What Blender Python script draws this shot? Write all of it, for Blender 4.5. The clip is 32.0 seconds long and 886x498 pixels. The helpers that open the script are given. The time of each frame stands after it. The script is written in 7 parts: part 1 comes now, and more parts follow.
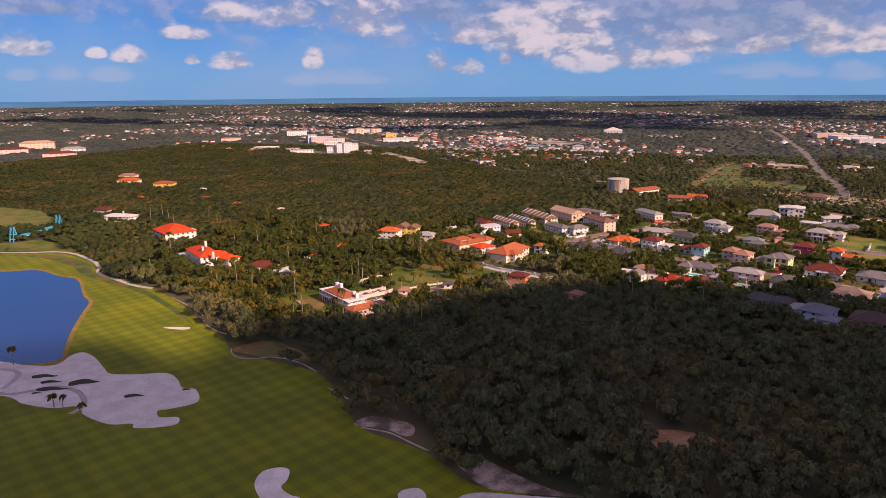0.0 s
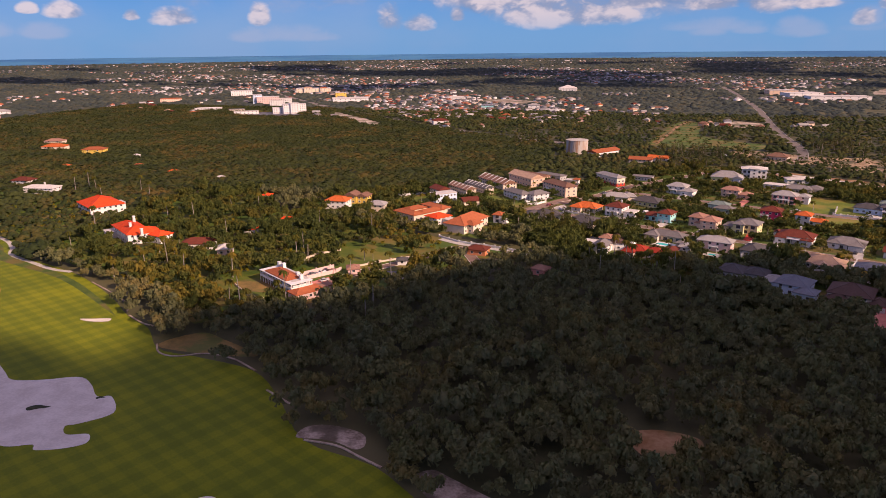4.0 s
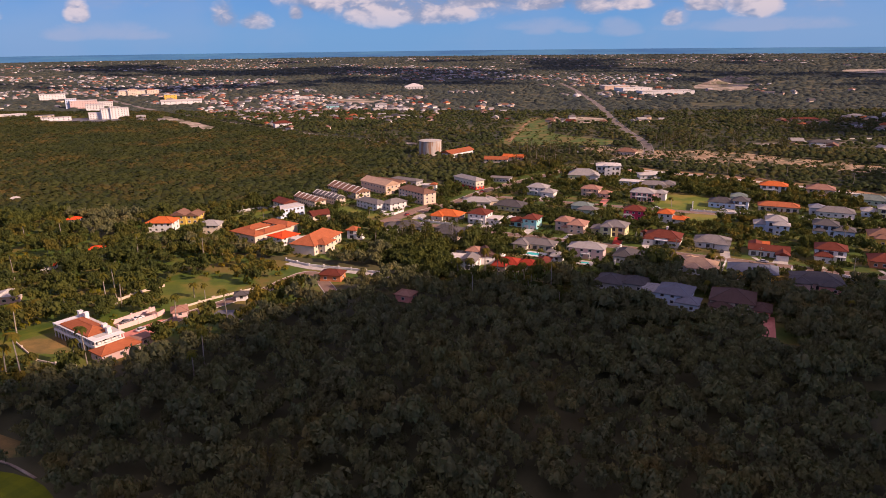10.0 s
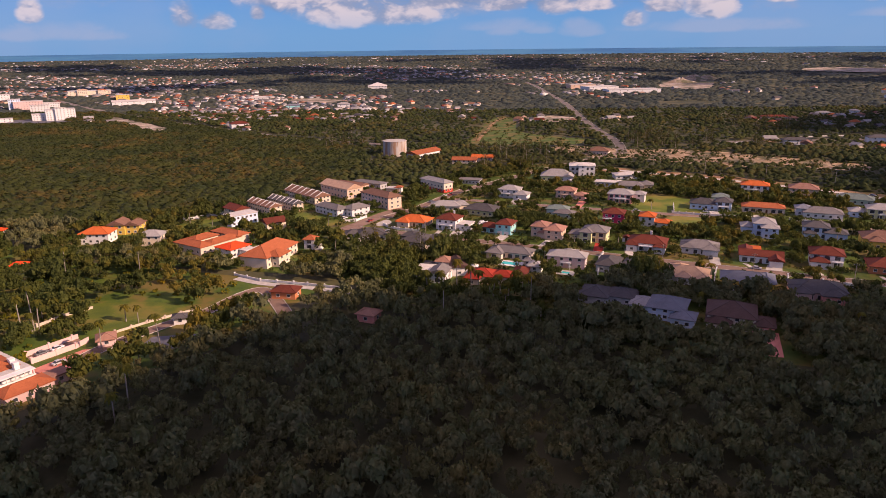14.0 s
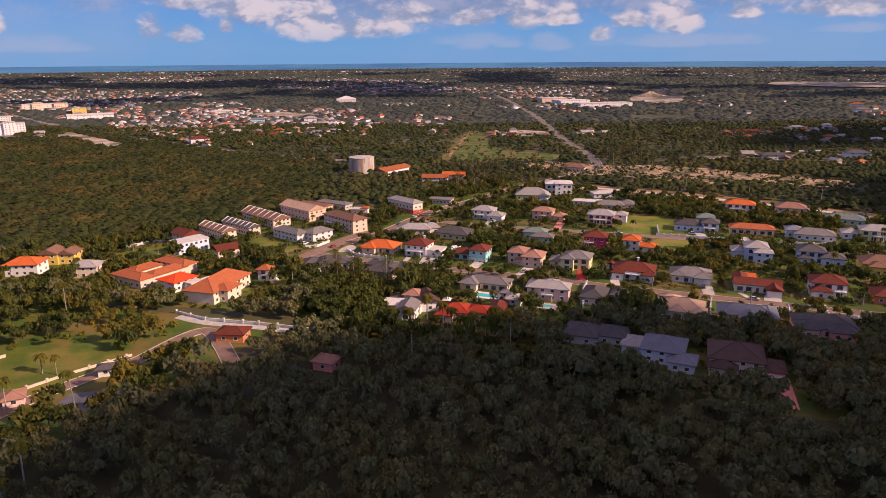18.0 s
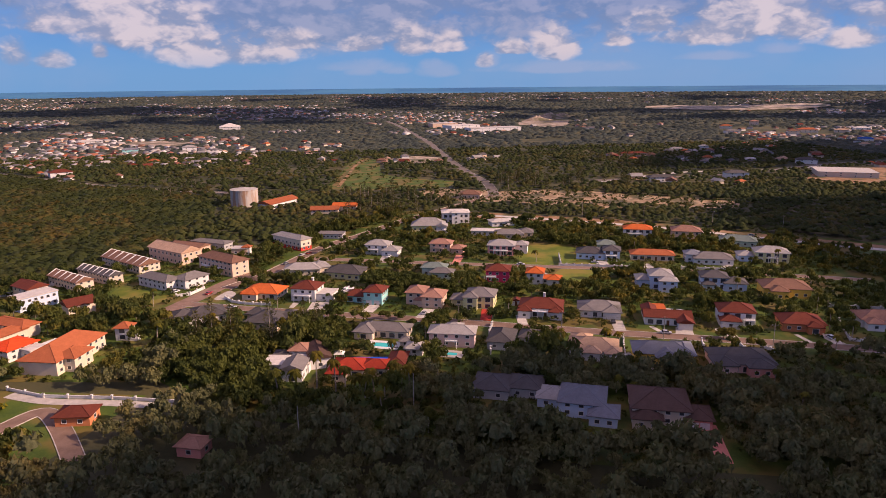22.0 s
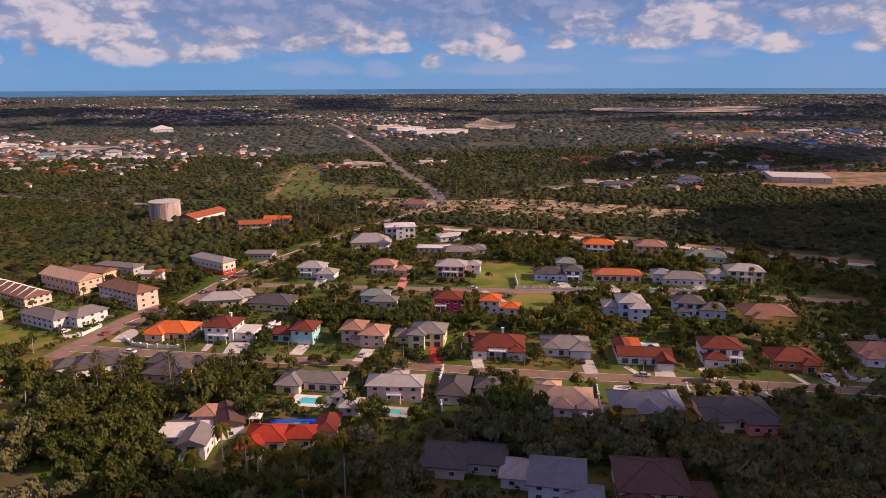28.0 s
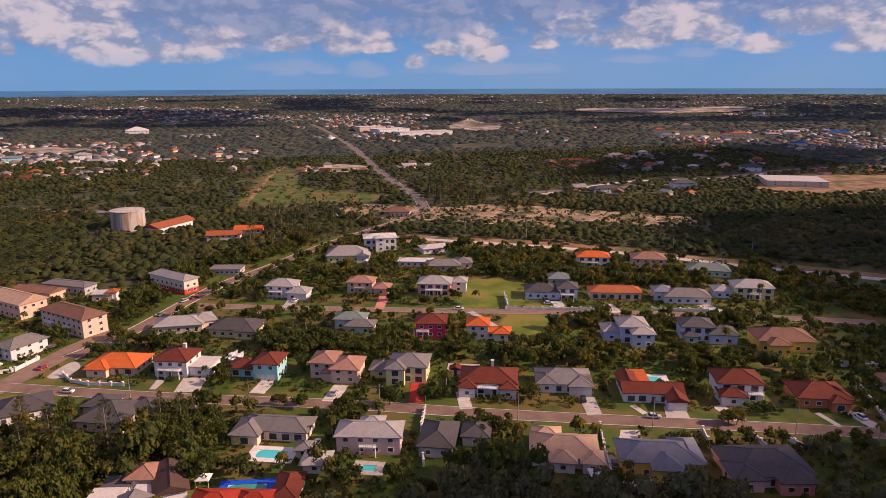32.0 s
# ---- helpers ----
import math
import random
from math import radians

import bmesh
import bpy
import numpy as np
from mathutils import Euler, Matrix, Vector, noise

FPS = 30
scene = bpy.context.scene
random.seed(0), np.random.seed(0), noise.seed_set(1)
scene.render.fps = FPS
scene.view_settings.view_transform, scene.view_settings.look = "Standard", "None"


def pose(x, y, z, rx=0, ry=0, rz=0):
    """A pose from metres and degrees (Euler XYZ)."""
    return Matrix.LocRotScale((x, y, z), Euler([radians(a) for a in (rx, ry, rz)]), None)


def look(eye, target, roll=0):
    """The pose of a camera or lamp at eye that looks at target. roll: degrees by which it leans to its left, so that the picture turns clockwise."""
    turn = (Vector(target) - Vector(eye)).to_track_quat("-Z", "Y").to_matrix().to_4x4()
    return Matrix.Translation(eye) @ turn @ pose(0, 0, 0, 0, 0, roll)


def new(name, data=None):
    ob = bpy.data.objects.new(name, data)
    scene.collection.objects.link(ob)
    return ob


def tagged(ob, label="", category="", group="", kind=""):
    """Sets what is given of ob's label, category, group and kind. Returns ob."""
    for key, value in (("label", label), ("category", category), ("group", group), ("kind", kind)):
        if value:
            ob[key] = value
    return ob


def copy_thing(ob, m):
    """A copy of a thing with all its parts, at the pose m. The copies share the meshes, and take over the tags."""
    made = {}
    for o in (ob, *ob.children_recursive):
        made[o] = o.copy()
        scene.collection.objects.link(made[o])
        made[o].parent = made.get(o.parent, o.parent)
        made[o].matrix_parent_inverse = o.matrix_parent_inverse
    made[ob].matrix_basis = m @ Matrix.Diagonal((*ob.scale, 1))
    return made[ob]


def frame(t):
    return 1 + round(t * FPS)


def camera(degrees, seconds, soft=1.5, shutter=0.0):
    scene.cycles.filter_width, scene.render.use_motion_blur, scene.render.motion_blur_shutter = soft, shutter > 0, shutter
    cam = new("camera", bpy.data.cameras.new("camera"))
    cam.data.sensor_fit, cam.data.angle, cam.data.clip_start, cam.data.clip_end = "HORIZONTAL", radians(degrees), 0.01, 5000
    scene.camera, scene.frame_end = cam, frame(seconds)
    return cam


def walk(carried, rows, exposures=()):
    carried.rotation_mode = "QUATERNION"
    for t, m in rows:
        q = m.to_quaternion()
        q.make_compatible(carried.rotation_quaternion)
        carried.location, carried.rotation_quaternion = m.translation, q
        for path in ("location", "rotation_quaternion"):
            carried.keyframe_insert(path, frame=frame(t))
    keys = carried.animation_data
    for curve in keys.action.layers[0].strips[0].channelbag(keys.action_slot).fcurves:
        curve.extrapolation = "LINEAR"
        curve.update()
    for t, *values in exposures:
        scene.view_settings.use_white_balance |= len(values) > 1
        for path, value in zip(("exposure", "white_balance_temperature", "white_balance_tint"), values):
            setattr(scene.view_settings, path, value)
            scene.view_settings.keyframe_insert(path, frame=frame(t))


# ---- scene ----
cam = camera(65.4, 32.0, 0.7)
PATH = [
    (0, (24.20, -133.71, 105.84), (-11.738, -43.114, 83.463), -0.49),
    (0.5, (22.81, -130.06, 105.79), (-13.037, -39.666, 82.487), -0.50),
    (1, (21.41, -126.39, 105.79), (-14.114, -36.862, 78.903), -0.48),
    (1.5, (19.99, -122.63, 105.87), (-15.419, -33.440, 77.742), -0.48),
    (2, (18.58, -118.91, 105.92), (-16.834, -29.725, 77.790), -0.46),
    (2.5, (17.27, -115.30, 105.91), (-17.811, -25.968, 77.807), -0.49),
    (4.5, (12.98, -100.95, 105.51), (-13.704, -8.763, 77.398), -0.60),
    (5, (11.86, -97.23, 105.50), (-12.294, -4.361, 77.369), -0.59),
    (5.5, (10.74, -93.52, 105.51), (-11.421, -0.154, 77.370), -0.60),
    (6, (9.62, -89.87, 105.55), (-9.749, 4.111, 77.407), -0.64),
    (6.5, (8.55, -86.29, 105.60), (-7.709, 8.265, 77.395), -0.68),
    (7, (7.57, -82.62, 105.59), (-6.142, 12.326, 77.372), -0.71),
    (7.5, (6.70, -78.91, 105.43), (-5.110, 16.287, 77.167), -0.72),
    (8, (5.84, -75.08, 105.16), (-5.202, 20.201, 76.874), -0.71),
    (8.5, (5.02, -71.16, 104.78), (-5.645, 24.152, 76.463), -0.69),
    (9, (4.26, -67.20, 104.31), (-5.716, 28.183, 75.974), -0.67),
    (9.5, (3.54, -63.27, 103.79), (-5.899, 32.153, 75.409), -0.68),
    (10, (2.90, -59.29, 103.19), (-5.980, 36.163, 74.720), -0.65),
    (10.5, (2.34, -55.30, 102.50), (-6.183, 40.167, 73.973), -0.65),
    (11, (1.87, -51.30, 101.76), (-6.238, 44.202, 73.238), -0.65),
    (11.5, (1.47, -47.42, 101.00), (-5.999, 48.119, 72.419), -0.62),
    (12, (1.09, -43.53, 100.32), (-5.414, 52.079, 71.739), -0.61),
    (12.5, (0.73, -39.60, 99.74), (-5.027, 56.040, 71.114), -0.58),
    (13, (0.42, -35.59, 99.30), (-5.123, 60.075, 70.720), -0.64),
    (13.5, (0.19, -31.60, 98.89), (-4.709, 64.121, 70.372), -0.62),
    (14, (0.00, -27.64, 98.47), (-4.073, 68.140, 70.013), -0.66),
    (14.5, (-0.09, -23.77, 98.00), (-3.177, 72.047, 69.564), -0.59),
    (15, (-0.12, -19.92, 97.65), (-1.576, 75.932, 69.182), -0.62),
    (15.5, (-0.11, -16.07, 97.43), (-0.451, 79.770, 68.877), -0.69),
    (17.5, (0.03, 0.01, 97.24), (0.075, 96.048, 69.380), -0.42),
    (18, (0.07, 4.04, 97.21), (0.093, 100.396, 70.475), -0.44),
    (18.5, (0.12, 8.02, 97.15), (0.142, 104.688, 71.559), -0.42),
    (19, (0.24, 11.94, 97.08), (0.235, 108.949, 72.816), -0.40),
    (19.5, (0.48, 15.77, 97.00), (0.415, 112.965, 73.503), -0.43),
    (20, (0.83, 19.55, 96.93), (2.103, 116.748, 73.466), -0.51),
    (20.5, (1.16, 23.15, 96.85), (10.441, 119.887, 73.273), -0.53),
    (21, (1.50, 26.68, 96.73), (12.580, 123.246, 73.224), -0.59),
    (21.5, (2.01, 30.21, 96.60), (14.038, 126.667, 73.108), -0.57),
    (22, (2.63, 33.79, 96.48), (17.691, 129.831, 73.034), -0.54),
    (22.5, (3.21, 37.40, 96.40), (21.838, 132.804, 72.915), -0.61),
    (23, (3.94, 41.16, 96.34), (22.524, 136.582, 72.920), -0.55),
    (23.5, (4.80, 44.94, 96.31), (23.754, 140.291, 72.879), -0.55),
    (24, (5.74, 48.72, 96.27), (24.969, 144.030, 72.890), -0.51),
    (24.5, (6.64, 52.43, 96.17), (28.421, 147.177, 72.744), -0.52),
    (25, (7.48, 56.09, 96.07), (29.875, 150.706, 72.695), -0.43),
    (25.5, (8.25, 59.64, 96.04), (30.663, 154.252, 72.684), -0.37),
    (27.5, (11.16, 73.13, 96.33), (33.660, 167.722, 72.973), -0.25),
    (28, (12.14, 77.17, 96.44), (34.637, 171.770, 73.121), -0.22),
    (28.5, (13.16, 81.10, 96.55), (35.611, 175.709, 73.183), -0.20),
    (29, (14.18, 84.84, 96.63), (36.784, 179.405, 73.250), -0.21),
    (29.5, (15.17, 88.43, 96.65), (38.223, 182.884, 73.278), -0.20),
    (30, (16.14, 91.94, 96.66), (40.072, 186.192, 73.342), -0.20),
    (30.5, (17.10, 95.46, 96.69), (41.717, 189.534, 73.374), -0.20),
    (31, (18.11, 99.11, 96.74), (42.760, 193.177, 73.427), -0.19),
    (31.5, (19.18, 102.79, 96.76), (43.799, 196.864, 73.435), -0.18),
    (32, (20.25, 106.50, 96.76), (44.869, 200.574, 73.430), -0.19),
]
walk(cam, [(t, look(eye, target, roll)) for t, eye, target, roll in PATH], [(0.0, 0.1, 6500.0, 28.0), (16.0, 0.1, 6500.0, 28.0), (26.0, 0.02, 6500.0, 28.0), (32.0, -0.04, 6500.0, 28.0)])

# ---------------------------------------------------------------- light
SUN_AZ, SUN_EL = 109.0, 30.0          # degrees clockwise from +y, and up
sun_from = Vector((math.sin(radians(SUN_AZ)) * math.cos(radians(SUN_EL)), math.cos(radians(SUN_AZ)) * math.cos(radians(SUN_EL)), math.sin(radians(SUN_EL))))
sun = new("sun", bpy.data.lights.new("sun", "SUN"))
sun.data.energy, sun.data.angle, sun.data.color = 6.2, radians(0.7), (1.0, 0.735, 0.50)
sun.matrix_world = look(sun_from * 900, (0, 0, 0))


class Nodes:
    """Short hand for a node tree."""

    def __init__(self, tree):
        self.tree = tree
        tree.nodes.clear()

    def add(self, kind, **inputs):
        n = self.tree.nodes.new(kind)
        for key, value in inputs.items():
            self.put(n, key, value)
        return n

    def put(self, n, key, value):
        slot = n.inputs[int(key[1:])] if key[0] == "i" and key[1:].isdigit() else n.inputs[key.replace("_", " ")]
        if isinstance(value, bpy.types.NodeSocket):
            self.tree.links.new(value, slot)
        else:
            slot.default_value = value

    def math(self, op, a, b=0.0, clamp=False):
        n = self.add("ShaderNodeMath", i0=a, i1=b)
        n.operation, n.use_clamp = op, clamp
        return n.outputs[0]

    def mix(self, f, a, b, blend="MIX"):
        n = self.tree.nodes.new("ShaderNodeMix")
        n.data_type, n.blend_type = "RGBA", blend
        for slot, value in ((0, f), (6, a), (7, b)):
            if isinstance(value, bpy.types.NodeSocket):
                self.tree.links.new(value, n.inputs[slot])
            else:
                n.inputs[slot].default_value = value if slot == 0 else (*value[:3], 1)
        return n.outputs[2]

    def noise(self, vec, scale, detail=4.0, rough=0.55):
        n = self.add("ShaderNodeTexNoise", Vector=vec, Scale=scale, Detail=detail, Roughness=rough)
        return n.outputs[0]

    def ramp(self, f, lo, hi, a=0.0, b=1.0):
        n = self.add("ShaderNodeMapRange", i0=f, i1=lo, i2=hi, i3=a, i4=b)
        n.interpolation_type = "SMOOTHSTEP"
        return n.outputs[0]


world = bpy.data.worlds.new("sky")
scene.world = world
world.use_nodes = True
wn = Nodes(world.node_tree)
sky = wn.add("ShaderNodeTexSky")
sky.sky_type, sky.sun_disc = "NISHITA", False
sky.sun_elevation, sky.sun_rotation = radians(SUN_EL), radians(SUN_AZ)
sky.air_density, sky.dust_density, sky.ozone_density = 1.0, 0.6, 2.5
ways = wn.add("ShaderNodeTexCoord").outputs["Generated"]
xyz = wn.add("ShaderNodeSeparateXYZ", Vector=ways)
flat = wn.math("SQRT", wn.math("ADD", wn.math("POWER", xyz.outputs[0], 2.0), wn.math("POWER", xyz.outputs[1], 2.0)))
rise = wn.math("DIVIDE", xyz.outputs[2], wn.math("MAXIMUM", flat, 0.05))
turn = wn.math("ARCTAN2", xyz.outputs[0], xyz.outputs[1])
where = wn.add("ShaderNodeCombineXYZ", X=wn.math("MULTIPLY", turn, 20.0), Y=wn.math("MULTIPLY", rise, 34.0), Z=2.0).outputs[0]


def billow(at):
    """Rounded heaps on heaps, about 0 to 1."""
    bent = wn.add("ShaderNodeVectorMath", i0=at, i1=wn.add("ShaderNodeTexNoise", Vector=at, Scale=1.6, Detail=3.0).outputs["Color"]).outputs[0]
    total = 0.0
    for scale, weight in ((0.6, 0.50), (1.3, 0.29), (2.9, 0.14), (6.5, 0.07)):
        cell = wn.add("ShaderNodeTexVoronoi", Vector=bent, Scale=scale)
        cell.feature = "SMOOTH_F1"
        cell.inputs["Smoothness"].default_value = 0.6
        total = wn.math("ADD", total, wn.math("MULTIPLY", wn.math("SUBTRACT", 1.0, cell.outputs["Distance"]), weight))
    return total


puff = billow(where)
puff_up = billow(wn.add("ShaderNodeVectorMath", i0=where, i1=(0.20, 0.26, 0.0)).outputs[0])
# cumulus over the open land: bearing, height of the base, half width and height (radians)
WEST_HEAPS = (
    (-0.903, 0.046, 0.025, 0.024),
    (-0.718, 0.068, 0.025, 0.020),
    (-0.663, 0.092, 0.028, 0.020),
    (-0.787, 0.039, 0.017, 0.018),
    (-0.826, 0.044, 0.009, 0.011),
    (-0.713, 0.037, 0.008, 0.012),
    (-0.664, 0.031, 0.022, 0.019),
    (-0.555, 0.031, 0.011, 0.026),
    (-0.579, 0.086, 0.049, 0.029),
    (-0.491, 0.076, 0.054, 0.046),
    (-0.335, 0.063, 0.047, 0.028),
    (-0.380, 0.022, 0.017, 0.038),
    (-0.343, 0.022, 0.020, 0.021),
    (-0.288, 0.034, 0.009, 0.017),
    (-0.237, 0.053, 0.076, 0.056),
    (-0.138, 0.027, 0.081, 0.046),
    (-0.048, 0.047, 0.031, 0.021),
    (0.045, 0.043, 0.029, 0.019),
    (0.112, 0.039, 0.027, 0.040),
    (0.162, 0.042, 0.023, 0.020),
)
EAST_HEAPS = (
    (0.170, 0.055, 0.015, 0.015),
    (0.216, 0.021, 0.011, 0.019),
    (0.256, 0.038, 0.022, 0.016),
    (0.315, 0.032, 0.028, 0.044),
    (0.396, 0.047, 0.019, 0.018),
    (0.501, 0.046, 0.064, 0.033),
    (0.450, 0.061, 0.037, 0.027),
    (0.543, 0.071, 0.050, 0.036),
    (0.615, 0.048, 0.041, 0.056),
    (0.680, 0.038, 0.029, 0.025),
    (0.725, 0.058, 0.049, 0.033),
    (0.788, 0.037, 0.029, 0.036),
    (0.508, 0.053, 0.072, 0.025),
    (0.767, 0.063, 0.052, 0.033),
)
GREY_BANKS = (
    (-0.888, 0.098, 0.045, 0.012),
    (-0.394, 0.099, 0.047, 0.029),
    (-0.133, 0.086, 0.181, 0.050),
    (0.086, 0.083, 0.128, 0.040),
    (-0.102, 0.084, 0.077, 0.029),
    (0.038, 0.066, 0.176, 0.037),
    (0.335, 0.084, 0.041, 0.014),
    (-0.035, 0.069, 0.149, 0.043),
    (0.370, 0.096, 0.098, 0.015),
    (-0.234, 0.067, 0.076, 0.039),
    (0.491, 0.086, 0.058, 0.022),
    (0.25, 0.100, 0.950, 0.080),
)
LOW_PUFFS = (
    (-0.865, 0.018, 0.016, 0.014),
    (-0.811, 0.017, 0.023, 0.014),
    (-0.910, 0.018, 0.015, 0.011),
    (-0.564, 0.011, 0.023, 0.014),
    (-0.490, 0.011, 0.028, 0.011),
    (0.044, 0.013, 0.020, 0.014),
    (0.092, 0.014, 0.019, 0.010),
    (0.148, 0.011, 0.024, 0.016),
    (0.054, 0.018, 0.047, 0.012),
    (0.140, 0.019, 0.015, 0.011),
    (0.320, 0.014, 0.083, 0.012),
    (-0.519, 0.012, 0.043, 0.016),
    (0.595, 0.034, 0.021, 0.011),
    (0.222, 0.022, 0.013, 0.019),
    (0.058, 0.018, 0.031, 0.014),
    (0.143, 0.020, 0.016, 0.011),
    (0.524, 0.027, 0.036, 0.009),
)


def heaped(banks, wide=1.35, high=1.35, under=0.34):
    """1 inside the banks, falling past their outlines: round above, flat below."""
    out = -3.0
    for b_turn, b_base, b_wide, b_high in banks:
        du = wn.math("DIVIDE", wn.math("SUBTRACT", turn, b_turn), b_wide * wide)
        dv = wn.math("SUBTRACT", rise, b_base + 0.25 * b_high)
        dv = wn.math("MAXIMUM", wn.math("DIVIDE", dv, b_high * high * 0.75), wn.math("DIVIDE", dv, -b_high * under))
        off = wn.math("ADD", wn.math("MULTIPLY", du, du), wn.math("MULTIPLY", dv, dv))
        out = wn.math("MAXIMUM", out, wn.math("SUBTRACT", 1.0, off))
    return out


heaps = wn.math("MAXIMUM", heaped(WEST_HEAPS), heaped(EAST_HEAPS))
rough_edge = wn.math("MULTIPLY", wn.math("SUBTRACT", puff, 0.52), 2.2)
white = wn.ramp(wn.math("ADD", heaps, rough_edge), -0.10, 0.85)
grey = wn.ramp(wn.math("ADD", heaped(GREY_BANKS, 1.3, 1.4, 0.9), wn.math("MULTIPLY", rough_edge, 1.0)), -0.30, 0.9)
faint = wn.math("MULTIPLY", wn.ramp(wn.math("ADD", heaped(LOW_PUFFS, 1.4, 1.4, 0.5), rough_edge), -0.2, 1.0), 0.30)
slope = wn.math("ADD", wn.math("SUBTRACT", puff, puff_up), wn.math("MULTIPLY", wn.math("SUBTRACT", puff, 0.52), 0.7))
lit = wn.ramp(slope, -0.16, 0.20)
low_col, high_col = (0.175, 0.43, 0.72), (0.055, 0.30, 0.72)
clear = wn.mix(wn.ramp(rise, 0.0, 0.12), low_col, high_col)
haze = wn.math("MULTIPLY", wn.ramp(wn.noise(where, 0.22, 4.0, 0.55), 0.36, 0.70), 0.40)
clear = wn.mix(haze, clear, (0.31, 0.46, 0.68))
paint = wn.mix(wn.math("MULTIPLY", grey, 0.72), clear, wn.mix(lit, (0.235, 0.295, 0.41), (0.44, 0.45, 0.52)))
paint = wn.mix(faint, paint, (0.60, 0.58, 0.64))
paint = wn.mix(wn.math("MULTIPLY", white, wn.ramp(rise, 0.01, 0.05, 0.55, 0.95)), paint, wn.mix(lit, (0.32, 0.385, 0.51), (0.80, 0.735, 0.71)))
paint = wn.mix(wn.ramp(rise, 0.17, 0.6), paint, (0.47, 0.40, 0.52))      # even mauve-grey added to the unseen sky overhead, to lift the shade
tinted = wn.mix(1.0, sky.outputs[0], (0.55, 0.90, 1.60), "MULTIPLY")
paint = wn.mix(0.85, tinted, wn.mix(1.0, paint, (17.0, 17.0, 17.0), "MULTIPLY"))
back = wn.add("ShaderNodeBackground", Color=paint, Strength=0.0515)
wn.tree.links.new(back.outputs[0], wn.add("ShaderNodeOutputWorld").inputs[0])

# ---------------------------------------------------------------- materials


def surface(name, a, b, rough=0.8, scale=0.6, grain=6.0, bump=0.3, metal=0.0, vary=0.12, coat=0.0, stretch=(1, 1, 1), lean_to=None, far=0.0):
    """Two tones mixed by noise at two scales, with fine relief; vary: how far whole objects differ in tone."""
    m = bpy.data.materials.new(name)
    m.use_nodes = True
    n = Nodes(m.node_tree)
    at = n.add("ShaderNodeMapping", Vector=n.add("ShaderNodeTexCoord").outputs["Object"], Scale=stretch).outputs[0]
    big, small = n.noise(at, scale, 3.0), n.noise(at, grain, 3.0, 0.65)
    both = n.math("ADD", n.math("MULTIPLY", big, 0.65), n.math("MULTIPLY", small, 0.35))
    col = n.mix(n.ramp(both, 0.32, 0.68), a, b)
    if far:
        col = n.mix(n.math("MULTIPLY", n.ramp(n.noise(at, far, 3.0), 0.45, 0.62), 0.85), col, lean_to)
    tone = n.ramp(n.add("ShaderNodeObjectInfo").outputs["Random"], 0.0, 1.0, 1 - vary, 1 + vary)
    col = n.mix(1.0, col, n.add("ShaderNodeCombineXYZ", X=tone, Y=tone, Z=tone).outputs[0], "MULTIPLY")
    relief = n.add("ShaderNodeBump", Strength=bump, Distance=0.05, Height=both).outputs[0]
    s = n.add("ShaderNodeBsdfPrincipled", Base_Color=col, Roughness=rough, Metallic=metal, Normal=relief)
    s.inputs["Coat Weight"].default_value = coat
    s.inputs["Specular IOR Level"].default_value = 0.3
    n.tree.links.new(s.outputs[0], n.add("ShaderNodeOutputMaterial").inputs[0])
    return m


def tiles(name, a, b, rows=3.0, rough=0.75, vary=0.1):
    """Roof covering: courses running along the slope, with weathering."""
    m = bpy.data.materials.new(name)
    m.use_nodes = True
    n = Nodes(m.node_tree)
    at = n.add("ShaderNodeTexCoord").outputs["Object"]
    part_xyz = n.add("ShaderNodeSeparateXYZ", Vector=at)
    course = n.math("FRACT", n.math("MULTIPLY", part_xyz.outputs[2], rows))
    wear = n.noise(at, 0.5, 4.0)
    grit = n.noise(at, 5.0, 3.0, 0.7)
    streak = n.noise(n.add("ShaderNodeMapping", Vector=at, Scale=(2.2, 2.2, 0.25)).outputs[0], 1.0, 3.0)
    both = n.math("ADD", n.math("MULTIPLY", wear, 0.4), n.math("ADD", n.math("MULTIPLY", grit, 0.3), n.math("MULTIPLY", streak, 0.3)))
    col = n.mix(n.ramp(both, 0.36, 0.66), a, b)
    tone = n.ramp(n.add("ShaderNodeObjectInfo").outputs["Random"], 0.0, 1.0, 1 - vary, 1 + vary)
    col = n.mix(1.0, col, n.add("ShaderNodeCombineXYZ", X=tone, Y=tone, Z=tone).outputs[0], "MULTIPLY")
    relief = n.add("ShaderNodeBump", Strength=0.6, Distance=0.06, Height=n.math("ADD", course, grit)).outputs[0]
    s = n.add("ShaderNodeBsdfPrincipled", Base_Color=col, Roughness=rough, Normal=relief)
    s.inputs["Specular IOR Level"].default_value = 0.12
    n.tree.links.new(s.outputs[0], n.add("ShaderNodeOutputMaterial").inputs[0])
    return m


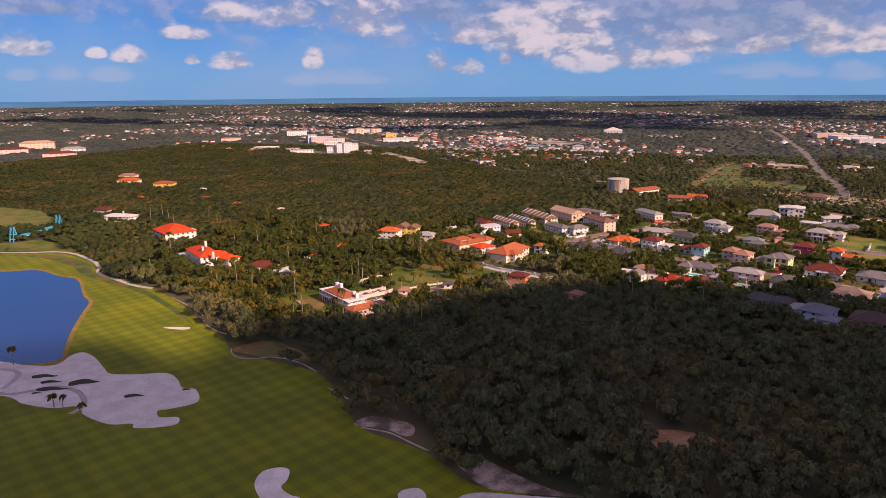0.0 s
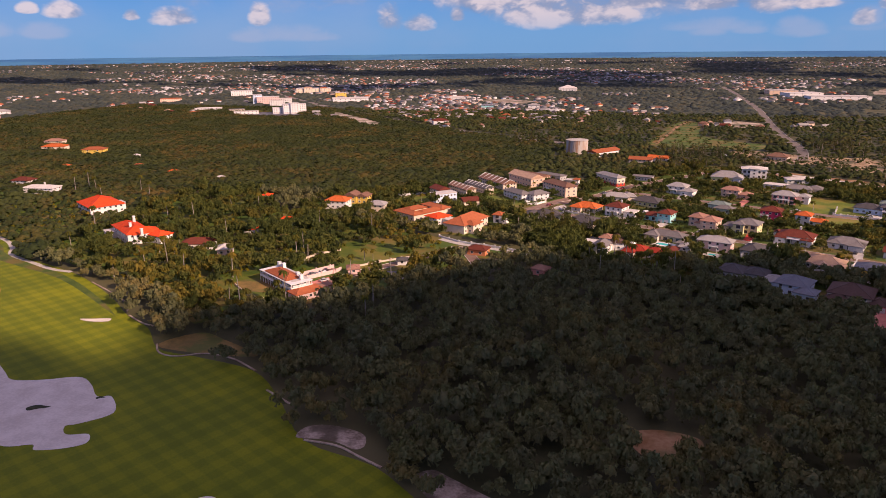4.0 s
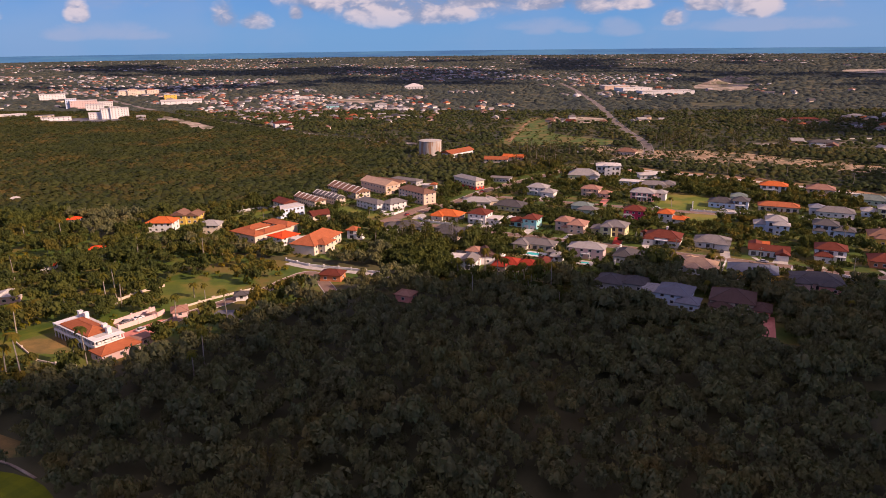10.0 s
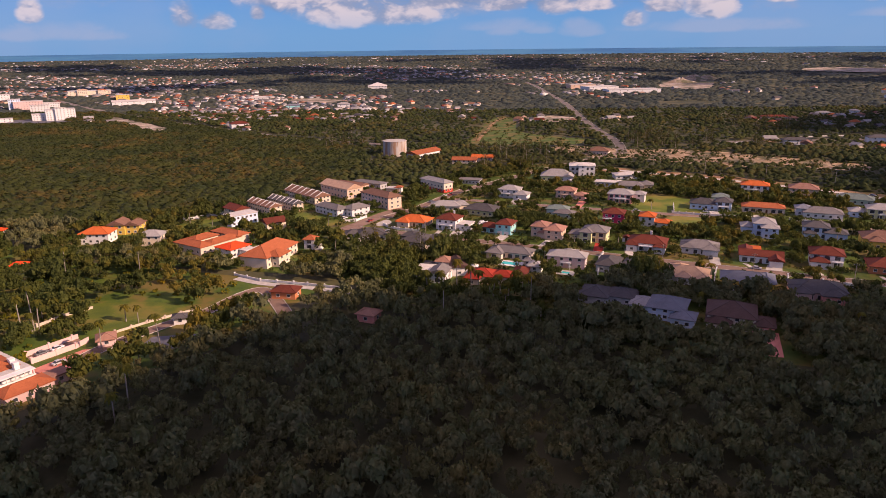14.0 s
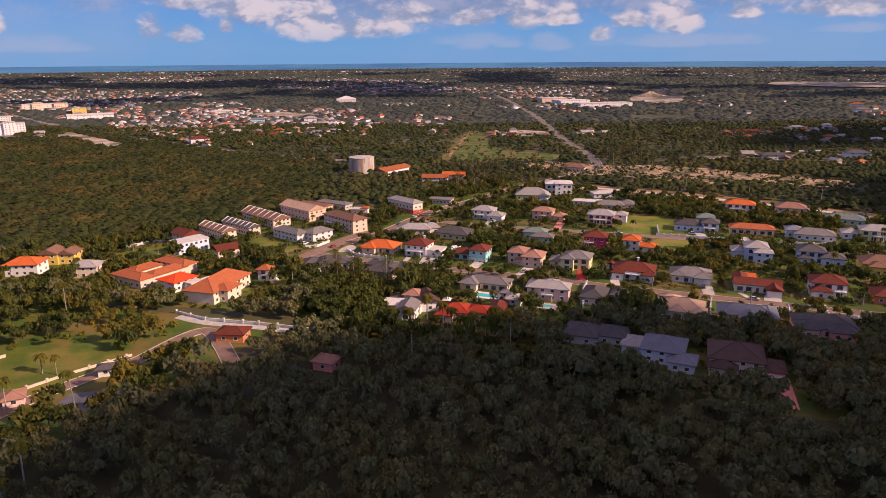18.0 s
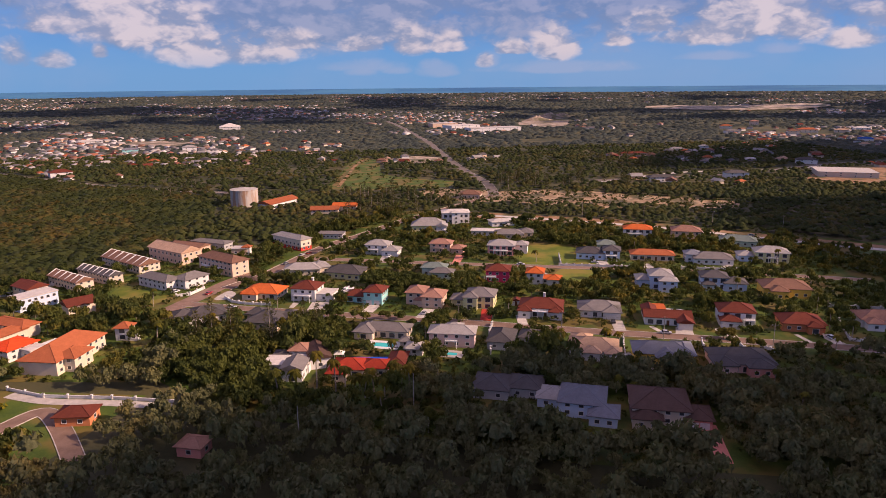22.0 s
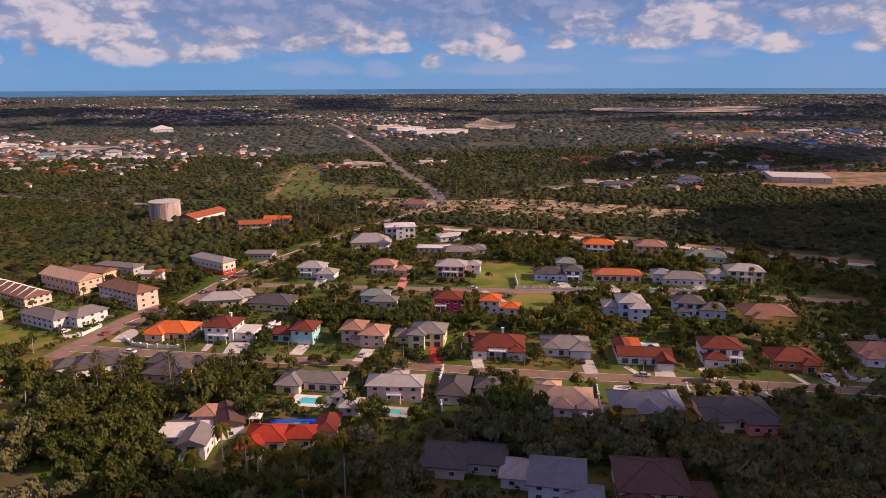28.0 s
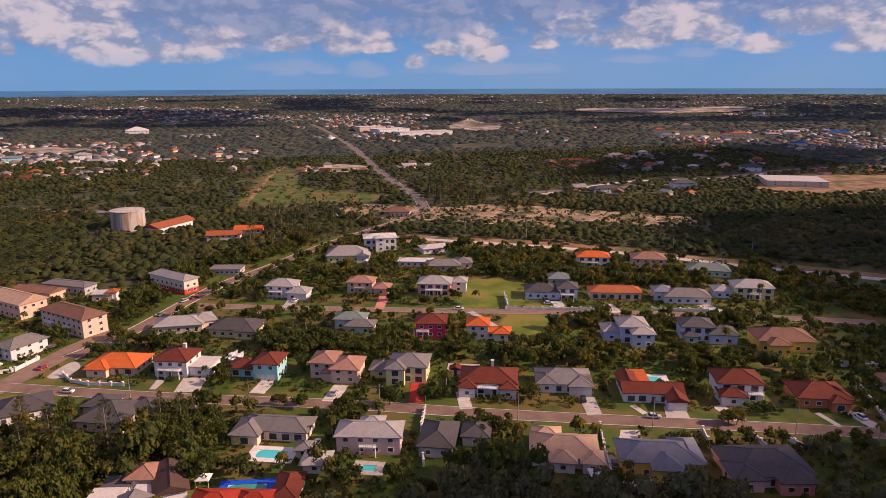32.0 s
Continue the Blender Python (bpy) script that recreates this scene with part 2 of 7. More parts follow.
def foliage(name, a, b, c, thin=0.35, big=0.06, rough=0.65, relief=1.2):
    """Leaves: tone by leaf clump, by tree and by stand, some light passing through."""
    m = bpy.data.materials.new(name)
    m.use_nodes = True
    n = Nodes(m.node_tree)
    geo = n.add("ShaderNodeNewGeometry")
    at = geo.outputs["Position"]
    clump = geo.outputs["Random Per Island"]
    one = n.add("ShaderNodeObjectInfo").outputs["Random"]
    stand = n.ramp(n.noise(at, big, 3.0, 0.6), 0.35, 0.65)
    whole = n.ramp(n.noise(at, 0.012, 2.0), 0.42, 0.64)
    mixed = n.math("ADD", n.math("MULTIPLY", stand, 0.65), n.math("ADD", n.math("MULTIPLY", clump, 0.15), n.math("MULTIPLY", one, 0.2)))
    col = n.mix(mixed, a, b)
    col = n.mix(n.math("MULTIPLY", n.math("MULTIPLY", whole, n.ramp(n.noise(at, 0.11, 3.0), 0.42, 0.66)), 0.7), col, c)
    sprigs = n.math("ADD", n.noise(at, 0.55, 3.0, 0.6), n.math("MULTIPLY", n.noise(at, 2.6, 2.0, 0.6), 0.45))
    col = n.mix(1.0, col, n.mix(n.ramp(sprigs, 0.50, 0.95), (0.74, 0.76, 0.74), (1.22, 1.20, 1.14)), "MULTIPLY")
    leafy = n.add("ShaderNodeBump", Strength=0.45, Distance=relief, Height=sprigs).outputs[0]
    s = n.add("ShaderNodeBsdfPrincipled", Base_Color=col, Roughness=rough, Normal=leafy)
    s.inputs["Specular IOR Level"].default_value = 0.1
    t = n.add("ShaderNodeBsdfTranslucent", Color=n.mix(0.5, col, (0.10, 0.12, 0.01)), Normal=leafy)
    both = n.add("ShaderNodeMixShader", i0=thin, i1=s.outputs[0], i2=t.outputs[0])
    n.tree.links.new(both.outputs[0], n.add("ShaderNodeOutputMaterial").inputs[0])
    return m


# leaf colour of the woods split by light: darker copy for sunlit stands
M_PARK_LIT = foliage("sunlit_park_leaves", (0.046, 0.064, 0.020), (0.105, 0.118, 0.026), (0.27, 0.19, 0.03), thin=0.35, big=0.07)
# paler copy for trees under the cloud shade, lifts their darkness by colour
M_LEAF_SHADE = foliage("leaves", (0.112, 0.120, 0.068), (0.152, 0.156, 0.066), (0.25, 0.185, 0.060), thin=0.3, big=0.09, relief=0.6)
M_SCRUB = foliage("scrub_leaves", (0.040, 0.056, 0.020), (0.082, 0.092, 0.026), (0.19, 0.120, 0.034), big=0.03)
M_GARDEN = foliage("garden_leaves", (0.040, 0.058, 0.020), (0.090, 0.108, 0.026), (0.20, 0.15, 0.03), thin=0.4, big=0.09)
# blue-grey haze of the distance mixed into the leaf colour
M_FARWOOD_HAZE = foliage("far_haze_leaves", (0.052, 0.068, 0.066), (0.092, 0.110, 0.092), (0.13, 0.125, 0.080), big=0.006)
M_MIXED = foliage("mixed_wood_leaves", (0.030, 0.046, 0.018), (0.078, 0.092, 0.028), (0.15, 0.115, 0.034), big=0.02)
M_PINE = foliage("casuarina_needles", (0.050, 0.056, 0.026), (0.095, 0.090, 0.036), (0.15, 0.115, 0.04), big=0.05)
M_BUSH = foliage("golden_bush_leaves", (0.075, 0.095, 0.010), (0.210, 0.185, 0.014), (0.38, 0.22, 0.02), big=0.2)
M_PALM = foliage("palm_leaves", (0.042, 0.054, 0.010), (0.130, 0.120, 0.016), (0.26, 0.17, 0.02), big=0.3)
M_BARK = surface("bark", (0.10, 0.085, 0.065), (0.22, 0.19, 0.15), scale=1.5, stretch=(1, 1, 0.3))
M_PALMBARK = surface("palm_bark", (0.20, 0.17, 0.14), (0.36, 0.32, 0.27), scale=1.5, stretch=(1, 1, 3))
M_GROUND = surface("ground", (0.030, 0.038, 0.014), (0.068, 0.066, 0.026), scale=0.05, grain=0.6, bump=0.2, lean_to=(0.095, 0.085, 0.036), far=0.011)
M_LAWN = surface("lawn", (0.042, 0.080, 0.008), (0.100, 0.140, 0.014), scale=0.10, grain=1.5, lean_to=(0.17, 0.120, 0.032), far=0.05)
M_GRASS = surface("field_grass", (0.070, 0.105, 0.010), (0.150, 0.175, 0.016), scale=0.10, grain=1.5, lean_to=(0.20, 0.16, 0.030), far=0.05)
M_DRY = surface("dry_grass", (0.11, 0.085, 0.025), (0.24, 0.15, 0.045), scale=0.15, grain=1.5, lean_to=(0.08, 0.10, 0.02), far=0.08)
M_ASPHALT = surface("asphalt", (0.18, 0.115, 0.085), (0.27, 0.18, 0.135), scale=0.25, grain=3.0, bump=0.1)
M_CONCRETE = surface("concrete", (0.40, 0.37, 0.33), (0.58, 0.54, 0.49), scale=0.4, grain=4.0)
M_DIRT = surface("bare_earth", (0.22, 0.11, 0.042), (0.40, 0.25, 0.14), scale=0.09, grain=0.7, lean_to=(0.075, 0.085, 0.025), far=0.05)
M_SAND = surface("sand", (0.60, 0.52, 0.45), (0.78, 0.70, 0.62), scale=0.15, grain=1.2, bump=0.3)
M_COURT = surface("court_asphalt", (0.10, 0.10, 0.115), (0.16, 0.155, 0.17), scale=0.2)
M_ROAD = surface("old_road", (0.15, 0.125, 0.105), (0.24, 0.20, 0.17), scale=0.25, grain=3.0, bump=0.1)
M_PATCHY = surface("patchy_sand", (0.22, 0.16, 0.11), (0.58, 0.48, 0.38), scale=0.05, grain=0.3, lean_to=(0.08, 0.085, 0.035), far=0.03)
M_CLEARED = surface("cleared_earth", (0.20, 0.125, 0.055), (0.50, 0.37, 0.24), scale=0.10, grain=0.7, lean_to=(0.060, 0.068, 0.026), far=0.045)
M_RED_DRIVE = surface("red_paving", (0.34, 0.030, 0.020), (0.46, 0.05, 0.035), scale=0.4)
M_PINK_DRIVE = surface("pink_paving", (0.55, 0.19, 0.15), (0.66, 0.26, 0.20), scale=0.4)
M_WHITE = surface("white_paint", (0.62, 0.61, 0.60), (0.74, 0.73, 0.71), scale=0.5, vary=0.04)
M_FRAME = surface("frame_paint", (0.60, 0.58, 0.56), (0.72, 0.70, 0.68), vary=0.05)
M_METAL = surface("pole_metal", (0.45, 0.45, 0.45), (0.6, 0.6, 0.6), rough=0.5)
M_BLUE = surface("blue_paint", (0.03, 0.30, 0.50), (0.05, 0.42, 0.62), rough=0.5)
M_DECK = surface("blue_deck", (0.008, 0.09, 0.60), (0.012, 0.12, 0.78), rough=0.6)
M_DARK = surface("dark_opening", (0.02, 0.02, 0.022), (0.04, 0.04, 0.04), rough=0.5)
WALLS = {
    k: surface("wall_" + k, tuple(v * 0.9 for v in c), c, scale=0.4, grain=3.0, vary=0.05)
    for k, c in dict(white=(0.72, 0.70, 0.69), cream=(0.74, 0.62, 0.49), teal=(0.32, 0.68, 0.68), pink=(0.72, 0.50, 0.47), peach=(0.70, 0.50, 0.38), magenta=(0.62, 0.05, 0.13), yellow=(0.74, 0.50, 0.10), blue=(0.55, 0.66, 0.82), beige=(0.62, 0.52, 0.42), orange=(0.60, 0.22, 0.10), red=(0.58, 0.06, 0.04), grey=(0.45, 0.45, 0.46), rose=(0.78, 0.36, 0.32), palegreen=(0.55, 0.66, 0.56), lemon=(0.72, 0.68, 0.36)).items()
}
ROOFS = {
    k: tiles("roof_" + k, tuple(v * 0.75 for v in c), c)
    for k, c in dict(orange=(0.60, 0.14, 0.036), scarlet=(0.78, 0.085, 0.020), red=(0.42, 0.055, 0.028), terracotta=(0.42, 0.128, 0.054), maroon=(0.165, 0.044, 0.028), brown=(0.235, 0.128, 0.088), umber=(0.115, 0.070, 0.058), grey=(0.212, 0.195, 0.188), dark=(0.105, 0.098, 0.100), slate=(0.215, 0.225, 0.26), white=(0.62, 0.58, 0.54), beige=(0.52, 0.345, 0.235), pinkish=(0.37, 0.20, 0.145), green=(0.20, 0.25, 0.225), lightgrey=(0.36, 0.34, 0.325), blue=(0.03, 0.12, 0.42)).items()
}


def glassy(name, color, rough=0.06):
    m = bpy.data.materials.new(name)
    m.use_nodes = True
    n = Nodes(m.node_tree)
    at = n.add("ShaderNodeTexCoord").outputs["Object"]
    s = n.add("ShaderNodeBsdfPrincipled", Base_Color=(*color, 1), Roughness=rough, IOR=1.45)
    s.inputs["Normal"].default_value = (0, 0, 0)
    b = n.add("ShaderNodeBump", Strength=0.12, Distance=0.05, Height=n.noise(at, 0.9, 3.0))
    n.tree.links.new(b.outputs[0], s.inputs["Normal"])
    n.tree.links.new(s.outputs[0], n.add("ShaderNodeOutputMaterial").inputs[0])
    return m


M_GLASS = glassy("window_glass", (0.055, 0.058, 0.068))
M_LAKE = glassy("lake_water", (0.010, 0.040, 0.17), 0.12)
M_SEA = surface("sea_water", (0.022, 0.120, 0.27), (0.050, 0.20, 0.34), rough=0.7, scale=0.002, grain=0.01, bump=0.0, stretch=(1, 1, 1))
M_POOL = glassy("pool_water", (0.05, 0.55, 0.58), 0.05)
# ---------------------------------------------------------------- tools
HIGH = 97.0                     # height of flight, by which the far land is folded up to its horizon
NEAR, FOLD = 1800.0, 2900.0


def folded(x, y):
    """Far land drawn in: same bearing and dip, but within reach. Gives x, y, z and the scale there (arrays or numbers)."""
    far = np.maximum(np.hypot(x, y), 1e-6)
    past = np.maximum(far - NEAR, 0)
    r = np.minimum(far, NEAR) + past / (1 + past / FOLD)
    return x * r / far, y * r / far, HIGH * (1 - r / far), r / far


def mesh_of(name, bm, *mats):
    me = bpy.data.meshes.new(name)
    bm.to_mesh(me)
    bm.free()
    for m in mats:
        me.materials.append(m)
    return me


def part(name, bm, material, parent, label=""):
    ob = new(name, mesh_of(name, bm, material))
    ob.parent = parent
    return tagged(ob, label)


def share(name, me, parent, m):
    ob = new(name, me)
    ob.parent, ob.matrix_basis = parent, m
    return ob


def thing(name, label, category, m=None, group="", kind=""):
    ob = new(name)
    if m is not None:
        ob.matrix_world = m
    return tagged(ob, label, category, group, kind)


def box(bm, x0, y0, z0, x1, y1, z1):
    v = [bm.verts.new(c) for c in ((x0, y0, z0), (x1, y0, z0), (x1, y1, z0), (x0, y1, z0), (x0, y0, z1), (x1, y0, z1), (x1, y1, z1), (x0, y1, z1))]
    for f in ((3, 2, 1, 0), (4, 5, 6, 7), (0, 1, 5, 4), (1, 2, 6, 5), (2, 3, 7, 6), (3, 0, 4, 7)):
        bm.faces.new([v[i] for i in f])
    return bm


def boxed(*dims):
    return box(bmesh.new(), *dims)


def tube(bm, x, y, z0, z1, r0, r1, sides=8):
    a, b = [], []
    for k in range(sides):
        c, s = math.cos(2 * math.pi * k / sides), math.sin(2 * math.pi * k / sides)
        a.append(bm.verts.new((x + r0 * c, y + r0 * s, z0)))
        b.append(bm.verts.new((x + r1 * c, y + r1 * s, z1)))
    for k in range(sides):
        bm.faces.new((a[k], a[(k + 1) % sides], b[(k + 1) % sides], b[k]))
    bm.faces.new(a[::-1]), bm.faces.new(b)
    return bm


def slab(bm, pts, z0, z1):
    """A flat plate with the outline pts (anticlockwise)."""
    lo, hi = [bm.verts.new((x, y, z0)) for x, y in pts], [bm.verts.new((x, y, z1)) for x, y in pts]
    bm.faces.new(hi), bm.faces.new(lo[::-1])
    for k in range(len(pts)):
        j = (k + 1) % len(pts)
        bm.faces.new((lo[k], lo[j], hi[j], hi[k]))
    return bm


def smooth(pts, closed=True, steps=6):
    """A smooth line through pts."""
    out, n = [], len(pts)
    for k in range(n if closed else n - 1):
        if closed:
            p0, p1, p2, p3 = (Vector(pts[(k + i) % n]) for i in (-1, 0, 1, 2))
        else:
            p0, p1, p2, p3 = (Vector(pts[min(max(k + i, 0), n - 1)]) for i in (-1, 0, 1, 2))
        for s in range(steps):
            t = s / steps
            out.append(0.5 * (2 * p1 + (p2 - p0) * t + (2 * p0 - 5 * p1 + 4 * p2 - p3) * t * t + (3 * p1 - p0 - 3 * p2 + p3) * t**3))
    if not closed:
        out.append(Vector(pts[-1]))
    return [tuple(v) for v in out]


ROADS, ROOMS, CLEAR, OPEN = [], [], [], []    # what keeps the trees off: strips, house plots, outlines


def ribbon(name, line, width, z0, z1, material, label, kerb=0.0, category="road", keep=1.0):
    """A strip along a line, with kerbs as raised edges where asked."""
    def strip(bm, off0, off1, a, b):
        rows = []
        for k, (x, y) in enumerate(line):
            d = Vector(line[min(k + 1, len(line) - 1)]) - Vector(line[max(k - 1, 0)])
            s = Vector((d.y, -d.x)).normalized()
            ends = []
            for o in (off0, off1):
                px, py, pz, _ = folded(x + s.x * o, y + s.y * o)
                ends += [(px, py, pz + a), (px, py, pz + b)]
            rows.append([bm.verts.new(e) for e in ends])
        for p, q in zip(rows, rows[1:]):
            bm.faces.new((p[1], q[1], q[3], p[3])), bm.faces.new((p[0], p[1], p[3], p[2])[::-1]) if p is rows[0] else None
            bm.faces.new((p[0], q[0], q[1], p[1])), bm.faces.new((p[2], p[3], q[3], q[2]))
        bmesh.ops.recalc_face_normals(bm, faces=bm.faces)
        return bm
    ob = tagged(new(name, mesh_of(name, strip(bmesh.new(), -width / 2, width / 2, z0, z1), material)), label, category, kind="structure")
    if kerb:
        for s in (-1, 1):
            e = sorted((s * (width / 2 + 0.003), s * (width / 2 + 0.25)))
            part("kerb", strip(bmesh.new(), e[0], e[1], z0, z1 + kerb), M_CONCRETE, ob)
    ROADS.append((np.array(line), width / 2 + keep))
    return ob


def sheet(name, pts, z, material, label, category, keep=True, kind="structure"):
    bm = bmesh.new()
    f = bm.faces.new([bm.verts.new((lambda q: (float(q[0]), float(q[1]), float(q[2]) + z))(folded(x, y))) for x, y in pts])
    f.normal_update()
    if f.normal.z < 0:
        f.normal_flip()
    bmesh.ops.triangulate(bm, faces=[f])
    ob = tagged(new(name, mesh_of(name, bm, material)), label, category, kind=kind)
    if keep:
        CLEAR.append(np.array(pts))
    return ob


def inside(px, py, poly):
    x0, y0 = poly[:, 0], poly[:, 1]
    x1, y1 = np.roll(x0, -1), np.roll(y0, -1)
    out = np.zeros(len(px), bool)
    for a, b, c, d in zip(x0, y0, x1, y1):
        if b != d:
            out ^= ((b > py) != (d > py)) & (px < (c - a) * (py - b) / (d - b) + a)
    return out


def free(px, py, margin=0.0, clear=True):
    """Which of these places are on no road, plot or clearing."""
    ok = np.ones(len(px), bool)
    for line, w in ROADS:
        for (ax, ay), (bx, by) in zip(line, line[1:]):
            dx, dy = bx - ax, by - ay
            t = np.clip(((px - ax) * dx + (py - ay) * dy) / (dx * dx + dy * dy + 1e-9), 0, 1)
            ok &= np.hypot(px - ax - t * dx, py - ay - t * dy) > w + margin
    for cx, cy, w, d, a in ROOMS:
        c, s = math.cos(a), math.sin(a)
        u, v = (px - cx) * c + (py - cy) * s, -(px - cx) * s + (py - cy) * c
        ok &= (np.abs(u) > w / 2 + margin) | (np.abs(v) > d / 2 + margin)
    for poly in CLEAR if clear else ():
        ok &= ~inside(px, py, poly)
    return ok


def open_front(px, py):
    """Which places leave the house fronts behind them in view."""
    ok = np.ones(len(px), bool)
    way = np.hypot(px, py - 20.0)
    for step in (4.0, 8.0, 12.0):
        qx, qy = px + px / way * step, py + (py - 20.0) / way * step
        for cx, cy, w, d, a in ROOMS:
            c, s = math.cos(a), math.sin(a)
            u, v = (qx - cx) * c + (qy - cy) * s, -(qx - cx) * s + (qy - cy) * c
            ok &= (np.abs(u) > w / 2 - 1.0) | (np.abs(v) > d / 2 - 1.0)
    return ok


def scatter(name, protos, px, py, pz, size, tall, material, label, category, seed=0):
    """One mesh of many copies of small shapes (vertices, quads or triangles)."""
    rng = np.random.default_rng(seed)
    pick, turn_by = rng.integers(0, len(protos), len(px)), rng.uniform(0, 2 * np.pi, len(px))
    vs, loops, sizes, base = [], [], [], 0
    for k, (v, f) in enumerate(protos):
        w = np.where(pick == k)[0]
        if not len(w):
            continue
        c, s = np.cos(turn_by[w])[:, None], np.sin(turn_by[w])[:, None]
        x = (v[None, :, 0] * c - v[None, :, 1] * s) * size[w, None] + px[w, None]
        y = (v[None, :, 0] * s + v[None, :, 1] * c) * size[w, None] + py[w, None]
        z = v[None, :, 2] * tall[w, None] + pz[w, None]
        vs.append(np.stack([x, y, z], -1).reshape(-1, 3))
        loops.append((f[None] + (base + len(v) * np.arange(len(w)))[:, None, None]).reshape(-1))
        sizes.append(np.full(len(w) * len(f), f.shape[1]))
        base += len(v) * len(w)
    vs, loops, sizes = np.concatenate(vs).astype(np.float32), np.concatenate(loops).astype(np.int32), np.concatenate(sizes)
    me = bpy.data.meshes.new(name)
    me.vertices.add(len(vs))
    me.vertices.foreach_set("co", vs.ravel())
    me.loops.add(len(loops))
    me.loops.foreach_set("vertex_index", loops)
    me.polygons.add(len(sizes))
    me.polygons.foreach_set("loop_start", np.concatenate([[0], np.cumsum(sizes)[:-1]]).astype(np.int32))
    me.update(calc_edges=True)
    me.shade_smooth()                   # single leaves stay flat, the masses under them turn round
    me.materials.append(material)
    return tagged(new(name, me), label, category, kind="stuff")


def crown_shape(seed, leaves, lobes=6, leaf=0.16, low=0.30, core=0.0, up=0.3, loose=0.5):
    """A crown about 1 in radius and 1 high above its foot: three-cornered leaf clumps on several lobes, with gaps."""
    r = np.random.default_rng(seed)
    mids = np.stack([r.normal(0, 0.40, lobes), r.normal(0, 0.40, lobes), r.uniform(low + 0.12, 0.80, lobes)], -1)
    mids[0] = (0, 0, 0.62)
    rad = r.uniform(0.26, 0.50, lobes)
    j = r.integers(0, lobes, leaves)
    d = r.normal(size=(leaves, 3))
    d /= np.linalg.norm(d, axis=1)[:, None]
    d[:, 2] = np.where(r.random(leaves) < 0.8, np.abs(d[:, 2]) * 0.95, d[:, 2])
    c = mids[j] + d * rad[j][:, None] * np.array([1, 1, 0.62]) * r.uniform(0.70, 1.07, leaves)[:, None]
    out = d + r.normal(0, loose, (leaves, 3)) + np.array([0, 0, up])
    out /= np.linalg.norm(out, axis=1)[:, None]
    u = np.cross(out, r.normal(size=(leaves, 3)))
    u /= np.linalg.norm(u, axis=1)[:, None]
    w = np.cross(out, u)
    s = (leaf * r.uniform(0.6, 1.4, leaves))[:, None]
    vs = np.stack([c + u * s, c - u * s * 0.55 + w * s * 0.85, c - u * s * 0.5 - w * s * 0.8], 1).reshape(-1, 3)
    fs = np.arange(3 * leaves).reshape(-1, 3)
    if core:
        for k in range(lobes):
            v, f = lump_shape(1000 * seed + k, 6, 2)
            fs = np.concatenate([fs, f + len(vs)])
            vs = np.concatenate([vs, (v - (0, 0, 0.28)) * rad[k] * core * np.array([1, 1, 0.95]) + mids[k]])
    return vs, fs


def lump_shape(seed, sides=5, rings=2):
    """A small uneven mound."""
    rng = np.random.default_rng(seed)
    vs, fs = [], []
    for r in range(rings):
        for k in range(sides):
            a = 2 * np.pi * (k + 0.5 * r) / sides
            d = (1 - 0.45 * r) * rng.uniform(0.7, 1.2)
            vs.append((d * np.cos(a), d * np.sin(a), (0.1 + 0.62 * r) * rng.uniform(0.75, 1.2)))
    vs.append((rng.uniform(-0.15, 0.15), rng.uniform(-0.15, 0.15), rng.uniform(0.85, 1.1)))
    top = len(vs) - 1
    for r in range(rings - 1):
        for k in range(sides):
            a, b = r * sides + k, r * sides + (k + 1) % sides
            fs += [(a, b, a + sides), (b, b + sides, a + sides)]
    fs += [((rings - 1) * sides + k, (rings - 1) * sides + (k + 1) % sides, top) for k in range(sides)]
    return np.array(vs), np.array(fs)


def jittered(x0, x1, y0, y1, step, rng):
    gx, gy = np.meshgrid(np.arange(x0, x1, step), np.arange(y0, y1, step))
    return gx.ravel() + rng.uniform(-0.5, 0.5, gx.size) * step, gy.ravel() + rng.uniform(-0.5, 0.5, gx.size) * step
